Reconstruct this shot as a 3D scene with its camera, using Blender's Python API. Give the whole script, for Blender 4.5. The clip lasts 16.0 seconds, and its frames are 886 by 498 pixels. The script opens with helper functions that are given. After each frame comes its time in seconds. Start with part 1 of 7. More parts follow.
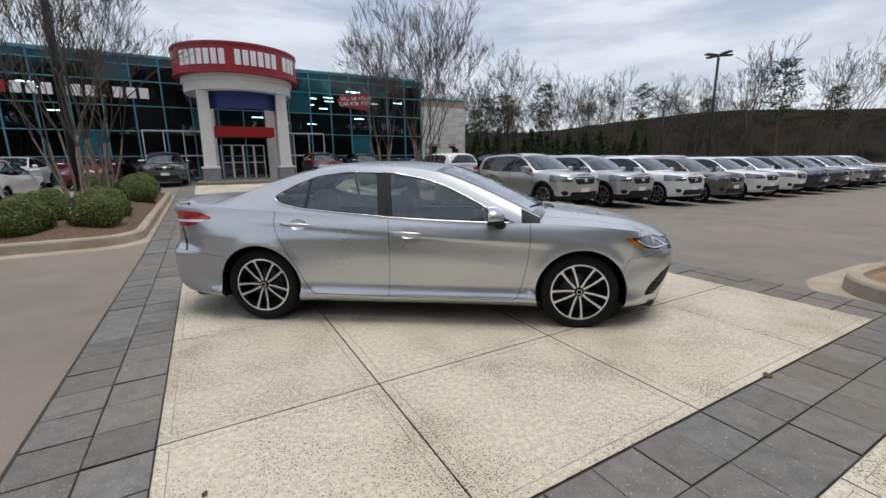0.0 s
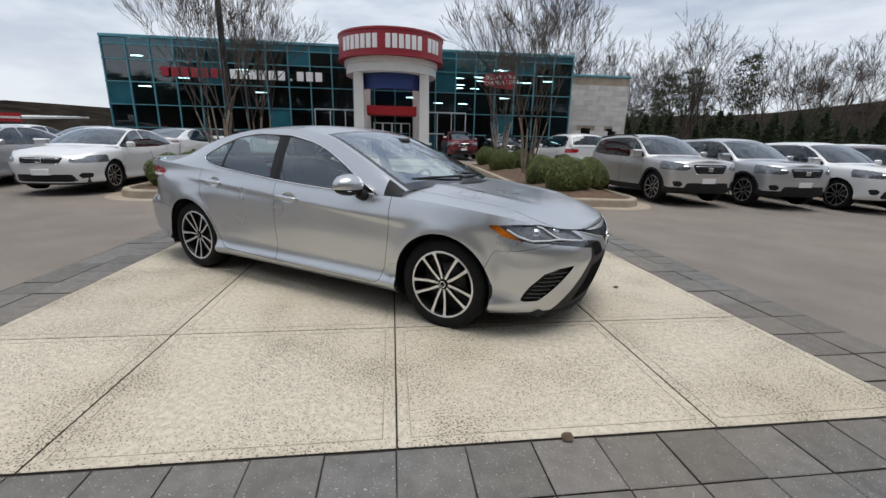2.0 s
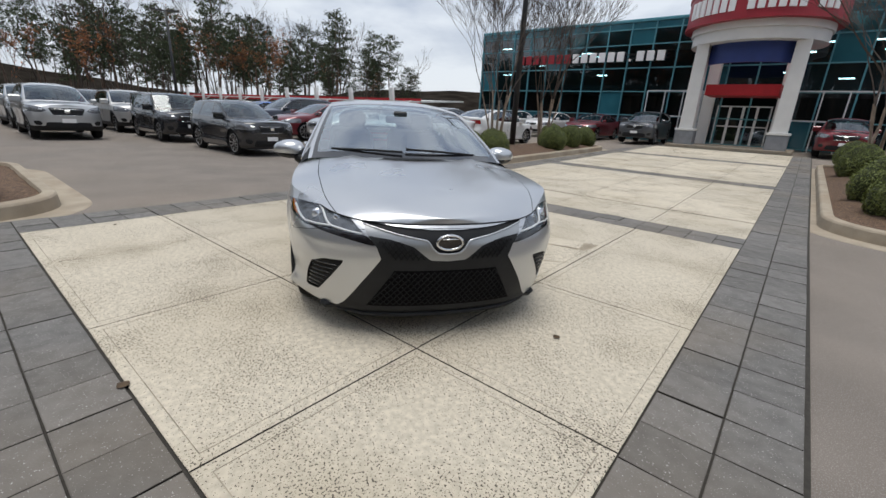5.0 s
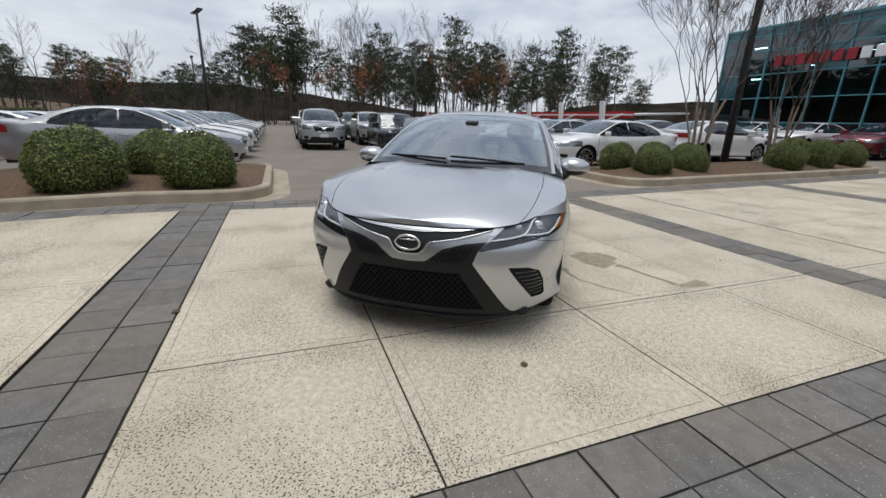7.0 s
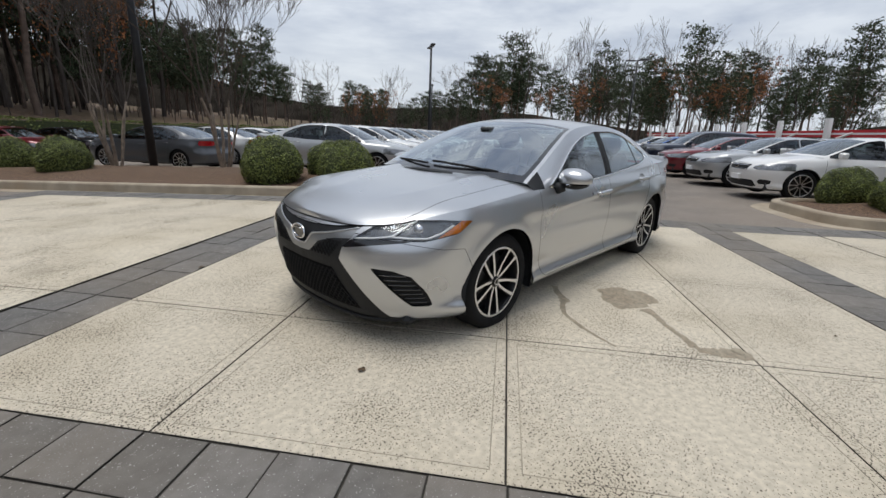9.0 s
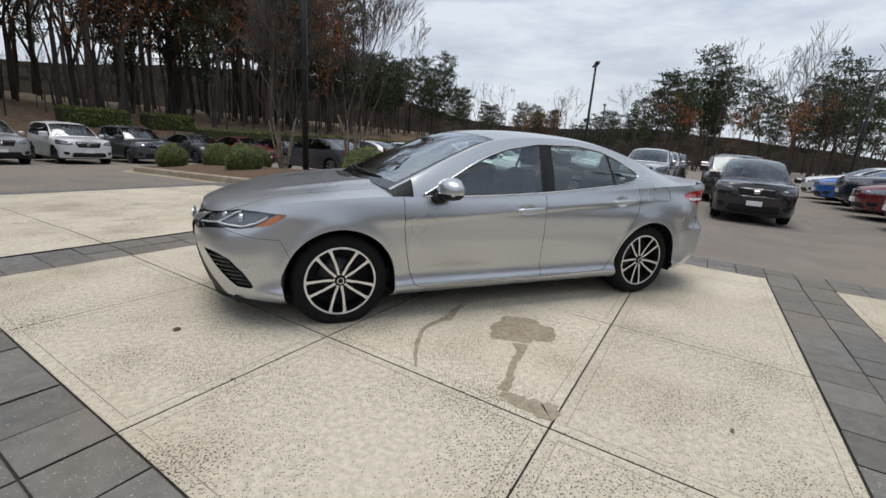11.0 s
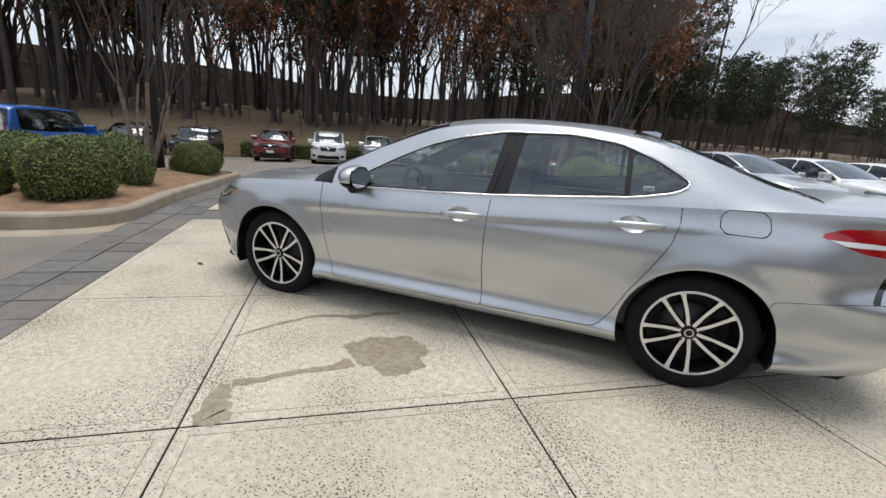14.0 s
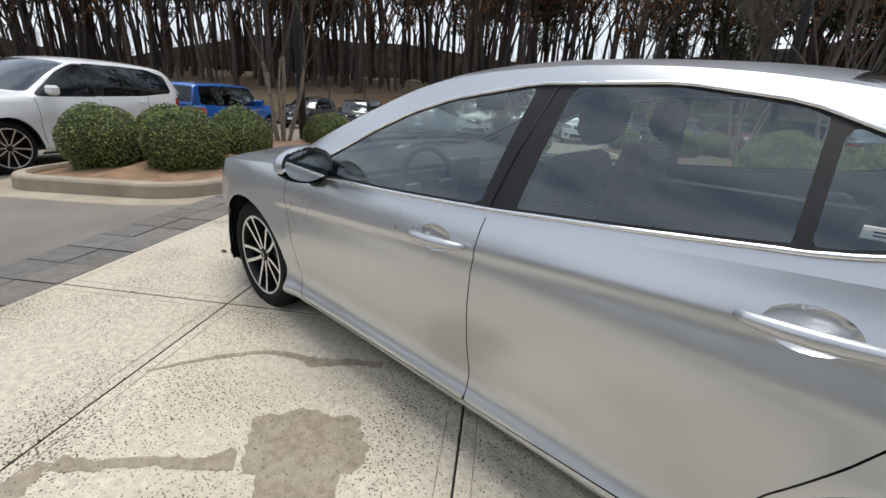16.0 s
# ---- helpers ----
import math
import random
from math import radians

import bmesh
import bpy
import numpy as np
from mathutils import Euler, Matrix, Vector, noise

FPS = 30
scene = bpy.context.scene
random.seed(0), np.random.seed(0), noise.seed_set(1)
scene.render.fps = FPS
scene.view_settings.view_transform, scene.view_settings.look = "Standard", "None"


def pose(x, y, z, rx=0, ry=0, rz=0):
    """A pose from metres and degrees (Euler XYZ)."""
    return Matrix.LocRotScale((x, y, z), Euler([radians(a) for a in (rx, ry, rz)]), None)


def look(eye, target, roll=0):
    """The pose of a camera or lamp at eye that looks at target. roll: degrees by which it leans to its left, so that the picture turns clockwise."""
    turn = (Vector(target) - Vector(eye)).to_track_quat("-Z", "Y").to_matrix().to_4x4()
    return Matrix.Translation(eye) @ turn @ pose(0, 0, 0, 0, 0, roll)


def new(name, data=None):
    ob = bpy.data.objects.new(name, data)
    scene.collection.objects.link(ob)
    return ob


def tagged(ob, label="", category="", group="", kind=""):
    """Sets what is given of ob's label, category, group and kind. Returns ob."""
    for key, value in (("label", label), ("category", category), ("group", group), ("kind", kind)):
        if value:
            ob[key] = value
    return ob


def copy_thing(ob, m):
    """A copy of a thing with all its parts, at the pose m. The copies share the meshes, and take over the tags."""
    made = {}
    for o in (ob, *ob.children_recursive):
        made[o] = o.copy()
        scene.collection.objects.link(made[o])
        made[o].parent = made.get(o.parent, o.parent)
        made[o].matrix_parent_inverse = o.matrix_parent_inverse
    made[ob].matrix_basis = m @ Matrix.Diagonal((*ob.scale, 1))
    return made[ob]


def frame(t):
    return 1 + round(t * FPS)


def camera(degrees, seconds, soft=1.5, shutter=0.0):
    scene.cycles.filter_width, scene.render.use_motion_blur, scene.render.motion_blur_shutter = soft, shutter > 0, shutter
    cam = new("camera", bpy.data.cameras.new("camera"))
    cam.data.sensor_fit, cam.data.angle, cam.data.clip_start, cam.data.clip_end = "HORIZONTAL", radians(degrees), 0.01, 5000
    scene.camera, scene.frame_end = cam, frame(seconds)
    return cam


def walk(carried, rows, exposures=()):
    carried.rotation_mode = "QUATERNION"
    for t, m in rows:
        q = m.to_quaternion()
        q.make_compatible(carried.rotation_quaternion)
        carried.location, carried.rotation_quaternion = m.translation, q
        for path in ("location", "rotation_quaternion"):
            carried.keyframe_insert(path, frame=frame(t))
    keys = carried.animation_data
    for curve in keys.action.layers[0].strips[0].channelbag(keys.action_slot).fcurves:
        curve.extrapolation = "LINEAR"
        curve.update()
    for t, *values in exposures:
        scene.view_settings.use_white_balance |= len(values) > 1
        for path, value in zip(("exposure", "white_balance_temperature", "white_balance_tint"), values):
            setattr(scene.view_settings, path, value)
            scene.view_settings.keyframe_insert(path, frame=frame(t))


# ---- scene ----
cam = camera(93.4, 16.0)
PATH = [
    (0, (0.588, -4.367, 1.428), (0.399, -2.419, 1.016), -0.7),
    (0.5, (1.053, -4.178, 1.393), (0.706, -2.255, 0.966), -0.2),
    (1, (1.618, -3.994, 1.37), (1.095, -2.116, 0.925), 0.5),
    (1.5, (2.159, -3.677, 1.322), (1.449, -1.866, 0.857), 0.9),
    (2, (2.733, -3.346, 1.291), (1.825, -1.632, 0.8), 1.2),
    (2.5, (3.224, -2.894, 1.264), (2.115, -1.313, 0.745), 1.5),
    (3, (3.633, -2.39, 1.231), (2.323, -0.977, 0.697), 1.7),
    (3.2, (3.789, -2.189, 1.257), (2.4, -0.857, 0.713), 1.9),
    (5.3, (4.558, -0.46, 1.343), (2.692, -0.087, 0.728), 2.8),
    (5.5, (4.572, -0.354, 1.358), (2.689, -0.075, 0.742), 2.6),
    (6, (4.542, -0.018, 1.327), (2.639, 0.016, 0.713), 2.3),
    (6.5, (4.572, 0.374, 1.328), (2.677, 0.164, 0.726), 2.1),
    (7, (4.576, 0.754, 1.319), (2.718, 0.3, 0.732), 2.0),
    (7.5, (4.435, 1.123, 1.259), (2.652, 0.418, 0.688), 1.9),
    (8, (4.278, 1.62, 1.272), (2.601, 0.685, 0.711), 2.0),
    (8.5, (3.984, 2.003, 1.267), (2.432, 0.87, 0.711), 2.2),
    (9, (3.616, 2.402, 1.265), (2.206, 1.089, 0.728), 2.3),
    (9.2, (3.453, 2.559, 1.285), (2.102, 1.183, 0.756), 2.3),
    (11.3, (1.62, 3.76, 1.285), (0.951, 1.943, 0.786), 4.3),
    (11.5, (1.435, 3.817, 1.303), (0.849, 1.973, 0.798), 4.4),
    (12, (0.928, 3.846, 1.304), (0.556, 1.949, 0.792), 4.6),
    (12.5, (0.405, 3.854, 1.326), (0.283, 1.925, 0.812), 4.4),
    (13, (-0.053, 3.703, 1.258), (0.072, 1.769, 0.765), 4.1),
    (13.5, (-0.496, 3.553, 1.26), (-0.09, 1.66, 0.758), 4.2),
    (14, (-0.853, 3.318, 1.272), (-0.182, 1.507, 0.751), 4.2),
    (14.5, (-1.126, 2.987, 1.306), (-0.215, 1.293, 0.758), 4.2),
    (15, (-1.262, 2.639, 1.313), (-0.173, 1.07, 0.719), 3.8),
    (15.5, (-1.162, 2.261, 1.311), (0.028, 0.787, 0.669), 3.6),
    (16, (-0.975, 1.884, 1.272), (0.278, 0.484, 0.587), 3.2),
]
walk(cam, [(t, look(e, g, r)) for t, e, g, r in PATH], [(0, .12), (3.2, .12), (5.5, .12), (7, .02), (9.2, .02), (12.5, .15), (14.5, .30), (16, .35)])

# ---- world, sun and exposure ----
TH = radians(35.0)  # the paving, the building and the car rows stand at this angle


def uv(u, v, z=0.0):
    return Vector((u * math.cos(TH) - v * math.sin(TH), u * math.sin(TH) + v * math.cos(TH), z))


def gz(u, v):
    """Height of the tarmac: level by the car, rising to the showroom, falling to the road side and gently to the east."""
    return 0.022 * max(0.0, min(v, 26.0) - 4.0) - 0.036 * max(0.0, min(-v, 26.0) - 4.0) - 0.022 * max(0.0, min(u, 15.0) - 4.0)


def at_uv(u, v, z=0.0, rz=0.0):
    p = uv(u, v, z)
    return pose(p.x, p.y, p.z, 0, 0, 35.0 + rz)


world = bpy.data.worlds.new("sky")
scene.world = world
world.use_nodes = True
wt = world.node_tree
wt.nodes.clear()
w_out = wt.nodes.new("ShaderNodeOutputWorld")
w_bg = wt.nodes.new("ShaderNodeBackground")
w_sky = wt.nodes.new("ShaderNodeTexSky")
w_sky.sky_type = "NISHITA"
w_sky.sun_disc = False
w_sky.sun_elevation = radians(82)
w_sky.sun_rotation = radians(130)
w_sky.dust_density = 3.0
w_tc = wt.nodes.new("ShaderNodeTexCoord")
w_sep = wt.nodes.new("ShaderNodeSeparateXYZ")
w_map = wt.nodes.new("ShaderNodeMapping")
w_map.inputs["Scale"].default_value = (1.0, 1.6, 5.0)
w_map.inputs["Rotation"].default_value = (0, 0, radians(20))
w_n = wt.nodes.new("ShaderNodeTexNoise")
w_n.inputs["Scale"].default_value = 2.6
w_n.inputs["Detail"].default_value = 6.0
w_n.inputs["Roughness"].default_value = 0.55
w_r = wt.nodes.new("ShaderNodeValToRGB")
w_r.color_ramp.elements[0].position, w_r.color_ramp.elements[0].color = 0.36, (0.40, 0.47, 0.61, 1)
w_r.color_ramp.elements[1].position, w_r.color_ramp.elements[1].color = 0.58, (0.755, 0.815, 0.905, 1)
w_hor = wt.nodes.new("ShaderNodeMapRange")
w_hor.inputs["From Min"].default_value, w_hor.inputs["From Max"].default_value = 0.0, 0.35
w_hor.inputs["To Min"].default_value, w_hor.inputs["To Max"].default_value = 0.75, 0.0
w_mixh = wt.nodes.new("ShaderNodeMixRGB")
w_mixh.inputs[2].default_value = (0.835, 0.88, 0.915, 1)
w_sc = wt.nodes.new("ShaderNodeMixRGB")
w_sc.blend_type = "MULTIPLY"
w_sc.inputs[0].default_value = 1.0
w_sc.inputs[2].default_value = (0.10, 0.10, 0.10, 1)
w_mix = wt.nodes.new("ShaderNodeMixRGB")
w_mix.inputs[0].default_value = 0.9  # cloud cover
L = wt.links.new
L(w_tc.outputs["Generated"], w_map.inputs["Vector"])
L(w_tc.outputs["Generated"], w_sep.inputs[0])
L(w_map.outputs[0], w_n.inputs["Vector"])
L(w_n.outputs["Fac"], w_r.inputs[0])
L(w_sep.outputs["Z"], w_hor.inputs["Value"])
L(w_hor.outputs[0], w_mixh.inputs[0])
L(w_r.outputs[0], w_mixh.inputs[1])
L(w_sky.outputs[0], w_sc.inputs[1])
L(w_sc.outputs[0], w_mix.inputs[1])
L(w_mixh.outputs[0], w_mix.inputs[2])
L(w_mix.outputs[0], w_bg.inputs["Color"])
L(w_bg.outputs[0], w_out.inputs[0])
w_bg.inputs["Strength"].default_value = 0.98

sun = new("sun", bpy.data.lights.new("sun", "SUN"))
sun.data.energy, sun.data.angle, sun.data.color = 1.95, radians(35), (1.0, 0.965, 0.90)
sun.matrix_basis = look((1.2, -1.0, 12), (0, 0, 0))

# ---- materials ----
MATS = {}


def mat(name, color, rough=0.6, metal=0.0, var=0.15, scale=8.0, bump=0.0, bump_scale=60.0, coat=0.0, color2=None,
        speck=None, speck_scale=150.0, speck_cut=0.62, spec=0.5, rand=0.0, big=None, flake=0.0, island=0.0, world_space=False, patchy=0.0):
    """A surface with two scales of variation: broad stains and fine grain, with relief."""
    m = bpy.data.materials.new(name)
    m.use_nodes = True
    nt = m.node_tree
    N, K = nt.nodes, nt.links.new
    b = N["Principled BSDF"]
    b.inputs["Roughness"].default_value = rough
    b.inputs["Metallic"].default_value = metal
    b.inputs["Specular IOR Level"].default_value = spec
    b.inputs["Coat Weight"].default_value = coat
    b.inputs["Coat Roughness"].default_value = 0.04
    tc = N.new("ShaderNodeTexCoord")
    co = N.new("ShaderNodeNewGeometry").outputs["Position"] if world_space else tc.outputs["Object"]
    c1 = (*color, 1)
    c2 = (*(color2 or [c * (1 - var) for c in color]), 1)
    n1 = N.new("ShaderNodeTexNoise")
    n1.inputs["Scale"].default_value, n1.inputs["Detail"].default_value = scale, 6
    K(co, n1.inputs["Vector"])
    r1 = N.new("ShaderNodeValToRGB")
    r1.color_ramp.elements[0].position, r1.color_ramp.elements[1].position = 0.35, 0.65
    r1.color_ramp.elements[0].color, r1.color_ramp.elements[1].color = c2, c1
    K(n1.outputs["Fac"], r1.inputs[0])
    out = r1.outputs[0]
    if big:  # broad stains: (scale, colour, amount)
        nb = N.new("ShaderNodeTexNoise")
        nb.inputs["Scale"].default_value, nb.inputs["Detail"].default_value = big[0], 4
        K(co, nb.inputs["Vector"])
        rb = N.new("ShaderNodeMapRange")
        rb.inputs["From Min"].default_value, rb.inputs["From Max"].default_value = 0.45, 0.7
        rb.inputs["To Max"].default_value = big[2]
        K(nb.outputs["Fac"], rb.inputs["Value"])
        mb = N.new("ShaderNodeMixRGB")
        mb.inputs[2].default_value = (*big[1], 1)
        K(rb.outputs[0], mb.inputs[0]), K(out, mb.inputs[1])
        out = mb.outputs[0]
    if speck:
        ns = N.new("ShaderNodeTexNoise")
        ns.inputs["Scale"].default_value, ns.inputs["Detail"].default_value = speck_scale, 2
        K(co, ns.inputs["Vector"])
        rs = N.new("ShaderNodeMapRange")
        rs.inputs["From Min"].default_value, rs.inputs["From Max"].default_value = speck_cut, speck_cut + 0.06
        val = ns.outputs["Fac"]
        if patchy:  # the specks crowd in some places and thin out in others
            npz = N.new("ShaderNodeTexNoise")
            npz.inputs["Scale"].default_value, npz.inputs["Detail"].default_value = 1.6, 3
            K(co, npz.inputs["Vector"])
            mp = N.new("ShaderNodeMath")
            mp.operation = "MULTIPLY_ADD"
            mp.inputs[1].default_value, mp.inputs[2].default_value = patchy, -patchy * .5
            K(npz.outputs["Fac"], mp.inputs[0])
            ad = N.new("ShaderNodeMath")
            K(val, ad.inputs[0]), K(mp.outputs[0], ad.inputs[1])
            val = ad.outputs[0]
        K(val, rs.inputs["Value"])
        ms = N.new("ShaderNodeMixRGB")
        ms.inputs[2].default_value = (*speck, 1)
        K(rs.outputs[0], ms.inputs[0]), K(out, ms.inputs[1])
        out = ms.outputs[0]
    if rand or island:
        src = N.new("ShaderNodeObjectInfo").outputs["Random"] if rand else N.new("ShaderNodeNewGeometry").outputs["Random Per Island"]
        k = rand or island
        mr = N.new("ShaderNodeMapRange")
        mr.inputs["To Min"].default_value, mr.inputs["To Max"].default_value = 1 - k, 1 + k
        K(src, mr.inputs["Value"])
        mv = N.new("ShaderNodeVectorMath")
        mv.operation = "SCALE"
        K(out, mv.inputs[0]), K(mr.outputs[0], mv.inputs["Scale"])
        out = mv.outputs[0]
    K(out, b.inputs["Base Color"])
    if bump:
        n2 = N.new("ShaderNodeTexNoise")
        n2.inputs["Scale"].default_value, n2.inputs["Detail"].default_value = bump_scale, 4
        K(co, n2.inputs["Vector"])
        bp = N.new("ShaderNodeBump")
        bp.inputs["Strength"].default_value, bp.inputs["Distance"].default_value = bump, 0.01
        K(n2.outputs["Fac"], bp.inputs["Height"])
        K(bp.outputs[0], b.inputs["Normal"])
    if flake:
        nf = N.new("ShaderNodeTexNoise")
        nf.inputs["Scale"].default_value = 3.0
        K(co, nf.inputs["Vector"])
        rf = N.new("ShaderNodeMapRange")
        rf.inputs["To Min"].default_value, rf.inputs["To Max"].default_value = rough - flake, rough + flake
        K(nf.outputs["Fac"], rf.inputs["Value"])
        K(rf.outputs[0], b.inputs["Roughness"])
    MATS[name] = m
    return m


def glass_mat(name, tint, alpha, rough=0.02):
    """Tinted thin glass: part mirror, part see-through."""
    m = bpy.data.materials.new(name)
    m.use_nodes = True
    N, K = m.node_tree.nodes, m.node_tree.links.new
    N.clear()
    o = N.new("ShaderNodeOutputMaterial")
    tr = N.new("ShaderNodeBsdfTransparent")
    tr.inputs[0].default_value = (*tint, 1)
    gl = N.new("ShaderNodeBsdfGlossy")
    gl.inputs["Roughness"].default_value = rough
    gl.inputs["Color"].default_value = (0.9, 0.95, 1.0, 1)
    lw = N.new("ShaderNodeLayerWeight")
    lw.inputs["Blend"].default_value = 0.5
    pw = N.new("ShaderNodeMath")
    pw.operation = "POWER"
    pw.inputs[1].default_value = 3.2
    K(lw.outputs["Facing"], pw.inputs[0])
    fr = N.new("ShaderNodeMapRange")
    f0 = ((alpha - 1) / (alpha + 1))**2
    fr.inputs["To Min"].default_value, fr.inputs["To Max"].default_value = f0 * 1.6, 0.95
    K(pw.outputs[0], fr.inputs["Value"])
    mx = N.new("ShaderNodeMixShader")
    K(fr.outputs[0], mx.inputs[0]), K(tr.outputs[0], mx.inputs[1]), K(gl.outputs[0], mx.inputs[2])
    K(mx.outputs[0], o.inputs[0])
    MATS[name] = m
    return m


def glow_mat(name, color, strength):
    m = bpy.data.materials.new(name)
    m.use_nodes = True
    b = m.node_tree.nodes["Principled BSDF"]
    b.inputs["Base Color"].default_value = (*color, 1)
    b.inputs["Emission Color"].default_value = (*color, 1)
    b.inputs["Emission Strength"].default_value = strength
    return m


ASPHALT = mat("asphalt", (0.20, 0.172, 0.148), 0.9, var=0.22, scale=1.2, bump=0.5, bump_scale=120, speck=(0.31, 0.28, 0.25), speck_scale=170, speck_cut=0.58, big=(0.16, (0.25, 0.20, 0.15), 0.5))
CONCRETE = mat("exposed_concrete", (0.62, 0.555, 0.445), 0.88, var=0.26, scale=30, bump=0.3, bump_scale=120, speck=(0.085, 0.07, 0.053), speck_scale=96, speck_cut=0.585, big=(0.8, (0.45, 0.39, 0.29), 0.75), rand=0.07, world_space=True, patchy=0.36)
MARGIN = mat("trowelled_margin", (0.58, 0.515, 0.415), 0.88, var=0.22, scale=30, bump=0.4, bump_scale=150, speck=(0.22, 0.18, 0.14), speck_scale=110, speck_cut=0.64, big=(1.3, (0.40, 0.34, 0.25), 0.8), rand=0.07, world_space=True)
# darker than the panel: the groove's shade is put into its colour
GROOVE = mat("margin_groove_shade", (0.43, 0.38, 0.30), 0.95, var=0.4, scale=12, bump=0.3)
# dark joint fill; on the piece sides it paints shade into the colour
JOINT = mat("joint_fill_shade", (0.045, 0.04, 0.033), 0.95, var=0.3, scale=30, bump=0.3)
PAVER = mat("slate_paver", (0.176, 0.169, 0.161), 0.9, var=0.25, scale=11, bump=0.5, bump_scale=110, speck=(0.46, 0.45, 0.42), speck_scale=120, speck_cut=0.66, rand=0.14, big=(0.45, (0.205, 0.17, 0.13), 0.6), spec=0.3, world_space=True)
KERB = mat("kerb_concrete", (0.40, 0.34, 0.26), 0.9, var=0.25, scale=3, bump=0.4, bump_scale=70, big=(0.8, (0.30, 0.23, 0.16), 0.7))
MULCH = mat("pine_mulch", (0.15, 0.09, 0.056), 0.95, var=0.6, scale=22, bump=1.0, bump_scale=60, speck=(0.30, 0.21, 0.13), speck_scale=120, speck_cut=0.6)
CLAY = mat("bare_clay", (0.30, 0.185, 0.11), 0.95, var=0.35, scale=6, bump=0.6, bump_scale=50)
LITTER = mat("leaf_litter", (0.14, 0.088, 0.052), 0.95, var=0.5, scale=2.5, bump=1.0, bump_scale=20, big=(0.12, (0.13, 0.11, 0.05), 0.6))
LEAF = mat("boxwood_leaf", (0.160, 0.192, 0.048), 0.55, var=0.45, scale=9, island=0.45, spec=0.35)
# solid core for shrubs and hedges, shade between leaves put into its colour
BUSHCORE = mat("boxwood_inner_shade", (0.045, 0.058, 0.018), 0.9, var=0.4, scale=12)
BARK = mat("crape_bark", (0.30, 0.235, 0.18), 0.85, var=0.45, scale=5, bump=0.4, bump_scale=25)
TWIG = mat("bare_twig", (0.098, 0.080, 0.068), 0.9, var=0.3, scale=5)
WOODTWIG = mat("grey_wood_twig", (0.082, 0.068, 0.059), 0.95, var=0.35, scale=.7, spec=.2)
PINEBARK = mat("pine_bark", (0.15, 0.105, 0.08), 0.95, var=0.4, scale=3, bump=0.6, bump_scale=15)
NEEDLE = mat("pine_needles", (0.072, 0.092, 0.052), 0.85, var=0.45, scale=0.5, island=0.5, spec=0.2)
RUSSET = mat("dry_oak_leaves", (0.36, 0.15, 0.065), 0.85, var=0.5, scale=0.8, island=0.5, spec=0.2)
BLACKMETAL = mat("black_pole_paint", (0.022, 0.024, 0.028), 0.5, var=0.3, scale=6)
WHITESTUCCO = mat("white_stucco", (0.72, 0.71, 0.69), 0.85, var=0.06, scale=2, bump=0.15, bump_scale=90)
GREYSTONE = mat("grey_stone_base", (0.27, 0.28, 0.30), 0.8, var=0.2, scale=4, bump=0.3)
REDSIGN = mat("red_sign_metal", (0.33, 0.018, 0.030), 0.45, var=0.12, scale=1.5)
REDAWN = mat("red_canvas", (0.42, 0.010, 0.016), 0.7, var=0.15, scale=3)
BLUEAWN = mat("blue_fascia", (0.022, 0.045, 0.19), 0.6, var=0.15, scale=2)
LETTERWHITE = mat("white_letter", (0.80, 0.80, 0.80), 0.5, var=0.04)
MULLION = mat("blue_mullion", (0.10, 0.30, 0.36), 0.4, 0.3, var=0.15, scale=3)
MULLIONW = mat("white_mullion", (0.62, 0.66, 0.68), 0.4, 0.1, var=0.1, scale=3)
# near-black interior walls and floor: the room's dimness is put into the colour
DARKROOM = mat("showroom_dim_shade", (0.028, 0.040, 0.048), 0.8, var=0.5, scale=0.35)
BLOCKWHITE = mat("pale_block", (0.60, 0.58, 0.55), 0.9, var=0.14, scale=2, bump=0.2, island=0.12)
FARSTEEL = mat("white_steel", (0.70, 0.70, 0.69), 0.5, var=0.08, scale=2)
SHOPGLASS = glass_mat("teal_shop_glass", (0.24, 0.46, 0.53), 1.72)

# ---- building helpers ----


def thing(name, label, category, m=None, kind="", group=""):
    e = new(name)
    e.empty_display_size = 0.1
    if m is not None:
        e.matrix_basis = m
    return tagged(e, label, category, group, kind)


def mesh_ob(name, verts, faces, material, parent=None, label="", smooth=False):
    me = bpy.data.meshes.new(name)
    me.from_pydata([tuple(map(float, v)) for v in verts] if not isinstance(verts, np.ndarray) else verts.tolist(), [], faces if not isinstance(faces, np.ndarray) else faces.tolist())
    for mm in (material if isinstance(material, (list, tuple)) else [material]):
        me.materials.append(mm)
    if smooth:
        me.shade_smooth()
    ob = new(name, me)
    if parent is not None:
        ob.parent = parent
    if label:
        ob["label"] = label
    return ob


def part(name, bm, material, parent=None, label="", smooth=False):
    """Links a bmesh as ONE mesh object under a thing or a part."""
    me = bpy.data.meshes.new(name)
    bm.normal_update()
    bm.to_mesh(me)
    bm.free()
    for mm in (material if isinstance(material, (list, tuple)) else [material]):
        me.materials.append(mm)
    if smooth:
        me.shade_smooth()
    ob = new(name, me)
    if parent is not None:
        ob.parent = parent
    if label:
        ob["label"] = label
    return ob


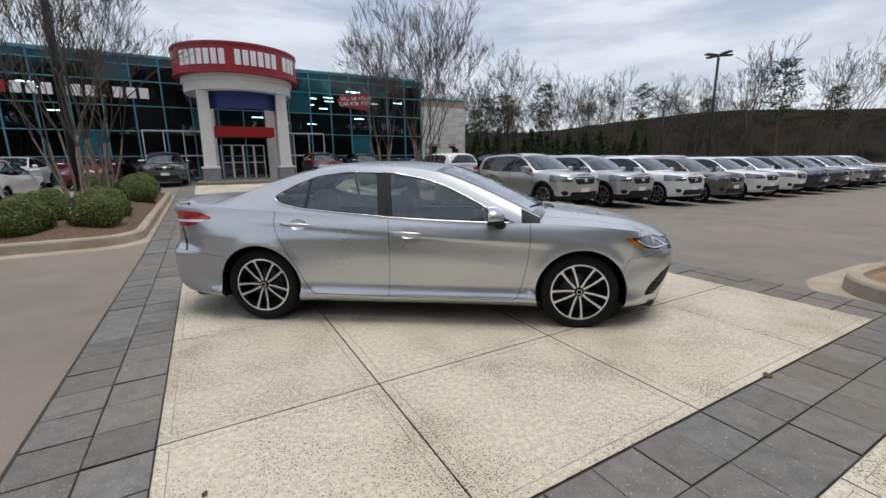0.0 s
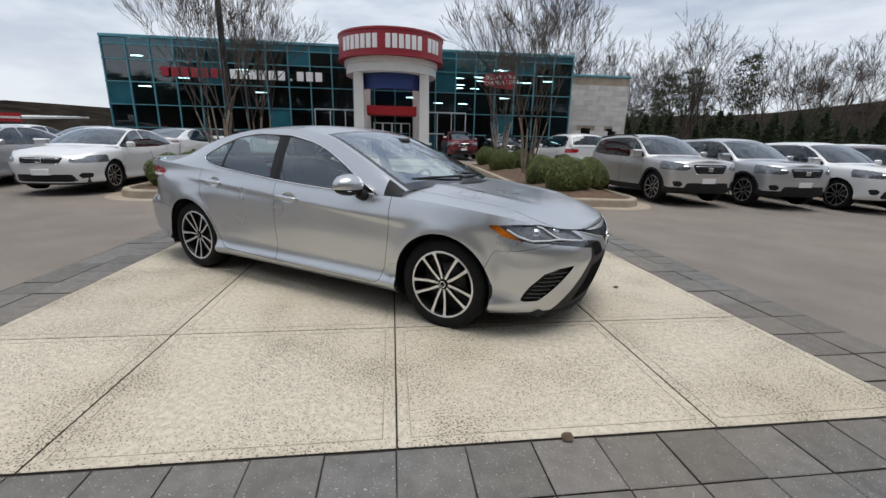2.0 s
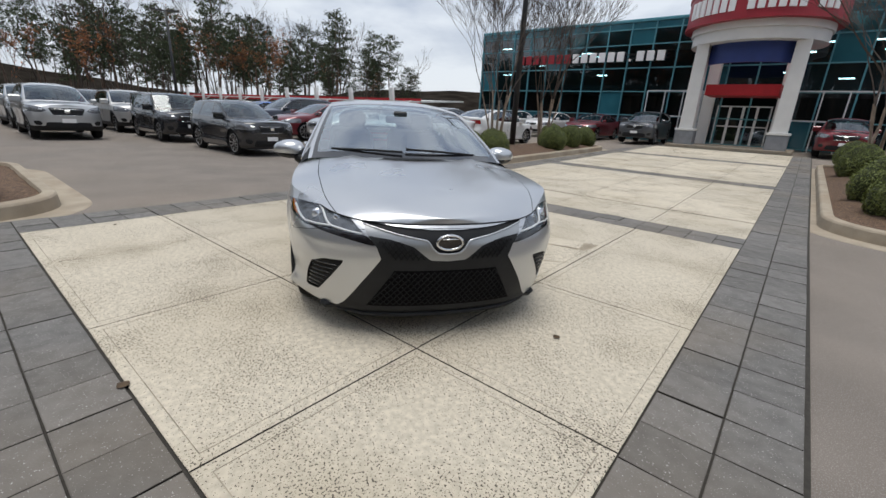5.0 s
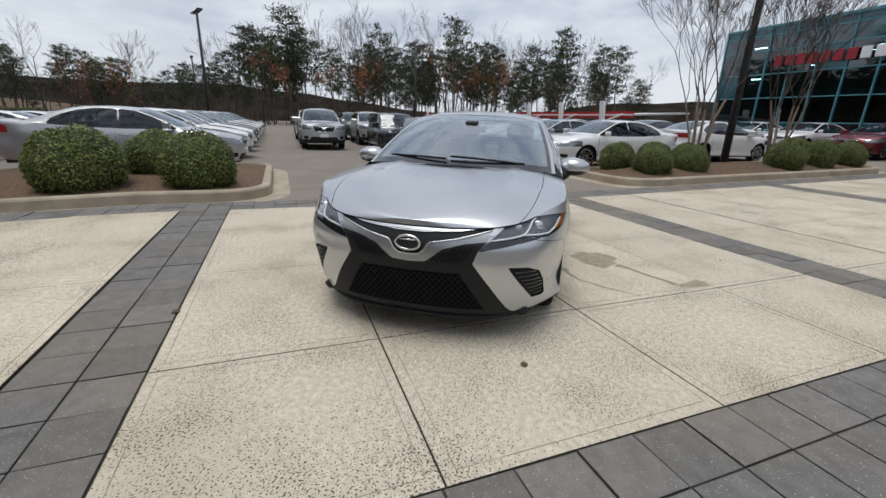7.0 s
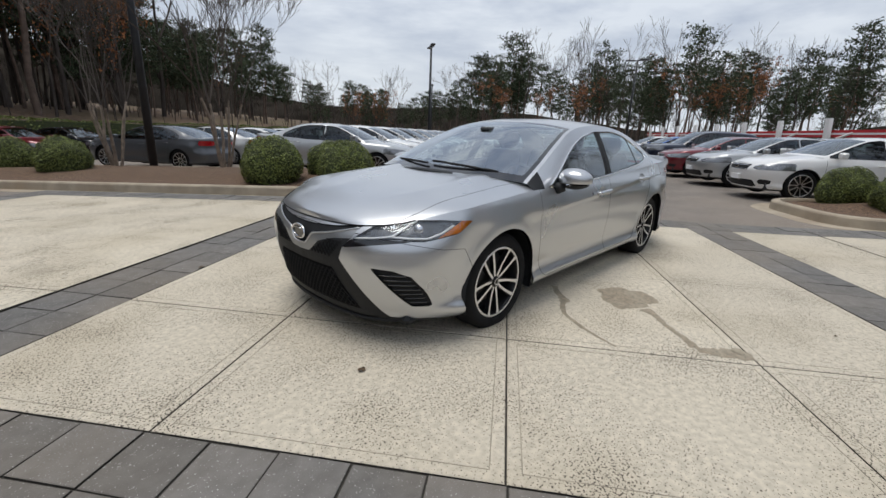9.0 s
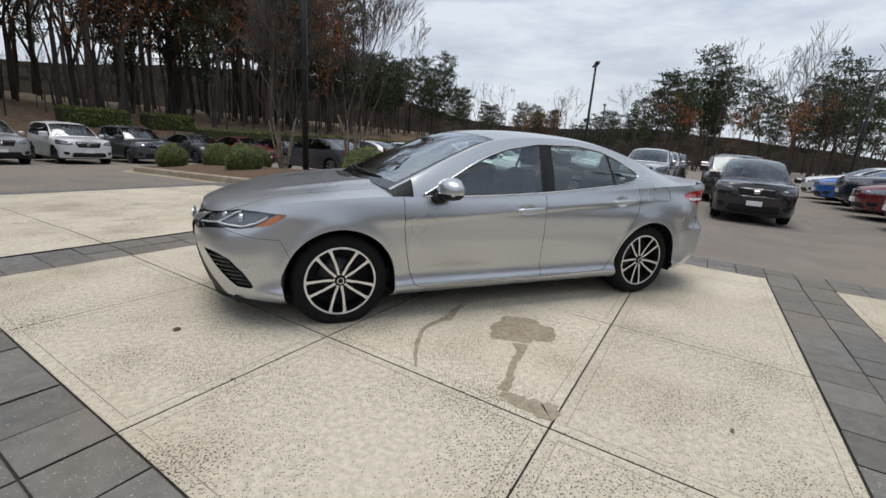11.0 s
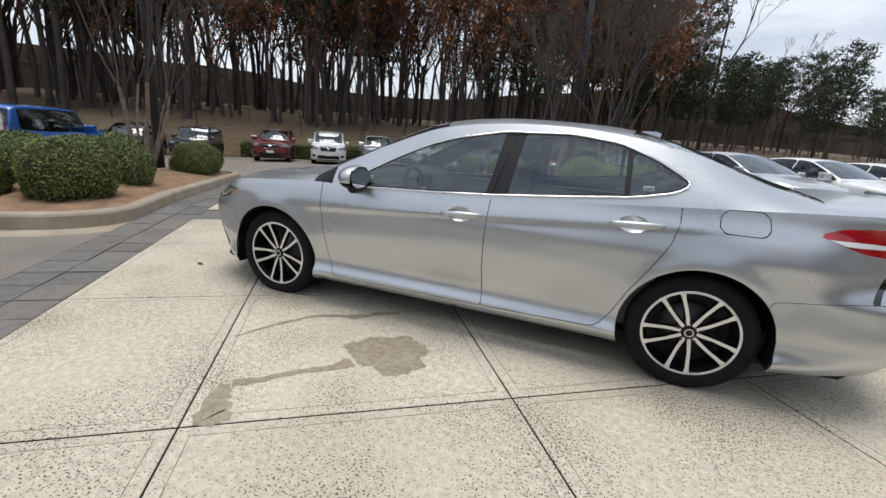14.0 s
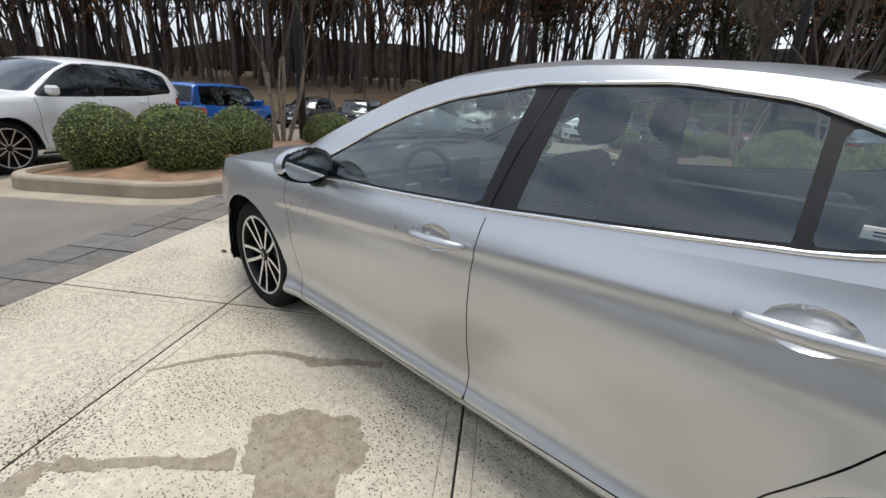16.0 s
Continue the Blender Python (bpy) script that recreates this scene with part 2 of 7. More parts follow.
def add_box(bm, x0, x1, y0, y1, z0, z1, bevel=0.0, m=None):
    r = bmesh.ops.create_cube(bm, size=1.0)
    vs = r["verts"]
    for v in vs:
        v.co = Vector((x0 + (v.co.x + 0.5) * (x1 - x0), y0 + (v.co.y + 0.5) * (y1 - y0), z0 + (v.co.z + 0.5) * (z1 - z0)))
    if bevel:
        es = {e for v in vs for e in v.link_edges}
        g = bmesh.ops.bevel(bm, geom=list(es), offset=bevel, segments=1, affect="EDGES", profile=0.7)
        vs = list({v for f in g["faces"] for v in f.verts} | {v for v in vs if v.is_valid})
    if m is not None:
        bmesh.ops.transform(bm, matrix=m, verts=[v for v in vs if v.is_valid])
    return vs


def box(*a, **k):
    bm = bmesh.new()
    add_box(bm, *a, **k)
    return bm


def tube_data(points, radii, sides, V, F, cap=True):
    """Appends a tapered tube along points to the lists V and F."""
    base = len(V)
    n = len(points)
    prev = None
    for i, p in enumerate(points):
        a = points[max(i - 1, 0)]
        b = points[min(i + 1, n - 1)]
        d = (b - a)
        d = d.normalized() if d.length > 1e-9 else Vector((0, 0, 1))
        if prev is None:
            s = d.orthogonal().normalized()
        else:
            s = prev - d * prev.dot(d)
            s = s.normalized() if s.length > 1e-6 else d.orthogonal().normalized()
        prev = s
        t = d.cross(s)
        for k in range(sides):
            w = 2 * math.pi * k / sides
            V.append(p + (s * math.cos(w) + t * math.sin(w)) * radii[i])
    for i in range(n - 1):
        for k in range(sides):
            a, b = base + i * sides + k, base + i * sides + (k + 1) % sides
            F.append((a, b, b + sides, a + sides))
    if cap and sides > 2:
        F.append(tuple(base + (n - 1) * sides + k for k in range(sides)))
        F.append(tuple(base + k for k in reversed(range(sides))))


def tube(name, points, r, material, parent=None, sides=8, label="", closed=False):
    V, F = [], []
    pts = [Vector(p) for p in points]
    if closed:
        pts = pts + [pts[0], pts[1]]
    tube_data(pts, [r] * len(pts) if not isinstance(r, (list, tuple)) else r, sides, V, F)
    return mesh_ob(name, V, F, material, parent, label, smooth=True)

# ---- ground ----


def ground_sheet():
    us = [-600, -200, -90, -60, -40, -25, -15, -8, -4, 0, 4, 8, 15, 25, 40, 60, 90, 200, 600]
    vs = [-600, -200, -90, -60, -40, -26, -15, -9, -4, 0, 4, 12, 20, 28, 40, 60, 90, 200, 600]
    V = [uv(u, v, gz(u, v) - 0.024) for v in vs for u in us]
    nu = len(us)
    F = [(j * nu + i, j * nu + i + 1, (j + 1) * nu + i + 1, (j + 1) * nu + i) for j in range(len(vs) - 1) for i in range(nu - 1)]
    return tagged(mesh_ob("ground", V, F, ASPHALT), "worn brown-grey tarmac of a car dealership lot", "ground", kind="structure")


GROUND = ground_sheet()

U0, U1 = -2.39, 3.04       # the walk of concrete panels runs between these
BAND = 0.62                # two pavers wide
FIELDS = [(-8.75, -3.37), (-2.75, 2.72), (3.34, 8.7), (9.3, 14.7), (15.3, 20.7)]


def bank():
    """The wooded slope beyond the first row of parked cars."""
    us = np.linspace(-150, 150, 61)
    prof = [(-25.4, -.85), (-26, -.5), (-28, .3), (-31, 1.0), (-36, 1.7), (-45, 2.4), (-62, 3.4), (-140, 5.5)]
    rng = random.Random(5)
    V, F = [], []
    for v, z in prof:
        for u in us:
            V.append(uv(u, v, z + (rng.uniform(-0.12, 0.12) if z > 0.1 else 0)))
    nu = len(us)
    for j in range(len(prof) - 1):
        for i in range(nu - 1):
            F.append((j * nu + i, (j + 1) * nu + i, (j + 1) * nu + i + 1, j * nu + i + 1))
    return tagged(mesh_ob("bank", V, F, LITTER, smooth=True), "sloping bank covered in brown leaf litter", "bank", kind="structure")


bank()


def kerb_ring(name, u0, u1, v0, v1, r, label):
    """A planted island: kerb with rounded corners, gutter and a mound of mulch."""
    isl = thing(name, label, "planting island", kind="structure")

    def outline(d):
        pts = []
        rr = max(r - d, .05)
        for cu, cv, a0 in ((u1 - r, v1 - r, 0), (u0 + r, v1 - r, 90), (u0 + r, v0 + r, 180), (u1 - r, v0 + r, 270)):
            for k in range(9):
                a = radians(a0 + 90 * k / 8)
                pts.append((cu + rr * math.cos(a), cv + rr * math.sin(a)))
        # points along the straights too
        out = []
        for i, p in enumerate(pts):
            q = pts[(i + 1) % len(pts)]
            n = max(1, int(math.dist(p, q) / 1.0))
            out += [(p[0] + (q[0] - p[0]) * j / n, p[1] + (q[1] - p[1]) * j / n) for j in range(n)]
        return out

    def ring(nm, prof, material):
        V, F = [], []
        rings = []
        for d, z in prof:
            o = outline(d)
            rings.append(o)
            V += [uv(a, b, gz(a, b) + z) for a, b in o]
        n = len(rings[0])
        for j in range(len(prof) - 1):
            for i in range(n):
                F.append((j * n + i, j * n + (i + 1) % n, (j + 1) * n + (i + 1) % n, (j + 1) * n + i))
        return mesh_ob(nm, V, F, material, isl, smooth=False)

    ring("gutter", [(-.32, -.03), (-.30, -.016), (0.0, -.02)], KERB)
    ring("kerb", [(0, -.02), (.012, .12), (.03, .145), (.055, .152), (.15, .155), (.165, .11), (.165, .02)], KERB)
    V, F = [], []
    rng = random.Random(len(name) + int(u0 * 10))
    nu, nv = 14, max(14, int((v1 - v0) * 2.5))
    for j in range(nv + 1):
        for i in range(nu + 1):
            a, b = u0 + .14 + (u1 - u0 - .28) * i / nu, v0 + .14 + (v1 - v0 - .28) * j / nv
            # pull the corners in to follow the kerb
            cu, cv = min(max(a, u0 + r), u1 - r), min(max(b, v0 + r), v1 - r)
            dl = math.hypot(a - cu, b - cv)
            if dl > r - .15:
                a, b = cu + (a - cu) * (r - .15) / dl, cv + (b - cv) * (r - .15) / dl
            e = min(i, nu - i) / nu * 2 * min(1, min(j, nv - j) / 4)
            V.append(uv(a, b, gz(a, b) + .10 + .16 * min(1, e * 1.6) + rng.uniform(-.02, .02)))
    for j in range(nv):
        for i in range(nu):
            k = j * (nu + 1) + i
            F.append((k, k + 1, k + nu + 2, k + nu + 1))
    mesh_ob("mulch", V, F, CLAY if name == "island_3" else MULCH, isl, "brown pine-bark mulch over red clay", smooth=True)
    return isl


kerb_ring("island_1", -5.75, -3.12, 5.35, 15.6, .8, "kerbed island with brown mulch and clipped shrubs")
kerb_ring("island_2", -7.7, -3.12, -15.5, -2.2, .8, "kerbed island with brown mulch and clipped shrubs")
kerb_ring("island_3", 3.66, 6.55, -9.3, -2.15, .7, "kerbed island with brown mulch and clipped shrubs")
kerb_ring("island_4", 3.75, 6.2, 4.55, 15.6, .8, "kerbed island with brown mulch and clipped shrubs")

# ---- car bodies: smooth surfaces that are cut into panels along outlines ----


def spline(keys, x):
    """Smooth curve through keys [(x, value)], at x (array)."""
    k = sorted(keys)
    xs = np.array([a for a, _ in k], float)
    ys = np.array([b for _, b in k], float)
    d = np.gradient(ys, xs)
    x = np.clip(np.asarray(x, float), xs[0], xs[-1])
    i = np.clip(np.searchsorted(xs, x) - 1, 0, len(xs) - 2)
    h = xs[i + 1] - xs[i]
    t = (x - xs[i]) / h
    return ((2 * t**3 - 3 * t**2 + 1) * ys[i] + (t**3 - 2 * t**2 + t) * h * d[i] + (-2 * t**3 + 3 * t**2) * ys[i + 1] + (t**3 - t**2) * h * d[i + 1])


def sstep(a, b, x):
    t = np.clip((np.asarray(x, float) - a) / (b - a), 0, 1)
    return t * t * (3 - 2 * t)


def grid_surf(P):
    """Points P[n, m, 3] as vertices and triangles."""
    n, m = P.shape[:2]
    i, j = np.meshgrid(np.arange(n - 1), np.arange(m - 1), indexing="ij")
    a = (i * m + j).ravel()
    T = np.concatenate([np.stack([a, a + m, a + m + 1], 1), np.stack([a, a + m + 1, a + 1], 1)])
    V = P.reshape(-1, 3)
    c = V[T].mean(1) - np.array([0, 0, .5])
    nr = np.cross(V[T[:, 1]] - V[T[:, 0]], V[T[:, 2]] - V[T[:, 0]])
    if (c * nr).sum() < 0:  # faces look outwards
        T = T[:, ::-1]
    return V, T


def sd_poly(x, y, poly):
    """Signed distance to a closed outline: negative inside."""
    d = np.full(x.shape, 1e9)
    s = np.ones(x.shape)
    n = len(poly)
    for i in range(n):
        ax, ay = poly[i]
        bx, by = poly[i - 1]
        ex, ey = bx - ax, by - ay
        wx, wy = x - ax, y - ay
        h = np.clip((wx * ex + wy * ey) / (ex * ex + ey * ey + 1e-12), 0, 1)
        d = np.minimum(d, (wx - ex * h)**2 + (wy - ey * h)**2)
        c1, c2, c3 = y >= ay, y < by, ex * wy > ey * wx
        s = np.where((c1 & c2 & c3) | (~c1 & ~c2 & ~c3), -s, s)
    return s * np.sqrt(d)


def cut(S, f, gap=0.0):
    """Splits a surface along f = -gap and f = +gap: (inside, outside)."""
    return clip(S, f + gap), clip(S, gap - f)


def clip(S, f):
    """The part of a surface where f < 0, cut exactly along f = 0."""
    V, T = S
    if len(T) == 0:
        return S
    ins = f < 0
    k = ins[T].sum(1)
    keep = T[k == 3]
    V2, F2, memo = [], [], {}
    n0 = len(V)

    def cross(a, b):
        key = (a, b) if a < b else (b, a)
        if key not in memo:
            a, b = key
            t = f[a] / (f[a] - f[b])
            memo[key] = n0 + len(V2)
            V2.append(V[a] + (V[b] - V[a]) * t)
        return memo[key]

    for t in T[(k == 1) | (k == 2)]:
        poly = []
        for q in range(3):
            a, b = int(t[q]), int(t[(q + 1) % 3])
            if ins[a]:
                poly.append(a)
            if ins[a] != ins[b]:
                poly.append(cross(a, b))
        for q in range(1, len(poly) - 1):
            F2.append((poly[0], poly[q], poly[q + 1]))
    V = np.concatenate([V, np.array(V2).reshape(-1, 3)])
    T = np.concatenate([keep, np.array(F2, int).reshape(-1, 3)])
    return compact(V, T)


def compact(V, T):
    u, inv = np.unique(T, return_inverse=True)
    return V[u], inv.reshape(-1, 3)


def flip(S):
    V, T = S
    return V * np.array([1, -1, 1.0]), T[:, ::-1]


def join(*SS):
    V, T, n = [], [], 0
    for v, t in SS:
        V.append(v), T.append(t + n)
        n += len(v)
    return np.concatenate(V), np.concatenate(T)


def weld(S, eps=5e-4):
    V, T = S
    k = np.round(V / eps).astype(np.int64)
    _, first, inv = np.unique(k, axis=0, return_index=True, return_inverse=True)
    T = inv.reshape(-1)[T]
    T = T[(T[:, 0] != T[:, 1]) & (T[:, 1] != T[:, 2]) & (T[:, 0] != T[:, 2])]
    return compact(V[first], T)


def surf(name, S, material, parent, label="", thick=0.0):
    S = weld(S)
    if not len(S[1]):
        return None
    ob = mesh_ob(name, S[0], S[1], material, parent, label, smooth=True)
    return ob


SEDAN = dict(
    plan=[(2.375, 0), (2.36, .25), (2.285, .55), (2.13, .76), (1.93, .862), (1.65, .905), (1.41, .915), (1.0, .905), (.5, .900), (0, .902), (-.6, .907), (-1.1, .915), (-1.41, .92), (-1.75, .905), (-2.05, .865), (-2.3, .78), (-2.44, .6), (-2.51, .3), (-2.525, 0)],
    ztop=[(2.4, .750), (2.28, .770), (2.1, .805), (1.85, .862), (1.41, .908), (1.0, .925), (.5, .905), (0, .925), (-.6, .963), (-1.1, 1.0), (-1.6, 1.03), (-2.0, 1.05), (-2.53, 1.06)],
    zbot=[(2.4, .175), (2.0, .185), (1.6, .195), (1.0, .195), (-1.0, .20), (-1.7, .215), (-2.2, .235), (-2.53, .25)],
    side=[(.19, .075), (.215, .035), (.245, .004), (.285, .000), (.305, .012), (.36, .028), (.45, .020), (.58, .006), (.70, .0), (.79, .001), (.83, .010), (.90, .032), (.95, .058), (1.05, .085)],
    front=[(.17, .15), (.20, .11), (.26, .085), (.36, .052), (.48, .024), (.58, .010), (.66, .016), (.72, .045), (.80, .12), (.95, .30)],
    rear=[(.24, .08), (.30, .035), (.40, .012), (.55, .0), (.62, .006), (.68, .05), (.80, .07), (.95, .06), (1.02, .05), (1.06, .06)],
    zc=[(2.40, .742), (2.3, .79), (2.1, .865), (1.8, .925), (1.5, .965), (1.15, 1.005), (.9, 1.02)],
    zd=[(-1.8, 1.085), (-2.1, 1.09), (-2.4, 1.10), (-2.5, 1.085), (-2.53, 1.05)],
    cowl=1.06, deck=-1.90,
    rail=[(1.06, .80, .965), (.80, .765, 1.09), (.50, .705, 1.225), (.20, .645, 1.335), (-.15, .608, 1.385), (-.60, .600, 1.39), (-1.0, .610, 1.345), (-1.35, .635, 1.255), (-1.65, .665, 1.145), (-1.95, .70, 1.05)],
    mid=[(1.22, 1.0), (.97, 1.12), (.66, 1.265), (.33, 1.388), (-.1, 1.44), (-.60, 1.437), (-1.05, 1.395), (-1.45, 1.275), (-1.75, 1.165), (-2.02, 1.085)],
    ws=(0.03, 0.345), bl=(0.655, 0.985), wr=.335, ax=(1.4125, -1.4125), arch=.378, wy=.765, crease=(1.13, .735, -1.40, .907),
    win=[[(.935, .985), (.44, 1.215), (.16, 1.318), (-.09, 1.348), (-.175, .985)],
         [(-.265, .99), (-.20, 1.352), (-.62, 1.352), (-.93, 1.300), (-1.045, 1.005)],
         [(-1.075, 1.008), (-.965, 1.286), (-1.15, 1.225), (-1.37, 1.115), (-1.40, 1.05), (-1.33, 1.02)]],
    nface=.35)


def scaled(base, **k):
    d = dict(base)
    d.update(k)
    return d


SUV = scaled(
    SEDAN,
    plan=[(2.20, 0), (2.19, .34), (2.13, .64), (2.01, .81), (1.83, .885), (1.60, .915), (1.35, .92), (1.0, .91), (0, .905), (-.9, .91), (-1.35, .92), (-1.7, .91), (-2.0, .86), (-2.2, .72), (-2.28, .4), (-2.30, 0)],
    ztop=[(2.3, .965), (2.15, .985), (1.9, 1.01), (1.41, 1.035), (1.0, 1.05), (.5, 1.05), (-.6, 1.07), (-1.6, 1.10), (-2.3, 1.12)],
    zbot=[(2.4, .27), (1.6, .25), (-1.6, .26), (-2.3, .33)],
    side=[(.25, .07), (.29, .02), (.36, .0), (.42, .015), (.55, .022), (.72, .004), (.85, .0), (.93, .012), (1.0, .03), (1.15, .075)],
    front=[(.24, .16), (.32, .06), (.42, .02), (.60, .0), (.80, .0), (.92, .02), (1.04, .10)],
    rear=[(.32, .12), (.42, .02), (.60, .0), (.72, .03), (.9, .035), (1.12, .06)],
    zc=[(2.3, .965), (2.2, 1.02), (2.0, 1.055), (1.6, 1.09), (1.2, 1.115), (.9, 1.13)],
    zd=[(-1.95, 1.16), (-2.3, 1.12)],
    cowl=.94, deck=-2.16,
    rail=[(.94, .79, 1.07), (.68, .755, 1.24), (.39, .705, 1.42), (.10, .665, 1.545), (-.27, .645, 1.60), (-.9, .64, 1.61), (-1.5, .65, 1.585), (-1.85, .665, 1.53), (-2.05, .69, 1.34), (-2.20, .71, 1.12)],
    mid=[(1.10, 1.10), (.84, 1.27), (.53, 1.46), (.21, 1.600), (-.22, 1.665), (-.9, 1.675), (-1.5, 1.65), (-1.95, 1.595), (-2.15, 1.38), (-2.26, 1.14)],
    ws=(0.03, 0.335), bl=(0.80, .97), wr=.365, ax=(1.36, -1.34), arch=.425, wy=.765,
    win=[[(.80, 1.09), (.34, 1.40), (.08, 1.512), (-.08, 1.54), (-.14, 1.09)],
         [(-.20, 1.095), (-.15, 1.545), (-.95, 1.545), (-1.08, 1.11)],
         [(-1.14, 1.115), (-1.02, 1.54), (-1.45, 1.525), (-1.78, 1.43), (-1.80, 1.17)]])


def wrap_surface(c, ns, nz):
    """The skirt of the body, from the front's middle round the left side to the rear's middle. (V, T)"""
    pl = np.array(c["plan"])
    seg = np.r_[0, np.cumsum(np.hypot(*np.diff(pl, axis=0).T))]
    s = np.linspace(0, seg[-1], ns)
    px, py = spline(list(zip(seg, pl[:, 0])), s), spline(list(zip(seg, pl[:, 1])), s)
    py[0] = py[-1] = 0
    tx, ty = np.gradient(px), np.gradient(py)
    nl = np.hypot(tx, ty)
    nx, ny = ty / nl, -tx / nl
    ny[0] = ny[-1] = 0
    zt, zb = spline(c["ztop"], px), spline(c["zbot"], px)
    h = np.linspace(0, 1, nz)
    Z = zb[:, None] + (zt - zb)[:, None] * h[None]
    ax0, ax1 = c["ax"]
    wf = sstep(ax0 + .30, ax0 + .78, px)[:, None]
    wr = sstep(ax1 - .35, ax1 - .90, px)[:, None]
    d = spline(c["side"], Z) * (1 - wf - wr) + spline(c["front"], Z) * wf + spline(c["rear"], Z) * wr
    # flared arches
    for ax in c["ax"]:
        r = np.hypot(px[:, None] - ax, Z - c["wr"])
        d = d - .016 * np.exp(-((r - c["arch"]) / .06)**2) * (1 - sstep(.80, .95, Z))
    if "crease" in c:  # the line pressed along the doors
        x0, z0, x1, z1 = c["crease"]
        zc = z0 + (z1 - z0) * (px - x0) / (x1 - x0)
        k = (sstep(x1 - .25, x1 + .1, px) * (1 - sstep(x0 - .15, x0 + .05, px)))[:, None]
        dz = zc[:, None] - Z
        d = d + k * .009 * sstep(-.004, .016, dz) * (1 - sstep(.03, .22, dz))
    X, Y = px[:, None] - nx[:, None] * d, py[:, None] - ny[:, None] * d
    # wy: outward is (nx, ny) with the front first
    Y = np.maximum(Y, 0)
    return np.stack([X, Y, Z], 2)


def body_surfaces(c, fine=1.0):
    ns, nz = int(330 * fine), int(46 * fine) + 4
    W = wrap_surface(c, ns, nz)
    top = W[:, -1]
    ymax = top[:, 1].argmax()
    # bonnet: from the nose to the cowl
    i1 = np.where(top[:, 0] >= c["cowl"] - .12)[0].max()
    i1 = max(i1, 3)
    E = top[:i1 + 1]
    nr = max(8, int(30 * fine))
    r = np.linspace(0, 1, nr)[None, :, None]
    C = np.stack([E[:, 0], 0 * E[:, 0], spline(c["zc"], E[:, 0])], 1)
    H = C[:, None] + (E - C)[:, None] * r
    H[:, :, 2] = C[:, None, 2] + (E[:, 2] - C[:, 2])[:, None] * (r[..., 0]**3.2)
    # two soft creases along the bonnet
    H[:, :, 2] += .010 * np.exp(-((H[:, :, 1] - .55 * (E[:, 1][:, None])) / .06)**2) * sstep(0, .3, C[:, 0] - c["cowl"] + .2)[:, None] * (1 - sstep(.8, 1.25, C[:, 0] - c["cowl"] + .2))[:, None]
    # boot lid
    j0 = np.where((top[:, 0] <= c["deck"] + .25))[0].min()
    E2 = top[j0:]
    C2 = np.stack([E2[:, 0], 0 * E2[:, 0], spline(c["zd"], E2[:, 0])], 1)
    D = C2[:, None] + (E2 - C2)[:, None] * r
    D[:, :, 2] = C2[:, None, 2] + (E2[:, 2] - C2[:, 2])[:, None] * (r[..., 0]**3)
    # cabin: belt, rail, middle
    nc = int(150 * fine) + 10
    k = np.linspace(0, 1, nc)
    kk = np.linspace(0, 1, len(c["rail"]))
    R = np.stack([spline(list(zip(kk, [p[q] for p in c["rail"]])), k) for q in range(3)], 1)
    M = np.stack([spline(list(zip(kk, [p[0] for p in c["mid"]])), k), 0 * k, spline(list(zip(kk, [p[1] for p in c["mid"]])), k)], 1)
    rx = np.clip(R[:, 0], top[:, 0].min(), top[:, 0].max())
    o = np.argsort(top[3:-3, 0])
    by = np.interp(rx, top[3:-3, 0][o], top[3:-3, 1][o])
    bz = np.interp(rx, top[3:-3, 0][o], top[3:-3, 2][o])
    B = np.stack([R[:, 0], np.minimum(by, 9), np.minimum(bz, R[:, 2])], 1)
    t = np.linspace(0, 1, int(34 * fine) + 6)[None, :, None]
    SD = B[:, None] + (R - B)[:, None] * t
    SD[:, :, 1] += (4 * t[..., 0] * (1 - t[..., 0])) * .014 * np.minimum(1, (R[:, 2] - B[:, 2]) / .2)[:, None]
    q = np.linspace(0, 1, int(40 * fine) + 6)[None, :, None]
    RF = M[:, None] + (R - M)[:, None] * q
    RF[:, :, 0] = M[:, None, 0] + (R - M)[:, None, 0] * q[..., 0]**2
    RF[:, :, 2] = M[:, None, 2] + (R - M)[:, None, 2] * (q[..., 0]**2.8)
    return W, H, D, SD, RF, k


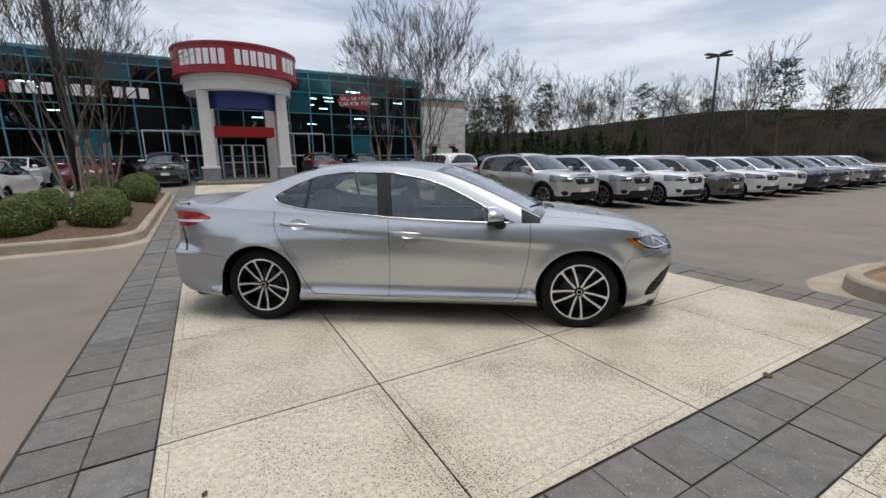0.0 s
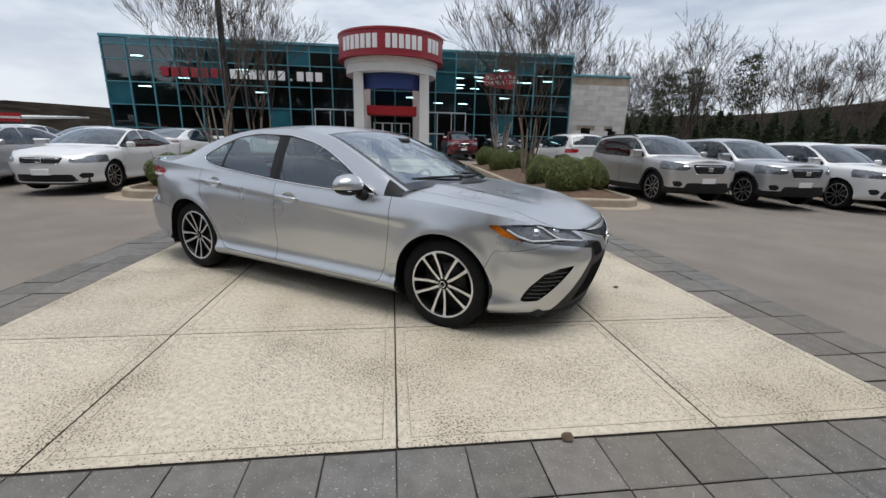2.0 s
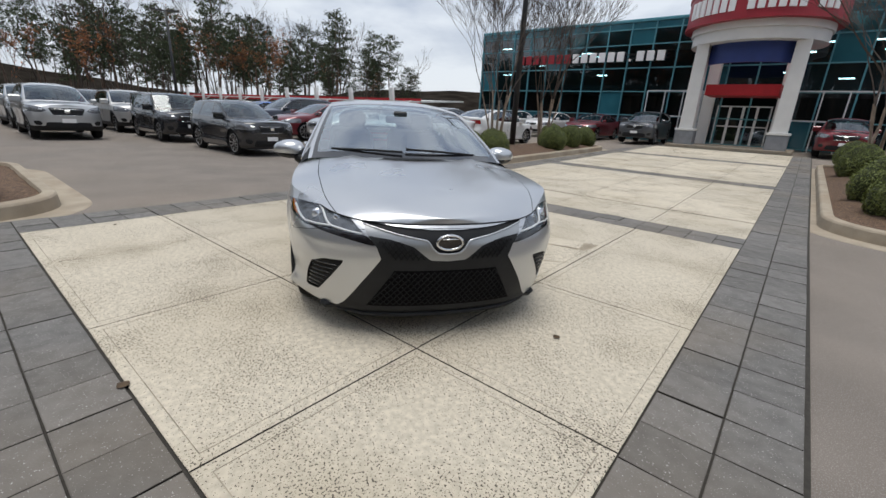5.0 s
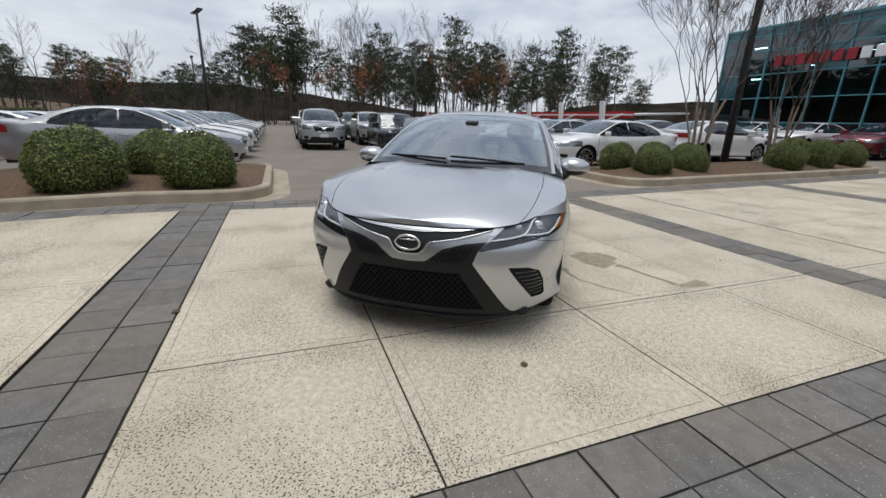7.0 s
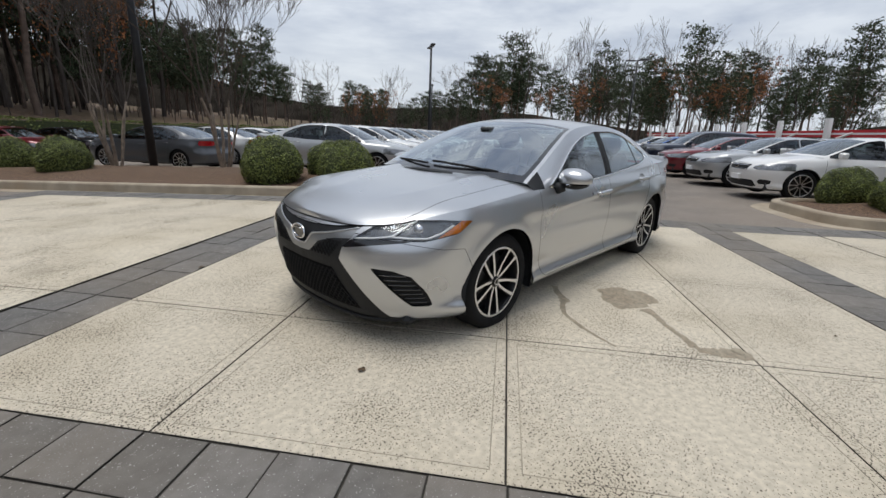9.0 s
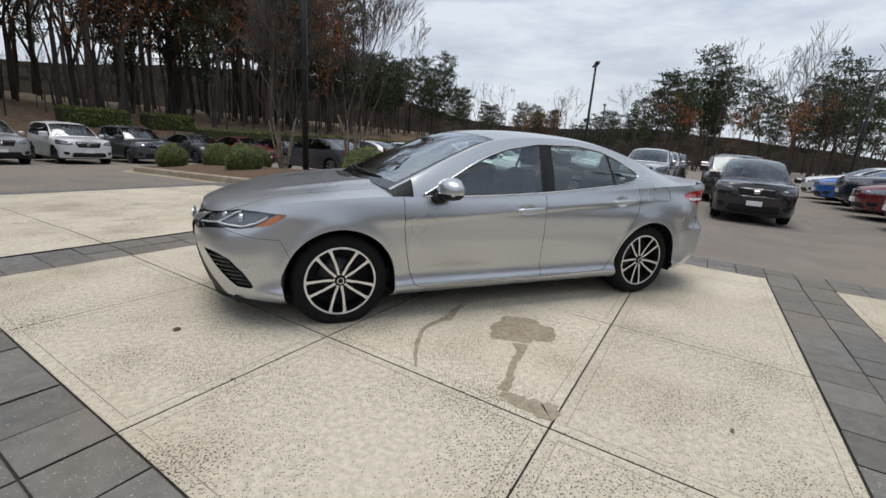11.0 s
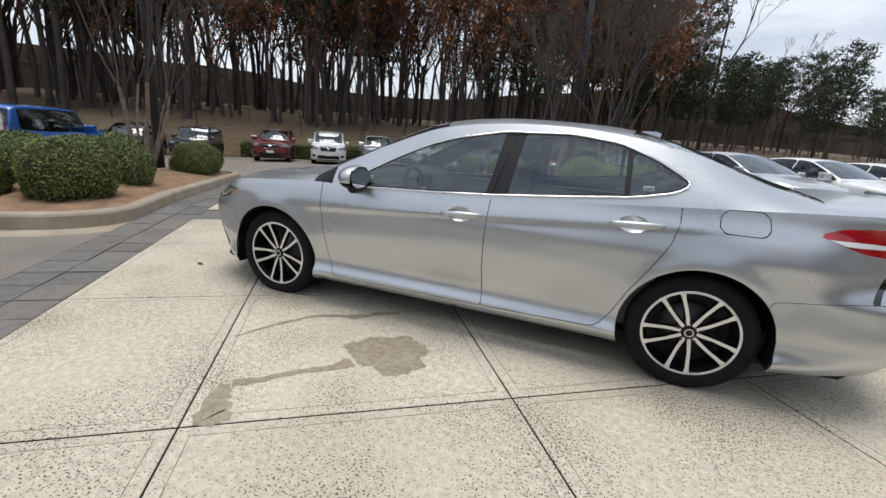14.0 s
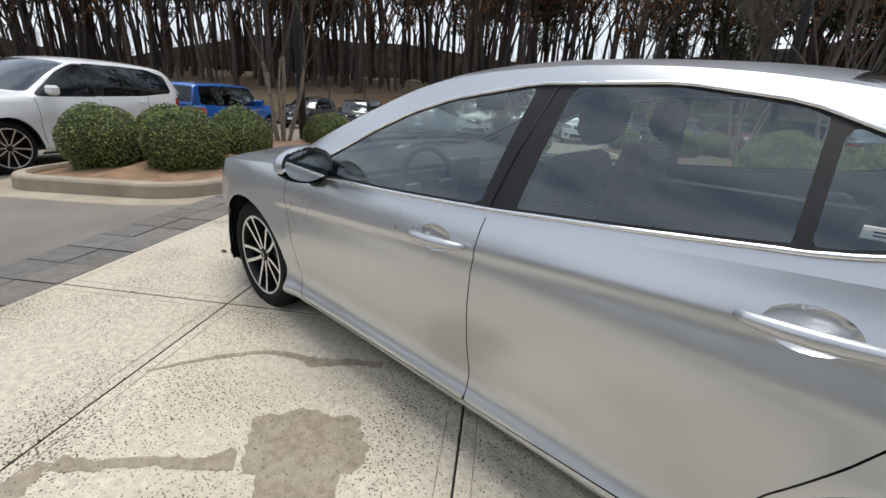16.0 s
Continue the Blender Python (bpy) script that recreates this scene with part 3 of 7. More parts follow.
def wheel(parent, c, x, side, detail, mats, r=None):
    """Tyre, rim with spokes, disc, hub: built facing +y and turned for the other side."""
    r = r or c["wr"]
    w = thing_part("wheel", parent)
    w.matrix_basis = pose(x, side * c["wy"], r, 0, 0, 0 if side > 0 else 180)
    n = 72 if detail else 22
    sw = .092 if detail else .088  # height of the tyre wall
    prof = [(-.11, r - sw), (-.115, r - .03), (-.095, r - .006), (-.05, r), (.05, r), (.085, r - .004), (.108, r - .020), (.116, r - .55 * sw), (.112, r - .78 * sw), (.104, r - .96 * sw), (.09, r - sw)]
    revolve("tyre", prof, n, mats["tyre"], w)
    ri = r - sw
    revolve("rim", [(.085, ri), (.104, ri + .002), (.104, ri - .008), (.088, ri - .014), (.02, ri - .03), (-.10, ri - .035)], n, mats["rim"], w)
    revolve("rim_lip", [(.1045, ri + .002), (.1075, ri - .003), (.1065, ri - .008), (.1045, ri - .012)], n, mats["spoke"], w)
    revolve("brake_disc", [(.012, 0.001), (.012, .15), (0.0, .152)], 32 if detail else 12, mats["disc"], w)
    revolve("wheel_well_back", [(-.02, .001), (-.02, ri - .03)], 20, mats["black"], w)
    bm = bmesh.new()
    nsp = 10
    for i in range(nsp):
        a = 2 * math.pi * i / nsp + .1
        pair = .10 if detail else .05
        sgn = 1 if i % 2 else -1
        a2 = a + sgn * pair
        # a tapering spoke from the hub to the rim, its face sloping in
        p = []
        for (rad, wd, y) in ((.040, .013, .082), (.12, .0115, .088), (ri - .035, .013, .098), (ri - .006, .021, .102)):
            f = (rad - .045) / (ri - .053)
            ang = a + (a2 - a) * f
            cx, cz = math.cos(ang), math.sin(ang)
            p.append((Vector((cx * rad, y, cz * rad)), Vector((-cz, 0, cx)) * wd))
        rows = [[bm.verts.new(q + s * k1 + Vector((0, dy, 0))) for k1, dy in ((-1.15, -.03), (-.75, 0), (.75, 0), (1.15, -.03))] for q, s in p]
        for a0, b0 in zip(rows, rows[1:]):
            for k0 in range(3):
                f0 = bm.faces.new((a0[k0], a0[k0 + 1], b0[k0 + 1], b0[k0]))
                f0.material_index = 0 if k0 == 1 else 1
    bmesh.ops.recalc_face_normals(bm, faces=bm.faces[:])
    part("spokes", bm, [mats["spoke"], mats["rimdark"]], w, "machined silver spokes with gloss black sides")
    revolve("hub_cap", [(.092, .0005), (.092, .028), (.085, .034), (.06, .036)], 20, mats["rimdark"], w)
    if detail:
        revolve("emblem_ring", [(.0935, .018), (.095, .021), (.0935, .024)], 20, mats["spoke"], w)
        for i in range(5):
            a = 2 * math.pi * i / 5 + .3
            nb = revolve("wheel_nut", [(.086, .0005), (.086, .008), (.07, .010)], 8, mats["disc"], w)
            nb.location = (math.cos(a) * .057, 0, math.sin(a) * .057)
    return w


def thing_part(name, parent):
    e = new(name)
    e.empty_display_size = .05
    e.parent = parent
    return e


def revolve(name, prof, n, material, parent, label=""):
    """Turns a profile of (y, radius) about the y axis."""
    V, F = [], []
    m = len(prof)
    for i in range(n):
        a = 2 * math.pi * i / n
        for y, r in prof:
            V.append((r * math.cos(a), y, r * math.sin(a)))
    for i in range(n):
        for j in range(m - 1):
            a, b = i * m + j, ((i + 1) % n) * m + j
            F.append((a, a + 1, b + 1, b))
    return mesh_ob(name, V, F, material, parent, label, smooth=True)


def ribbon(name, S_line, r, material, parent, label="", closed=True, sides=6):
    pts = [Vector(p) for p in S_line]
    if closed:
        pts = pts + [pts[0]]
    V, F = [], []
    tube_data(pts, [r] * len(pts), sides, V, F, cap=False)
    return mesh_ob(name, V, F, material, parent, label, smooth=True)


def on_side(SDgrid, x, z):
    """y of a gridded side surface at (x, z): nearest grid point, refined."""
    P = SDgrid.reshape(-1, 3)
    d = (P[:, 0] - x)**2 + (P[:, 2] - z)**2
    i = np.argsort(d)[:4]
    w = 1 / (d[i] + 1e-6)
    return float((P[i, 1] * w).sum() / w.sum())


def dense(poly, step=.03, rounding=1):
    """A closed outline with its corners rounded and points every step."""
    P = [np.array(p, float) for p in poly]
    for _ in range(rounding):
        Q = []
        for i in range(len(P)):
            a, b = P[i], P[(i + 1) % len(P)]
            L0 = np.linalg.norm(b - a)
            k = min(.25, .03 / max(L0, 1e-6))
            Q += [a + (b - a) * k, b - (b - a) * k]
        P = Q
    out = []
    for i in range(len(P)):
        a, b = P[i], P[(i + 1) % len(P)]
        n = max(1, int(np.linalg.norm(b - a) / step))
        out += [a + (b - a) * j / n for j in range(n)]
    return out


PAINT_CACHE = {}


def paint(name, color, metal=0.0, rough=0.35, coat=1.0, flake=.05):
    if name not in PAINT_CACHE:
        PAINT_CACHE[name] = mat(name, color, rough, metal, var=0.05, scale=1.5, coat=coat, flake=flake)
    return PAINT_CACHE[name]


TYRE = mat("tyre_rubber", (0.012, 0.012, 0.013), 0.8, var=0.3, scale=12, bump=0.2, bump_scale=80, spec=0.2)
RIMDARK = mat("gloss_black_rim", (0.009, 0.009, 0.010), 0.35, var=0.2, scale=9, coat=0.15, spec=0.3)
SPOKE = mat("machined_alloy", (0.80, 0.80, 0.81), 0.28, 0.85, var=0.06, scale=20)
DISC = mat("brake_steel", (0.10, 0.097, 0.094), 0.5, 0.8, var=0.3, scale=14)
BLACKPLASTIC = mat("black_plastic", (0.016, 0.017, 0.019), 0.6, var=0.25, scale=10, bump=0.1, bump_scale=200, spec=0.3)
INTAKEDARK = mat("intake_dark", (0.006, 0.006, 0.007), 0.9, var=0.3, scale=20, spec=0.1)
GLOSSBLACK = mat("gloss_black_trim", (0.010, 0.010, 0.012), 0.12, var=0.2, scale=10, coat=0.8)
CHROME = mat("chrome_trim", (0.80, 0.80, 0.81), 0.10, 1.0, var=0.04, scale=10)
CABIN = mat("black_cabin", (0.030, 0.031, 0.034), 0.7, var=0.3, scale=6)
CARGLASS = glass_mat("tinted_car_glass", (0.80, 0.90, 0.86), 1.72)
PARKGLASS = glass_mat("dark_privacy_glass", (0.20, 0.24, 0.24), 1.50)
CLEARGLASS = glass_mat("windscreen_glass", (0.80, 0.89, 0.84), 2.8)
PARKSCREEN = glass_mat("parked_windscreen", (0.55, 0.64, 0.61), 1.62)
LAMPCLEAR = glass_mat("clear_lamp_lens", (0.95, 0.96, 0.97), 1.40)
REDLENS = mat("red_tail_lens", (0.46, 0.008, 0.014), 0.12, var=0.25, scale=30, coat=1.0)
AMBER = mat("amber_reflector", (0.95, 0.25, 0.01), 0.18, var=0.2, scale=40, coat=1.0)
LAMPSILVER = mat("lamp_reflector", (0.75, 0.76, 0.78), 0.15, 0.9, var=0.1, scale=12)
PARKLAMP = mat("smoked_lamp", (0.30, 0.31, 0.33), 0.18, 0.6, var=0.6, scale=30, coat=0.6)
WMATS = dict(tyre=TYRE, rim=RIMDARK, disc=DISC, black=BLACKPLASTIC, spoke=SPOKE, rimdark=RIMDARK)
WMATS_SILVER = dict(WMATS, rim=SPOKE, rimdark=DISC)


def simple_car(name, c, paint_m, label, m, wheels=WMATS, cladding=False, group="cars parked on the lot", fine=.21, rails=False):
    """A parked car of the rows: body, bonnet, cabin, windows, lamps, bumper grille, mirrors, plates and wheels."""
    car = thing(name, label, "car", m, group=group)
    W, H, D, SD, RF, k = body_surfaces(c, fine)
    S = grid_surf(W)
    for ax in c["ax"]:
        S = clip(S, c["arch"] - np.hypot(S[0][:, 0] - ax, S[0][:, 2] - c["wr"]) - 1e-4)
    zt = float(spline(c["ztop"], [2.2])[0])
    zb = float(spline(c["zbot"], [2.2])[0])
    h = zt - zb
    x, y, z = S[0].T
    # headlamps, grille, lower intake, rear lamps as their own pieces
    tall = zt > .9
    lamp = [(zt - .17 * h, .46), (zt - .25 * h, .62), (zt - .20 * h, 1.2), (zt + .12 * h, 1.2), (zt - .03 * h, .60)]
    fa, S = cut(S, np.maximum(sd_poly(z, y, lamp), 1.62 - x))
    x, y, z = S[0].T
    gr = [(zt - .05 * h, -1), (zt - .05 * h, .44), (zt - .34 * h, .35), (zt - .42 * h, -1)] if tall else [(zt - .06 * h, -1), (zt - .06 * h, .43), (zt - .26 * h, .36), (zt - .32 * h, -1)]
    fg, S = cut(S, np.maximum(sd_poly(z, y, gr), 1.6 - x))
    x, y, z = S[0].T
    lo = [(zb + .36 * h, -1), (zb + .36 * h, .52), (zb + .10 * h, .60), (zb + .10 * h, -1)]
    fl, S = cut(S, np.maximum(sd_poly(z, y, lo), 1.6 - x))
    x, y, z = S[0].T
    fog = [(zb + .22 * h, .63), (zb + .42 * h, .60), (zb + .40 * h, .80), (zb + .24 * h, .78)]
    fo, S = cut(S, np.maximum(sd_poly(z, y, fog), 1.6 - x))
    x, y, z = S[0].T
    # dark lower edge, higher on the clad ones and round their arches
    low = z - spline(c["zbot"], x) - (.15 if cladding else .035)
    if cladding:
        for ax in c["ax"]:
            low = np.minimum(low, np.hypot(x - ax, z - c["wr"]) - c["arch"] - .055)
    sk, S = cut(S, low)
    x, y, z = S[0].T
    zr = float(spline(c["ztop"], [-2.2])[0])
    tl = [(zr - .08, .42), (zr - .22, .44), (zr - .24, 1.2), (zr - .05, 1.2)]
    fr, S = cut(S, np.maximum(sd_poly(z, y, tl), x + abs(c["plan"][-1][0]) - .42))
    bodyS = [S, flip(S)]
    for G in (grid_surf(H), grid_surf(D)):
        bodyS += [G, flip(G)]
    # cabin sides with windows
    s = grid_surf(SD)
    panes = []
    for w in c["win"]:
        p, s = cut(s, sd_poly(s[0][:, 0], s[0][:, 2], w))
        panes.append(p)
    sdw = np.min([sd_poly(s[0][:, 0], s[0][:, 2], w) for w in c["win"]], axis=0)
    pillar, s = cut(s, sdw - .028)
    rf = grid_surf(RF)
    kv = np.repeat(k, RF.shape[1])
    qv = np.tile(np.linspace(0, 1, RF.shape[1]), RF.shape[0])
    R1 = np.stack([kv, qv, 0 * kv], 1)
    # cut in the surface's own measure, then place
    def cut_rf(lo, hi, qm):
        f = np.maximum(np.maximum(lo - kv, kv - hi) * 3.5, (qv - qm) * .7)
        return f
    wsf, blf = cut_rf(*c["ws"], .955), cut_rf(*c["bl"], .93)
    ws, _ = cut(rf, wsf)
    bl, _ = cut(rf, blf)
    rest = clip(rf, -np.minimum(wsf, blf))
    bodyS += [s, flip(s), rest, flip(rest)]
    surf("body", join(*bodyS), paint_m, car)
    for q in (fa, flip(fa)):
        hl = surf("headlamp", q, PARKLAMP, car, "clear headlamp with a dark housing")
    fx_ = lambda yy, zz: float(W.reshape(-1, 3)[((W.reshape(-1, 3)[:, 1] - abs(yy))**2 + (W.reshape(-1, 3)[:, 2] - zz)**2 + (W.reshape(-1, 3)[:, 0] < 1.6) * 9).argmin(), 0])
    for sg in (1, -1):
        part("lamp_lens", box(-.02, .012, -.06, .06, -.022, .022, bevel=.01), LAMPSILVER, car, "bright lamp lens").matrix_basis = pose(fx_(.60, zt - .12 * h) - .002, sg * .60, zt - .12 * h, 0, 0, sg * 35)
        q = surf("fog_recess", fo if sg > 0 else flip(fo), BLACKPLASTIC, car)
    grl = surf("grille", join(fg, flip(fg)), BLACKPLASTIC, car, "dark grille with chrome bars")
    gz0, gz1, gw = (zt - .40 * h, zt - .06 * h, .37) if tall else (zt - .30 * h, zt - .07 * h, .37)
    for k2 in range(4):
        zz = gz0 + (gz1 - gz0) * (k2 + .6) / 4.2
        tube("grille_bar", [(fx_(yy, zz) + .004, yy, zz) for yy in np.linspace(-gw, gw, 9)], .006 if k2 < 3 else .010, CHROME if k2 in (0, 3) else BLACKPLASTIC, grl, 5)
    part("badge", box(-.01, .02, -.065, .065, -.045, .045, bevel=.012), CHROME, car, "plain chrome badge").location = (fx_(0, (gz0 + gz1) / 2) + .006, 0, (gz0 + gz1) / 2 + .02)
    surf("lower_cladding", join(sk, flip(sk)), BLACKPLASTIC, car, "black lower cladding")
    for q in (pillar, flip(pillar)):
        surf("pillar_trim", q, GLOSSBLACK, car, "black window surround")
    ws_ = [c["win"][0][0][0] + .08, c["win"][1][0][0] + .03, c["win"][1][-1][0] - .10]
    for sg in (1, -1):
        for xx in ws_:
            zz = np.linspace(float(spline(c["zbot"], [xx])[0]) + .16, float(spline(c["ztop"], [xx])[0]) - .01, 7)
            tube("door_seam", [(xx - (.16 * (1 - t_) if xx < -.8 else 0) * -1, sg * (on_side(W, xx + (.16 * (1 - t_) if xx < -.8 else 0), z_) + .001), z_) for t_, z_ in zip(np.linspace(0, 1, 7), zz)], .0035, BLACKPLASTIC, car, 4)
        for xx in (ws_[1] + .16, ws_[2] + .18):
            zz = float(spline(c["ztop"], [xx])[0]) - .10
            tube("door_handle", [(xx + d_, sg * (on_side(W, xx + d_, zz) + o_), zz) for d_, o_ in ((-.09, .004), (-.06, .03), (.06, .03), (.09, .004))], .011, paint_m, car, 6)
    surf("lower_intake", join(fl, flip(fl)), BLACKPLASTIC, car)
    surf("tail_lamp", fr, REDLENS, car, "red tail lamp")
    surf("tail_lamp", flip(fr), REDLENS, car, "red tail lamp")
    for p in panes:
        surf("side_window", p, PARKGLASS, car)
        surf("side_window", flip(p), PARKGLASS, car)
    surf("windscreen", join(ws, flip(ws)), PARKSCREEN, car)
    surf("rear_window", join(bl, flip(bl)), PARKGLASS, car)
    xf, xr = c["plan"][0][0], c["plan"][-1][0]
    beltz = float(spline(c["ztop"], [0])[0])
    bm = bmesh.new()
    add_box(bm, xr + .25, xf - .3, -.74, .74, zb + .02, beltz - .28)
    for sx in (.15, -.75):
        for sy in (-.38, .38):
            add_box(bm, sx - .35, sx - .17, sy - .24, sy + .24, beltz - .3, beltz + .16, .04)
            add_box(bm, sx - .34, sx - .23, sy - .12, sy + .12, beltz + .17, beltz + .33, .03)
    part("interior", bm, CABIN, car, "dark cabin and seats")
    for ax in c["ax"]:
        for sy in (1, -1):
            bm = bmesh.new()
            V = []
            for i in range(13):
                a = math.pi * i / 12
                V.append([bm.verts.new((ax + (c["arch"] + .004) * math.cos(a), sy * yy, c["wr"] + (c["arch"] + .004) * math.sin(a))) for yy in (.45, .87)])
            for a, b in zip(V, V[1:]):
                bm.faces.new((a[0], a[1], b[1], b[0]))
            part("arch_liner", bm, BLACKPLASTIC, car)
    for sy in (1, -1):
        bm = bmesh.new()
        add_box(bm, c["cowl"] - .33, c["cowl"] - .20, sy * .88, sy * 1.06, beltz + .03, beltz + .17, .035)
        part("door_mirror", bm, paint_m, car)
        if rails:
            rl = [(p[0], sy * (p[1] - .04), p[2] + .05) for p in c["rail"][3:8]]
            tube("roof_rail", rl, .016, BLACKPLASTIC, car, 6)
    bm = box(xf - .055, xf + .012, -.17, .17, zb + .34 * h, zb + .34 * h + .12, bevel=.004)
    part("front_plate", bm, LETTERWHITE, car, "blank white dealer plate")
    for x0 in c["ax"]:
        for sy in (1, -1):
            wheel(car, c, x0, sy, False, wheels)
    return car

# ---- showroom ----
FV = 25.5      # the glass front stands at this v
BU0, BU1, BH = -17.2, 12.9, 6.8
CU = 0.35      # middle of the entrance


def frame_uv(name, label, category, kind="structure"):
    """A thing whose own axes are u, v and up, at the level of the forecourt."""
    return thing(name, label, category, at_uv(0, 0, gz(0, FV)), kind=kind)


SPANDREL = mat('teal_spandrel', (0.03, 0.14, 0.18), 0.12, var=0.3, scale=.6, coat=.5)


def showroom():
    b = frame_uv("showroom", "two-storey car showroom with a teal glass curtain wall", "building", "")
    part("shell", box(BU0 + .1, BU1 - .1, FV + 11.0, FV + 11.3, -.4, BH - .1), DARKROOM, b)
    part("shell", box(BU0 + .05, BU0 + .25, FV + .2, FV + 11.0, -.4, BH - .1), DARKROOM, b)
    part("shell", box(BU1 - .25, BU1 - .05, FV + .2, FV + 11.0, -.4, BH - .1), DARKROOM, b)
    part("roof", box(BU0, BU1, FV - .05, FV + 11.4, BH - .12, BH + .05, bevel=.02), MULLION, b)
    part("inner_floor", box(BU0 + .26, BU1 - .26, FV + .1, FV + 10.9, -.3, .02), GREYSTONE, b)
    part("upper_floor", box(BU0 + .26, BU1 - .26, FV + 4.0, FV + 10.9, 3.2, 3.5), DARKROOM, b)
    us = np.linspace(BU0 + .08, BU1 - .08, 23)
    zs = [.05, 1.42, 2.80, 4.15, 5.45, 6.3]
    skip = lambda u: abs(u - CU) < 2.0
    for i, u in enumerate(us):
        wide = MULLIONW if 3.0 < abs(u - CU) < 5.2 else MULLION
        part("mullion", box(u - .035, u + .035, FV - .06, FV + .1, -.3, BH - .12), MULLION, b)
    for z in zs:
        part("transom", box(BU0, BU1, FV - .05, FV + .09, z - .03, z + .03), MULLION, b)
    for i in range(len(us) - 1):
        for j, (z0, z1) in enumerate(zip(zs, zs[1:] + [BH - .12])):
            u0, u1 = us[i] + .035, us[i + 1] - .035
            um = (u0 + u1) / 2
            if abs(um - CU) < 1.5 and z1 < 3:
                continue
            t = random.Random(i * 9 + j).uniform(-.004, .004)
            mesh_ob("pane", [(u0, FV + .02 + t, z0 + .03), (u1, FV + .02 - t, z0 + .03), (u1, FV + .02 - t, z1 - .03), (u0, FV + .02 + t, z1 - .03)], [(0, 1, 2, 3)], SPANDREL if z1 > BH - .5 or (i + j * 7) % 11 == 3 else SHOPGLASS, b)
    # white lower frames beside the entrance
    for s in (-1, 1):
        for k in range(4):
            u = CU + s * (2.1 + k * .98)
            part("shopfront_frame", box(u - .03, u + .03, FV - .09, FV - .06, -.1, 2.85), MULLIONW, b)
        for z in (1.45, 2.85):
            part("shopfront_frame", box(CU + s * 3.57 - 1.47, CU + s * 3.57 + 1.47, FV - .092, FV - .062, z - .035, z + .035), MULLIONW, b)
    glow = glow_mat("ceiling_strip", (1.0, 0.98, 0.93), 9.0)
    rng = random.Random(3)
    for i in range(34):
        u = rng.uniform(BU0 + 1, BU1 - 1)
        v = FV + rng.choice((1.6, 3.2, 5.0, 7.0))
        z = rng.choice((4.05, 5.3, 5.9))
        part("ceiling_light", box(u - .35, u + .35, v - .06, v + .06, z, z + .05), glow, b, "lit white strip light")
    return b


SHOW = showroom()


def arc_wall(name, r0, r1, z0, z1, material, parent, a0=180, a1=360, n=48, cv=0.0, label=""):
    """A curved band round the entrance, bulging to -v."""
    bm = bmesh.new()
    rows = []
    for i in range(n + 1):
        a = radians(a0 + (a1 - a0) * i / n)
        c, s = math.cos(a), math.sin(a)
        rows.append([bm.verts.new((CU + r * c, cv + r * s, z)) for r, z in ((r1, z0), (r1, z1), (r0, z1), (r0, z0))])
    for a, b in zip(rows, rows[1:]):
        for k in range(4):
            bm.faces.new((a[k], b[k], b[(k + 1) % 4], a[(k + 1) % 4]))
    bm.faces.new(rows[0]), bm.faces.new(rows[-1][::-1])
    bmesh.ops.recalc_face_normals(bm, faces=bm.faces[:])
    return part(name, bm, material, parent, label)


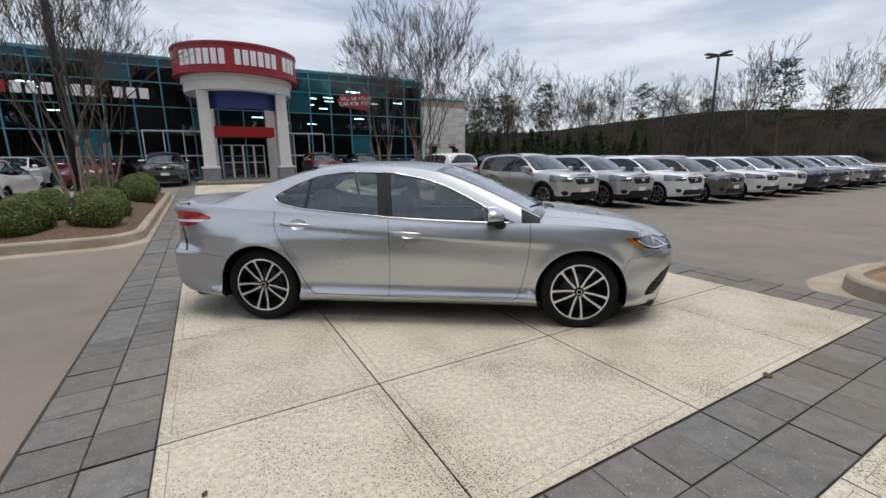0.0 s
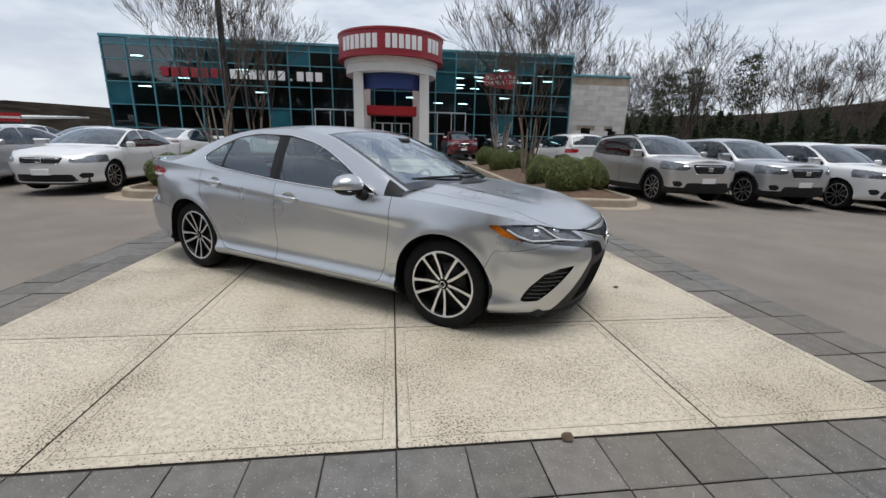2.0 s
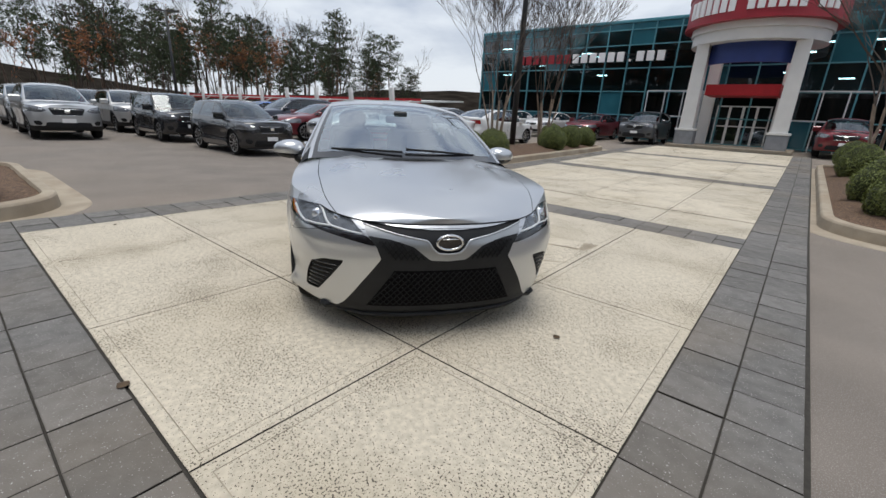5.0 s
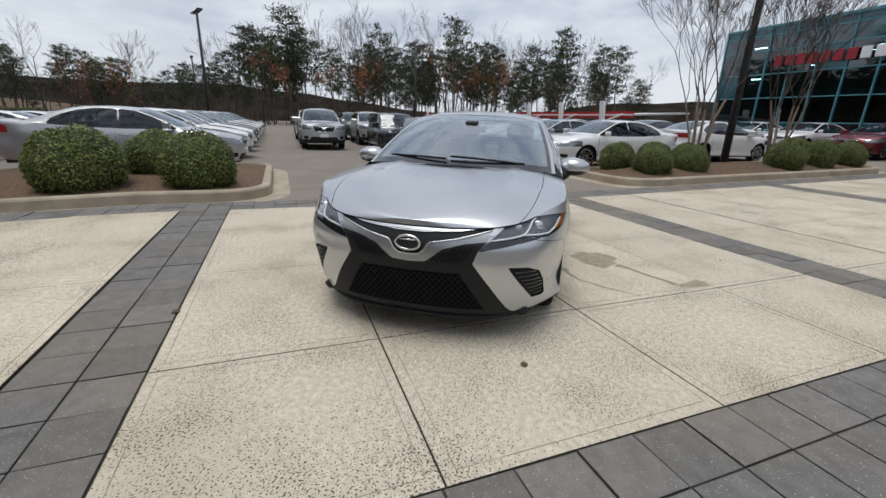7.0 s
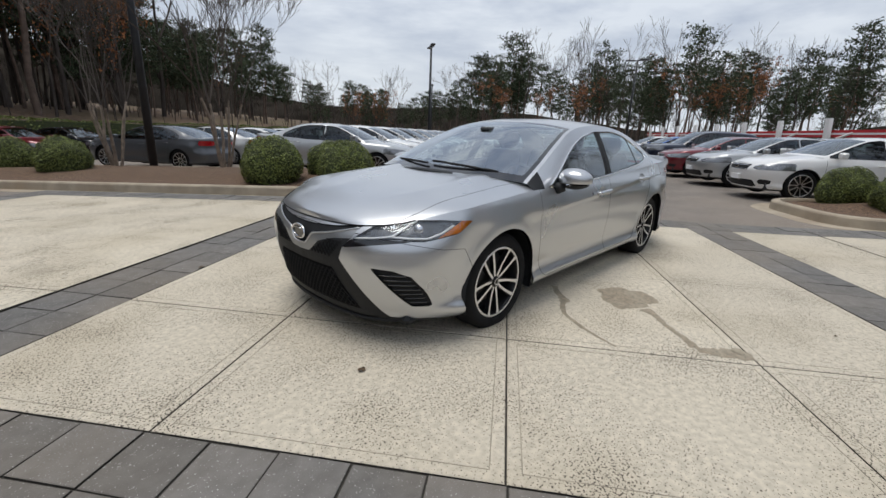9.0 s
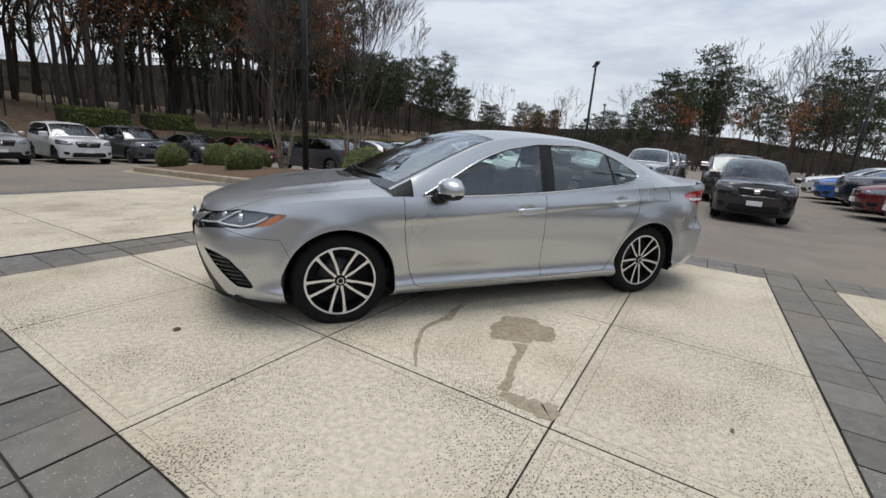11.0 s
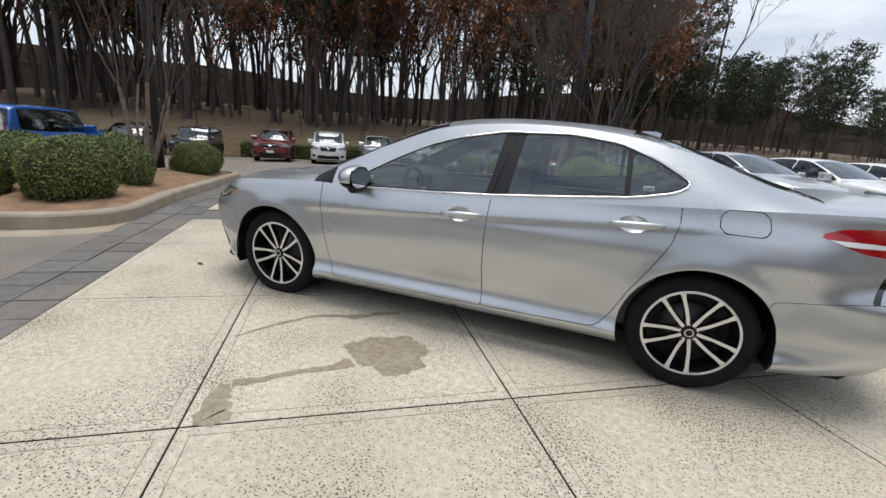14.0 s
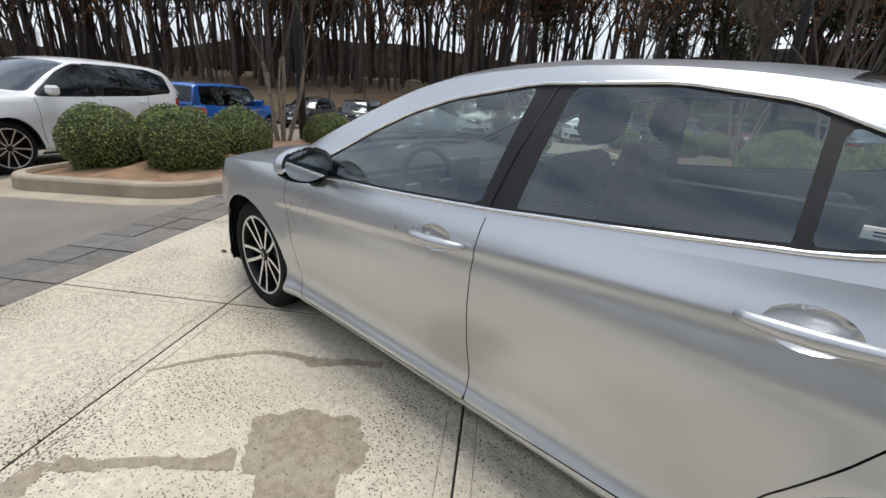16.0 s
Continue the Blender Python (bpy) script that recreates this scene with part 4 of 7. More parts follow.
def entrance():
    e = frame_uv("entrance_portico", "round white entrance portico with a red sign drum", "portico", "")
    cv = FV - 1.7
    arc_wall("drum", 1.9, 2.75, 4.72, 5.52, WHITESTUCCO, e, 0, 360, 64, cv)
    arc_wall("drum_step", 1.9, 2.85, 5.2, 5.53, WHITESTUCCO, e, 0, 360, 64, cv)
    sign = arc_wall("sign_drum", 2.0, 3.15, 5.54, 6.80, REDSIGN, e, 0, 360, 72, cv, "dark red sign drum")
    arc_wall("sign_lip", 2.0, 3.2, 6.78, 6.90, REDSIGN, e, 0, 360, 72, cv)
    arc_wall("sign_lip", 2.0, 3.2, 5.48, 5.60, REDSIGN, e, 0, 360, 72, cv)
    # the sign's lettering as plain white blocks
    gaps = {7, 14}
    n = 18
    for i in range(n):
        if i in gaps:
            continue
        a = radians(270 + (i - (n - 1) / 2) * 6.6)
        bm = box(-.135, .135, -.03, .03, -.36, .36, bevel=.01)
        ob = part("sign_block", bm, LETTERWHITE, sign)
        ob.matrix_basis = pose(CU + 3.17 * math.cos(a), cv + 3.17 * math.sin(a), 6.18, 0, 0, math.degrees(a) - 270)
    for s in (-1, 1):
        x = CU + s * 1.92
        y = cv - 1.55
        bm = bmesh.new()
        lean = .10
        # slightly tapering square column
        vs = add_box(bm, -.31, .31, -.31, .31, 0.80, 4.75)
        for v in vs:
            if v.co.z > 3:
                v.co.x -= s * 0
                v.co.x *= .86
                v.co.y *= .86
        bmesh.ops.translate(bm, verts=vs, vec=(x, y, 0))
        part("column", bm, WHITESTUCCO, e)
        part("column_base", box(x - .42, x + .42, y - .42, y + .42, -.4, .70, bevel=.02), GREYSTONE, e, "grey stone column base")
        part("column_cap", box(x - .46, x + .46, y - .46, y + .46, .70, .82, bevel=.02), WHITESTUCCO, e)
        x2, y2 = CU + s * 1.65, cv + 1.1
        part("column", box(x2 - .26, x2 + .26, y2 - .26, y2 + .26, -.3, 4.75), WHITESTUCCO, e)
    arc_wall("blue_fascia", 1.95, 2.1, 3.85, 4.75, BLUEAWN, e, 185, 355, 40, cv, "blue curved fascia")
    # red canopy over the doors
    bm = bmesh.new()
    pr = [(-1.30, 2.45), (-1.30, 2.95), (-.2, 3.0), (.6, 3.0), (.6, 2.45)]
    L0 = [bm.verts.new((CU - 1.5, cv + y, z)) for y, z in pr]
    R0 = [bm.verts.new((CU + 1.5, cv + y, z)) for y, z in pr]
    for k in range(5):
        bm.faces.new((L0[k], R0[k], R0[(k + 1) % 5], L0[(k + 1) % 5]))
    bm.faces.new(L0[::-1]), bm.faces.new(R0)
    bmesh.ops.recalc_face_normals(bm, faces=bm.faces[:])
    part("canopy", bm, REDAWN, e, "red canvas door canopy")
    d = thing_part("glass_doors", e)
    for k in range(4):
        u0 = CU - 1.24 + k * .62
        for a in (u0, u0 + .56):
            part("stile", box(a, a + .06, FV - .04, FV + .02, 0, 2.1), MULLIONW, d)
        for z in (0.0, 1.0, 2.04):
            part("rail", box(u0 + .06, u0 + .56, FV - .04, FV + .02, z, z + .06), MULLIONW, d)
        mesh_ob("door_pane", [(u0 + .05, FV, .05), (u0 + .57, FV, .05), (u0 + .57, FV, 2.06), (u0 + .05, FV, 2.06)], [(0, 1, 2, 3)], SHOPGLASS, d)
    part("step_slab", box(CU - 2.6, CU + 2.6, FV - 4.2, FV - .1, -.4, .03, bevel=.01), KERB, e)
    return e


entrance()


def wall_sign():
    s = frame_uv("wall_lettering", "band of red and white block lettering on the glass front", "sign", "")
    for i in range(17):
        u = -13.6 + i * .58
        m = REDSIGN if i < 7 else LETTERWHITE
        z0 = 4.52
        w = .21 if i != 13 else .06
        part("letter_block", box(u - w, u + w, FV - .20, FV - .12, z0, z0 + (.55 if i != 13 else .12), bevel=.012), m, s)
    part("letter_rail", box(-14.0, -3.9, FV - .12, FV - .065, 4.66, 4.70), BLACKMETAL, s)
    part("letter_rail", box(-14.0, -3.9, FV - .12, FV - .065, 4.88, 4.92), BLACKMETAL, s)


wall_sign()


def text_ob(name, body, size, material, parent, m):
    c = bpy.data.curves.new(name, "FONT")
    c.body, c.size, c.extrude = body, size, .01
    c.align_x, c.align_y = "CENTER", "CENTER"
    tmp = bpy.data.objects.new(name, c)
    scene.collection.objects.link(tmp)
    dg = bpy.context.evaluated_depsgraph_get()
    me = bpy.data.meshes.new_from_object(tmp.evaluated_get(dg))
    scene.collection.objects.unlink(tmp)
    bpy.data.objects.remove(tmp)
    me.materials.clear()
    me.materials.append(material)
    ob = new(name, me)
    ob.parent = parent
    ob.matrix_basis = m
    return ob


def arrow_sign():
    s = frame_uv("arrow_sign", "red arrow-shaped sign with white lettering on the glass", "sign", "")
    cu, z = 7.6, 5.02
    bm = bmesh.new()
    pts = [(-1.15, 0), (-.8, .45), (-.75, .38), (1.05, .62), (1.05, -.55), (-.75, -.38), (-.8, -.45)]
    f = bm.faces.new([bm.verts.new((cu + a, FV - .22, z + b)) for a, b in pts])
    g = bmesh.ops.extrude_face_region(bm, geom=[f])
    bmesh.ops.translate(bm, verts=[v for v in g["geom"] if isinstance(v, bmesh.types.BMVert)], vec=(0, .12, 0))
    bmesh.ops.recalc_face_normals(bm, faces=bm.faces[:])
    part("panel", bm, REDSIGN, s)
    text_ob("lettering", "SELL US YOUR\nCAR FOR TOP $", .34, LETTERWHITE, s, pose(cu + .15, FV - .24, z + .03, 90, -4, 0))


arrow_sign()


def annex():
    """Pale block wing beside the glass front, its courses laid block by block."""
    a = frame_uv("block_wing", "pale grey block-walled wing with two small dark windows", "building", "")
    u0, u1, v0, h = 14.9, 19.95, FV + 5.0, 6.35
    part("core", box(u0 + .03, u1 - .03, v0 + .03, v0 + 12, -.4, h - .05), KERB, a)
    part("coping", box(u0 - .05, u1 + .05, v0 - .05, v0 + 12.05, h - .05, h + .12, bevel=.02), MULLION, a)
    V, F = [], []
    rng = random.Random(8)
    bw, bh = .8, .4

    def blk(x0, x1, y0, y1, z0, z1):
        n = len(V)
        V.extend([(x0, y0, z0), (x1, y0, z0), (x1, y1, z0), (x0, y1, z0), (x0, y0, z1), (x1, y0, z1), (x1, y1, z1), (x0, y1, z1)])
        F.extend([(n, n + 1, n + 5, n + 4), (n + 1, n + 2, n + 6, n + 5), (n + 3, n, n + 4, n + 7), (n + 4, n + 5, n + 6, n + 7)])

    for r in range(int(h / bh)):
        z = -.3 + r * bh
        off = (r % 2) * bw / 2
        x = u0 - off
        while x < u1:
            a0, a1 = max(x, u0), min(x + bw - .012, u1)
            mid = (a0 + a1) / 2
            if a1 > a0 + .05 and not (z < 2.3 and z > .9 and (abs(mid - u0 - 1.6) < .5 or abs(mid - u0 - 3.8) < .5)):
                blk(a0, a1, v0 - rng.uniform(0, .015), v0 + .05, z, z + bh - .012)
            x += bw
        y = v0 + .06
        while y < v0 + 11.9:
            blk(u0 - rng.uniform(0, .015), u0 + .05, y, min(y + bw - .012, v0 + 12), z, z + bh - .012)
            blk(u1 - .05, u1 + rng.uniform(0, .015), y, min(y + bw - .012, v0 + 12), z, z + bh - .012)
            y += bw
    ob = mesh_ob("masonry", V, F, BLOCKWHITE, a)
    ob["kind"] = "stuff"
    for c in (1.6, 3.8):
        part("window", box(u0 + c - .42, u0 + c + .42, v0 - .005, v0 + .04, .95, 2.3), GLOSSBLACK, a, "small dark window")


annex()


def carports():
    """Long red-edged canopies on slanting white posts west of the showroom."""
    for k in range(9):
        u = -19.5 - k * 4.6
        c = thing("carport_frame", "red-edged car canopy on a slanting white steel post", "carport", at_uv(u, 21.0, 0), group="carport bays")
        bm = bmesh.new()
        vs = add_box(bm, -.16, .16, -2.62, -2.4, .2, 2.95)
        for v in vs:
            if v.co.z > 2:
                v.co.x -= .35
        part("post", bm, FARSTEEL, c)
        part("roof_panel", box(-2.3, 2.29, -2.2, 2.6, 2.14, 2.24, m=pose(0, 0, 0, 3, 0, 0)), FARSTEEL, c)
        part("red_fascia", box(-2.3, 2.29, -2.3, -2.2, 1.88, 2.28), REDAWN, c, "red metal fascia")
        tube("brace", [(-.1, -2.5, 1.6), (1.5, -2.4, 2.1)], .06, FARSTEEL, c, 6)


carports()


def light_pole(u, v, h, arms, near=False, lean=0, heads=2, z=None):
    p = thing("lot_light", "tall black parking-lot light pole with flat lamp heads", "light pole", at_uv(u, v, gz(u, v) if z is None else z), group="lot lights")
    tube("pole", [(0, 0, 0), (0, 0, h)], [.11, .075], BLACKMETAL, p, 12)
    part("base_plate", box(-.2, .2, -.2, .2, -.05, .06, bevel=.01), BLACKMETAL, p)
    for k in range(heads):
        a = radians(arms + 360 * k / heads)
        t = part("lamp_head", box(.15, .95, -.16, .16, -.05, .05, bevel=.02), BLACKMETAL, p)
        t.matrix_basis = pose(0, 0, h, 0, -3, math.degrees(a))
        t = part("arm", box(.0, .2, -.03, .03, -.03, .03), BLACKMETAL, p)
        t.matrix_basis = pose(0, 0, h, 0, -3, math.degrees(a))
    return p


def uv_of(x, y):
    return x * math.cos(TH) + y * math.sin(TH), -x * math.sin(TH) + y * math.cos(TH)


light_pole(*uv_of(-35.2, -12.2), 7.6, 60)
light_pole(*uv_of(-20.8, -22.4), 7.6, 20)
light_pole(*uv_of(-38.5, -40), 7.5, 10)
light_pole(*uv_of(15.8, 26.4), 8.0, -20, heads=4)
light_pole(*uv_of(22, 50), 7.6, 30)
light_pole(-4.9, 10.6, 9.0, 20, z=.2)
light_pole(-6.6, -10.2, 9.0, 20, z=-.1)
light_pole(5.6, -9.0, 9.0, 20, z=-.1)

# ---- parked cars ----
WHITE = paint("white_paint", (0.74, 0.74, 0.74), 0, .4)
SILVER2 = paint("bright_silver_paint", (0.48, 0.49, 0.50), .6, .35)
GREY = paint("graphite_paint", (0.085, 0.09, 0.10), .5, .35)
PEARL = paint("pale_gold_paint", (0.56, 0.55, 0.535), .6, .35)
BLACKP = paint("black_paint", (0.012, 0.013, 0.016), 0, .25)
NAVY = paint("navy_paint", (0.012, 0.018, 0.040), .3, .3)
MAROON = paint("maroon_paint", (0.16, 0.010, 0.018), .3, .3)
BLUE = paint("bright_blue_paint", (0.015, 0.12, 0.46), .2, .3)
BROWN = paint("taupe_paint", (0.12, 0.10, 0.085), .4, .35)

COMPACT = scaled(SUV, zbot=[(2.4, .20), (1.6, .22), (-1.6, .22), (-2.3, .28)])
BOXY = scaled(SUV, rail=[(1.0, .76, 1.07), (.80, .75, 1.28), (.6, .74, 1.50), (.4, .735, 1.62), (-.25, .73, 1.66), (-.9, .73, 1.67), (-1.6, .73, 1.66), (-2.05, .74, 1.62), (-2.18, .75, 1.38), (-2.24, .76, 1.12)],
              mid=[(1.1, 1.10), (.92, 1.3), (.72, 1.53), (.5, 1.66), (-.2, 1.70), (-.9, 1.71), (-1.6, 1.70), (-2.12, 1.65), (-2.24, 1.40), (-2.28, 1.14)],
              win=[[(.86, 1.10), (.60, 1.45), (.42, 1.57), (-.06, 1.59), (-.10, 1.10)], [(-.18, 1.10), (-.14, 1.595), (-1.0, 1.595), (-1.05, 1.11)], [(-1.12, 1.115), (-1.08, 1.595), (-1.95, 1.57), (-1.98, 1.17)]])
PROTO = {}


def park(kind, paint_m, words, u, v, rz, wheels=WMATS, cladding=False, rails=False, size=1.0):
    name = {"sedan": "parked_sedan", "suv": "parked_suv", "boxy": "parked_suv", "hatch": "parked_hatchback"}[kind]
    c = {"sedan": SEDAN, "suv": SUV, "boxy": BOXY, "hatch": COMPACT}[kind]
    key = (kind, paint_m.name, cladding, rails, wheels is WMATS)
    jit = random.Random(int(u * 7 + v * 13)).uniform(-1.2, 1.2)
    m = at_uv(u, v, gz(u, v), rz + jit)
    if key not in PROTO:
        ob = simple_car(name, c, paint_m, words, m, wheels, cladding, rails=rails)
        PROTO[key] = ob
    else:
        ob = copy_thing(PROTO[key], m)
        ob["label"] = words
    if size != 1.0:
        ob.scale = (size, size, size)
    return ob


N_, S_, E_ = 90, -90, 0
# north-east row, noses to the aisle
park("suv", PEARL, "pale silver-gold crossover with a black mesh grille", 7.65, 6.95, S_, cladding=True, rails=True)
park("suv", SILVER2, "silver crossover with black lower cladding", 10.1, 6.8, S_, cladding=True)
park("suv", WHITE, "white crossover with a dark grille", 12.5, 6.5, S_)
park("suv", BROWN, "taupe crossover parked in the row", 14.95, 6.4, S_)
park("suv", WHITE, "white crossover parked in the row", 17.4, 6.3, S_)
park("suv", WHITE, "white crossover beside a navy one", 19.85, 6.3, S_)
park("suv", NAVY, "dark navy crossover parked in the row", 22.3, 6.3, S_)
for i, (p, w) in enumerate(((GREY, "graphite"), (SILVER2, "silver"), (GREY, "graphite"), (WHITE, "white"))):
    park("suv", p, w + " crossover at the far end of the row", 24.7 + 2.45 * i, 6.3, S_, cladding=p is SILVER2)
park("suv", WHITE, "white crossover with its tail to the island", 8.1, 14.2, N_)
for i, (k, p, w) in enumerate((("suv", GREY, "graphite crossover"), ("suv", WHITE, "white crossover"), ("sedan", SILVER2, "silver sedan"), ("suv", NAVY, "navy crossover"), ("suv", WHITE, "white crossover"), ("suv", SILVER2, "silver crossover"), ("sedan", WHITE, "white sedan"))):
    park(k, p, w + " in the second row", 10.8 + 2.6 * i, 13.6, N_, cladding=(p is SILVER2 and k == "suv"))
# before the showroom
park("suv", GREY, "grey crossover facing the forecourt by the entrance", -3.6, 22.4, S_)
park("sedan", MAROON, "maroon sedan parked against the showroom glass", -6.6, 22.4, S_)
park("sedan", WHITE, "white sedan parked against the showroom glass", -9.4, 22.3, S_)
park("sedan", WHITE, "white sedan parked against the showroom glass", -12.2, 22.3, S_)
park("suv", MAROON, "maroon crossover by the entrance column", 4.5, 22.6, S_)
park("suv", BLACKP, "black crossover by the showroom glass", 7.3, 22.6, S_)
park("sedan", BLACKP, "black sedan by the showroom glass", 10.0, 22.4, S_)
# north-west row
park("sedan", WHITE, "white sedan with a black slatted grille by the island", -7.0, 7.85, S_)
park("sedan", SILVER2, "silver sedan parked nose to the aisle", -9.9, 7.9, S_)
park("sedan", MAROON, "maroon sedan parked nose to the aisle", -12.7, 7.9, S_)
park("suv", NAVY, "dark blue crossover parked nose to the aisle", -15.4, 7.9, S_)
park("sedan", BLUE, "bright blue sedan parked nose to the aisle", -18.1, 7.9, S_)
park("sedan", WHITE, "white sedan parked nose to the aisle", -20.8, 7.9, S_)
park("sedan", WHITE, "white sedan with its tail to the island", -7.6, 13.4, N_)
for i, (p, w) in enumerate(((GREY, "graphite"), (WHITE, "white"), (SILVER2, "silver"), (WHITE, "white"), (GREY, "graphite"))):
    park("sedan", p, w + " sedan in the inner row", -10.3 - 2.7 * i, 13.5, N_)
# cars standing in the aisle
park("suv", SILVER2, "silver crossover with a dark grille standing in the aisle", -16.3, -.25, E_, cladding=True)
park("suv", SILVER2, "silver crossover standing in the aisle", -21.4, -.2, E_, cladding=True)
park("suv", GREY, "graphite crossover standing in the aisle", -26.6, -.1, E_)
park("hatch", BLACKP, "small black hatchback standing in the aisle", -9.7, 2.9, E_, size=.86)
park("boxy", BLACKP, "boxy black crossover standing in the aisle", -14.6, 2.7, E_, size=.93)
park("suv", PEARL, "pale crossover standing in the aisle", -19.6, 2.7, E_, cladding=True, rails=True)
park("suv", GREY, "graphite crossover standing in the aisle", -24.6, 2.6, E_)
# south-west rows
park("sedan", SILVER2, "silver sedan parked behind the clipped shrubs", -8.3, -5.2, N_)
for i in range(8):
    p, w = ((WHITE, "white"), (WHITE, "white"), (GREY, "graphite"), (PEARL, "pale gold"), (WHITE, "white"), (SILVER2, "silver"), (WHITE, "white"), (GREY, "graphite"))[i]
    park("sedan", p, w + " sedan in the long row", -11.0 - 2.65 * i, -5.2, N_)
park("sedan", GREY, "graphite sedan with its tail toward the aisle", -9.2, -12.2, S_)
for i in range(8):
    p, w = ((PEARL, "pale gold"), (WHITE, "white"), (WHITE, "white"), (SILVER2, "silver"), (BLACKP, "black"), (WHITE, "white"), (GREY, "graphite"), (WHITE, "white"))[i]
    park("sedan", p, w + " sedan in the back row", -11.9 - 2.65 * i, -12.2, S_)
# south row, noses to the lot, under the wooded bank
park("suv", MAROON, "maroon crossover under the wooded bank", 4.5, -21.8, N_)
park("boxy", WHITE, "white boxy four-wheel-drive under the wooded bank", 1.7, -21.8, N_)
park("suv", SILVER2, "silver crossover under the wooded bank", -1.0, -21.8, N_, cladding=True)
park("suv", WHITE, "white crossover under the wooded bank", -3.6, -21.8, N_)
park("suv", GREY, "graphite crossover under the wooded bank", -6.2, -21.9, N_)
park("sedan", GREY, "graphite sedan under the wooded bank", -9.1, -21.9, N_)
park("sedan", MAROON, "maroon sedan under the wooded bank", -11.9, -21.9, N_)
park("sedan", BLACKP, "black sedan under the wooded bank", -14.6, -21.9, N_)
park("boxy", BLACKP, "black boxy pickup under the wooded bank", 8.4, -22.0, N_)
park("suv", GREY, "graphite crossover under the wooded bank", 11.4, -22.0, N_)
# south-east
park("suv", WHITE, "white estate-like crossover with silver wheels", 7.95, -4.4, N_, wheels=WMATS)
park("boxy", BLUE, "bright blue boxy crossover seen from its tail", 8.8, -10.2, S_, size=.95)

# ---- the silver sedan ----
SILVER = paint("silver_metallic", (0.565, 0.580, 0.602), 0.80, 0.29, coat=0.55)
DARKSATIN = mat("dark_satin_trim", (0.10, 0.10, 0.105), 0.4, 0.4, var=0.15, scale=10)
SATINSILVER = mat("satin_silver_trim", (0.40, 0.41, 0.42), 0.35, 0.8, var=0.08, scale=10)
MIRRORGLASS = mat("mirror_glass", (0.85, 0.87, 0.88), 0.02, 1.0, var=0.02)
CLOTH = mat("black_seat_cloth", (0.035, 0.036, 0.04), 0.85, var=0.35, scale=14, bump=0.3, bump_scale=150)
DASH = mat("soft_dash", (0.045, 0.047, 0.05), 0.6, var=0.2, scale=8, bump=0.15, bump_scale=200)
LAMPDARK = mat("lamp_housing", (0.20, 0.205, 0.215), 0.25, 0.5, var=0.5, scale=35)

HERO = thing("silver_sedan", "silver metallic four-door sedan parked on the concrete walk", "car", pose(0, 0, -.012, -.3, .4, 0))


def pair(name, S, material, label=""):
    surf(name, S, material, HERO, label)
    surf(name, flip(S), material, HERO, label)


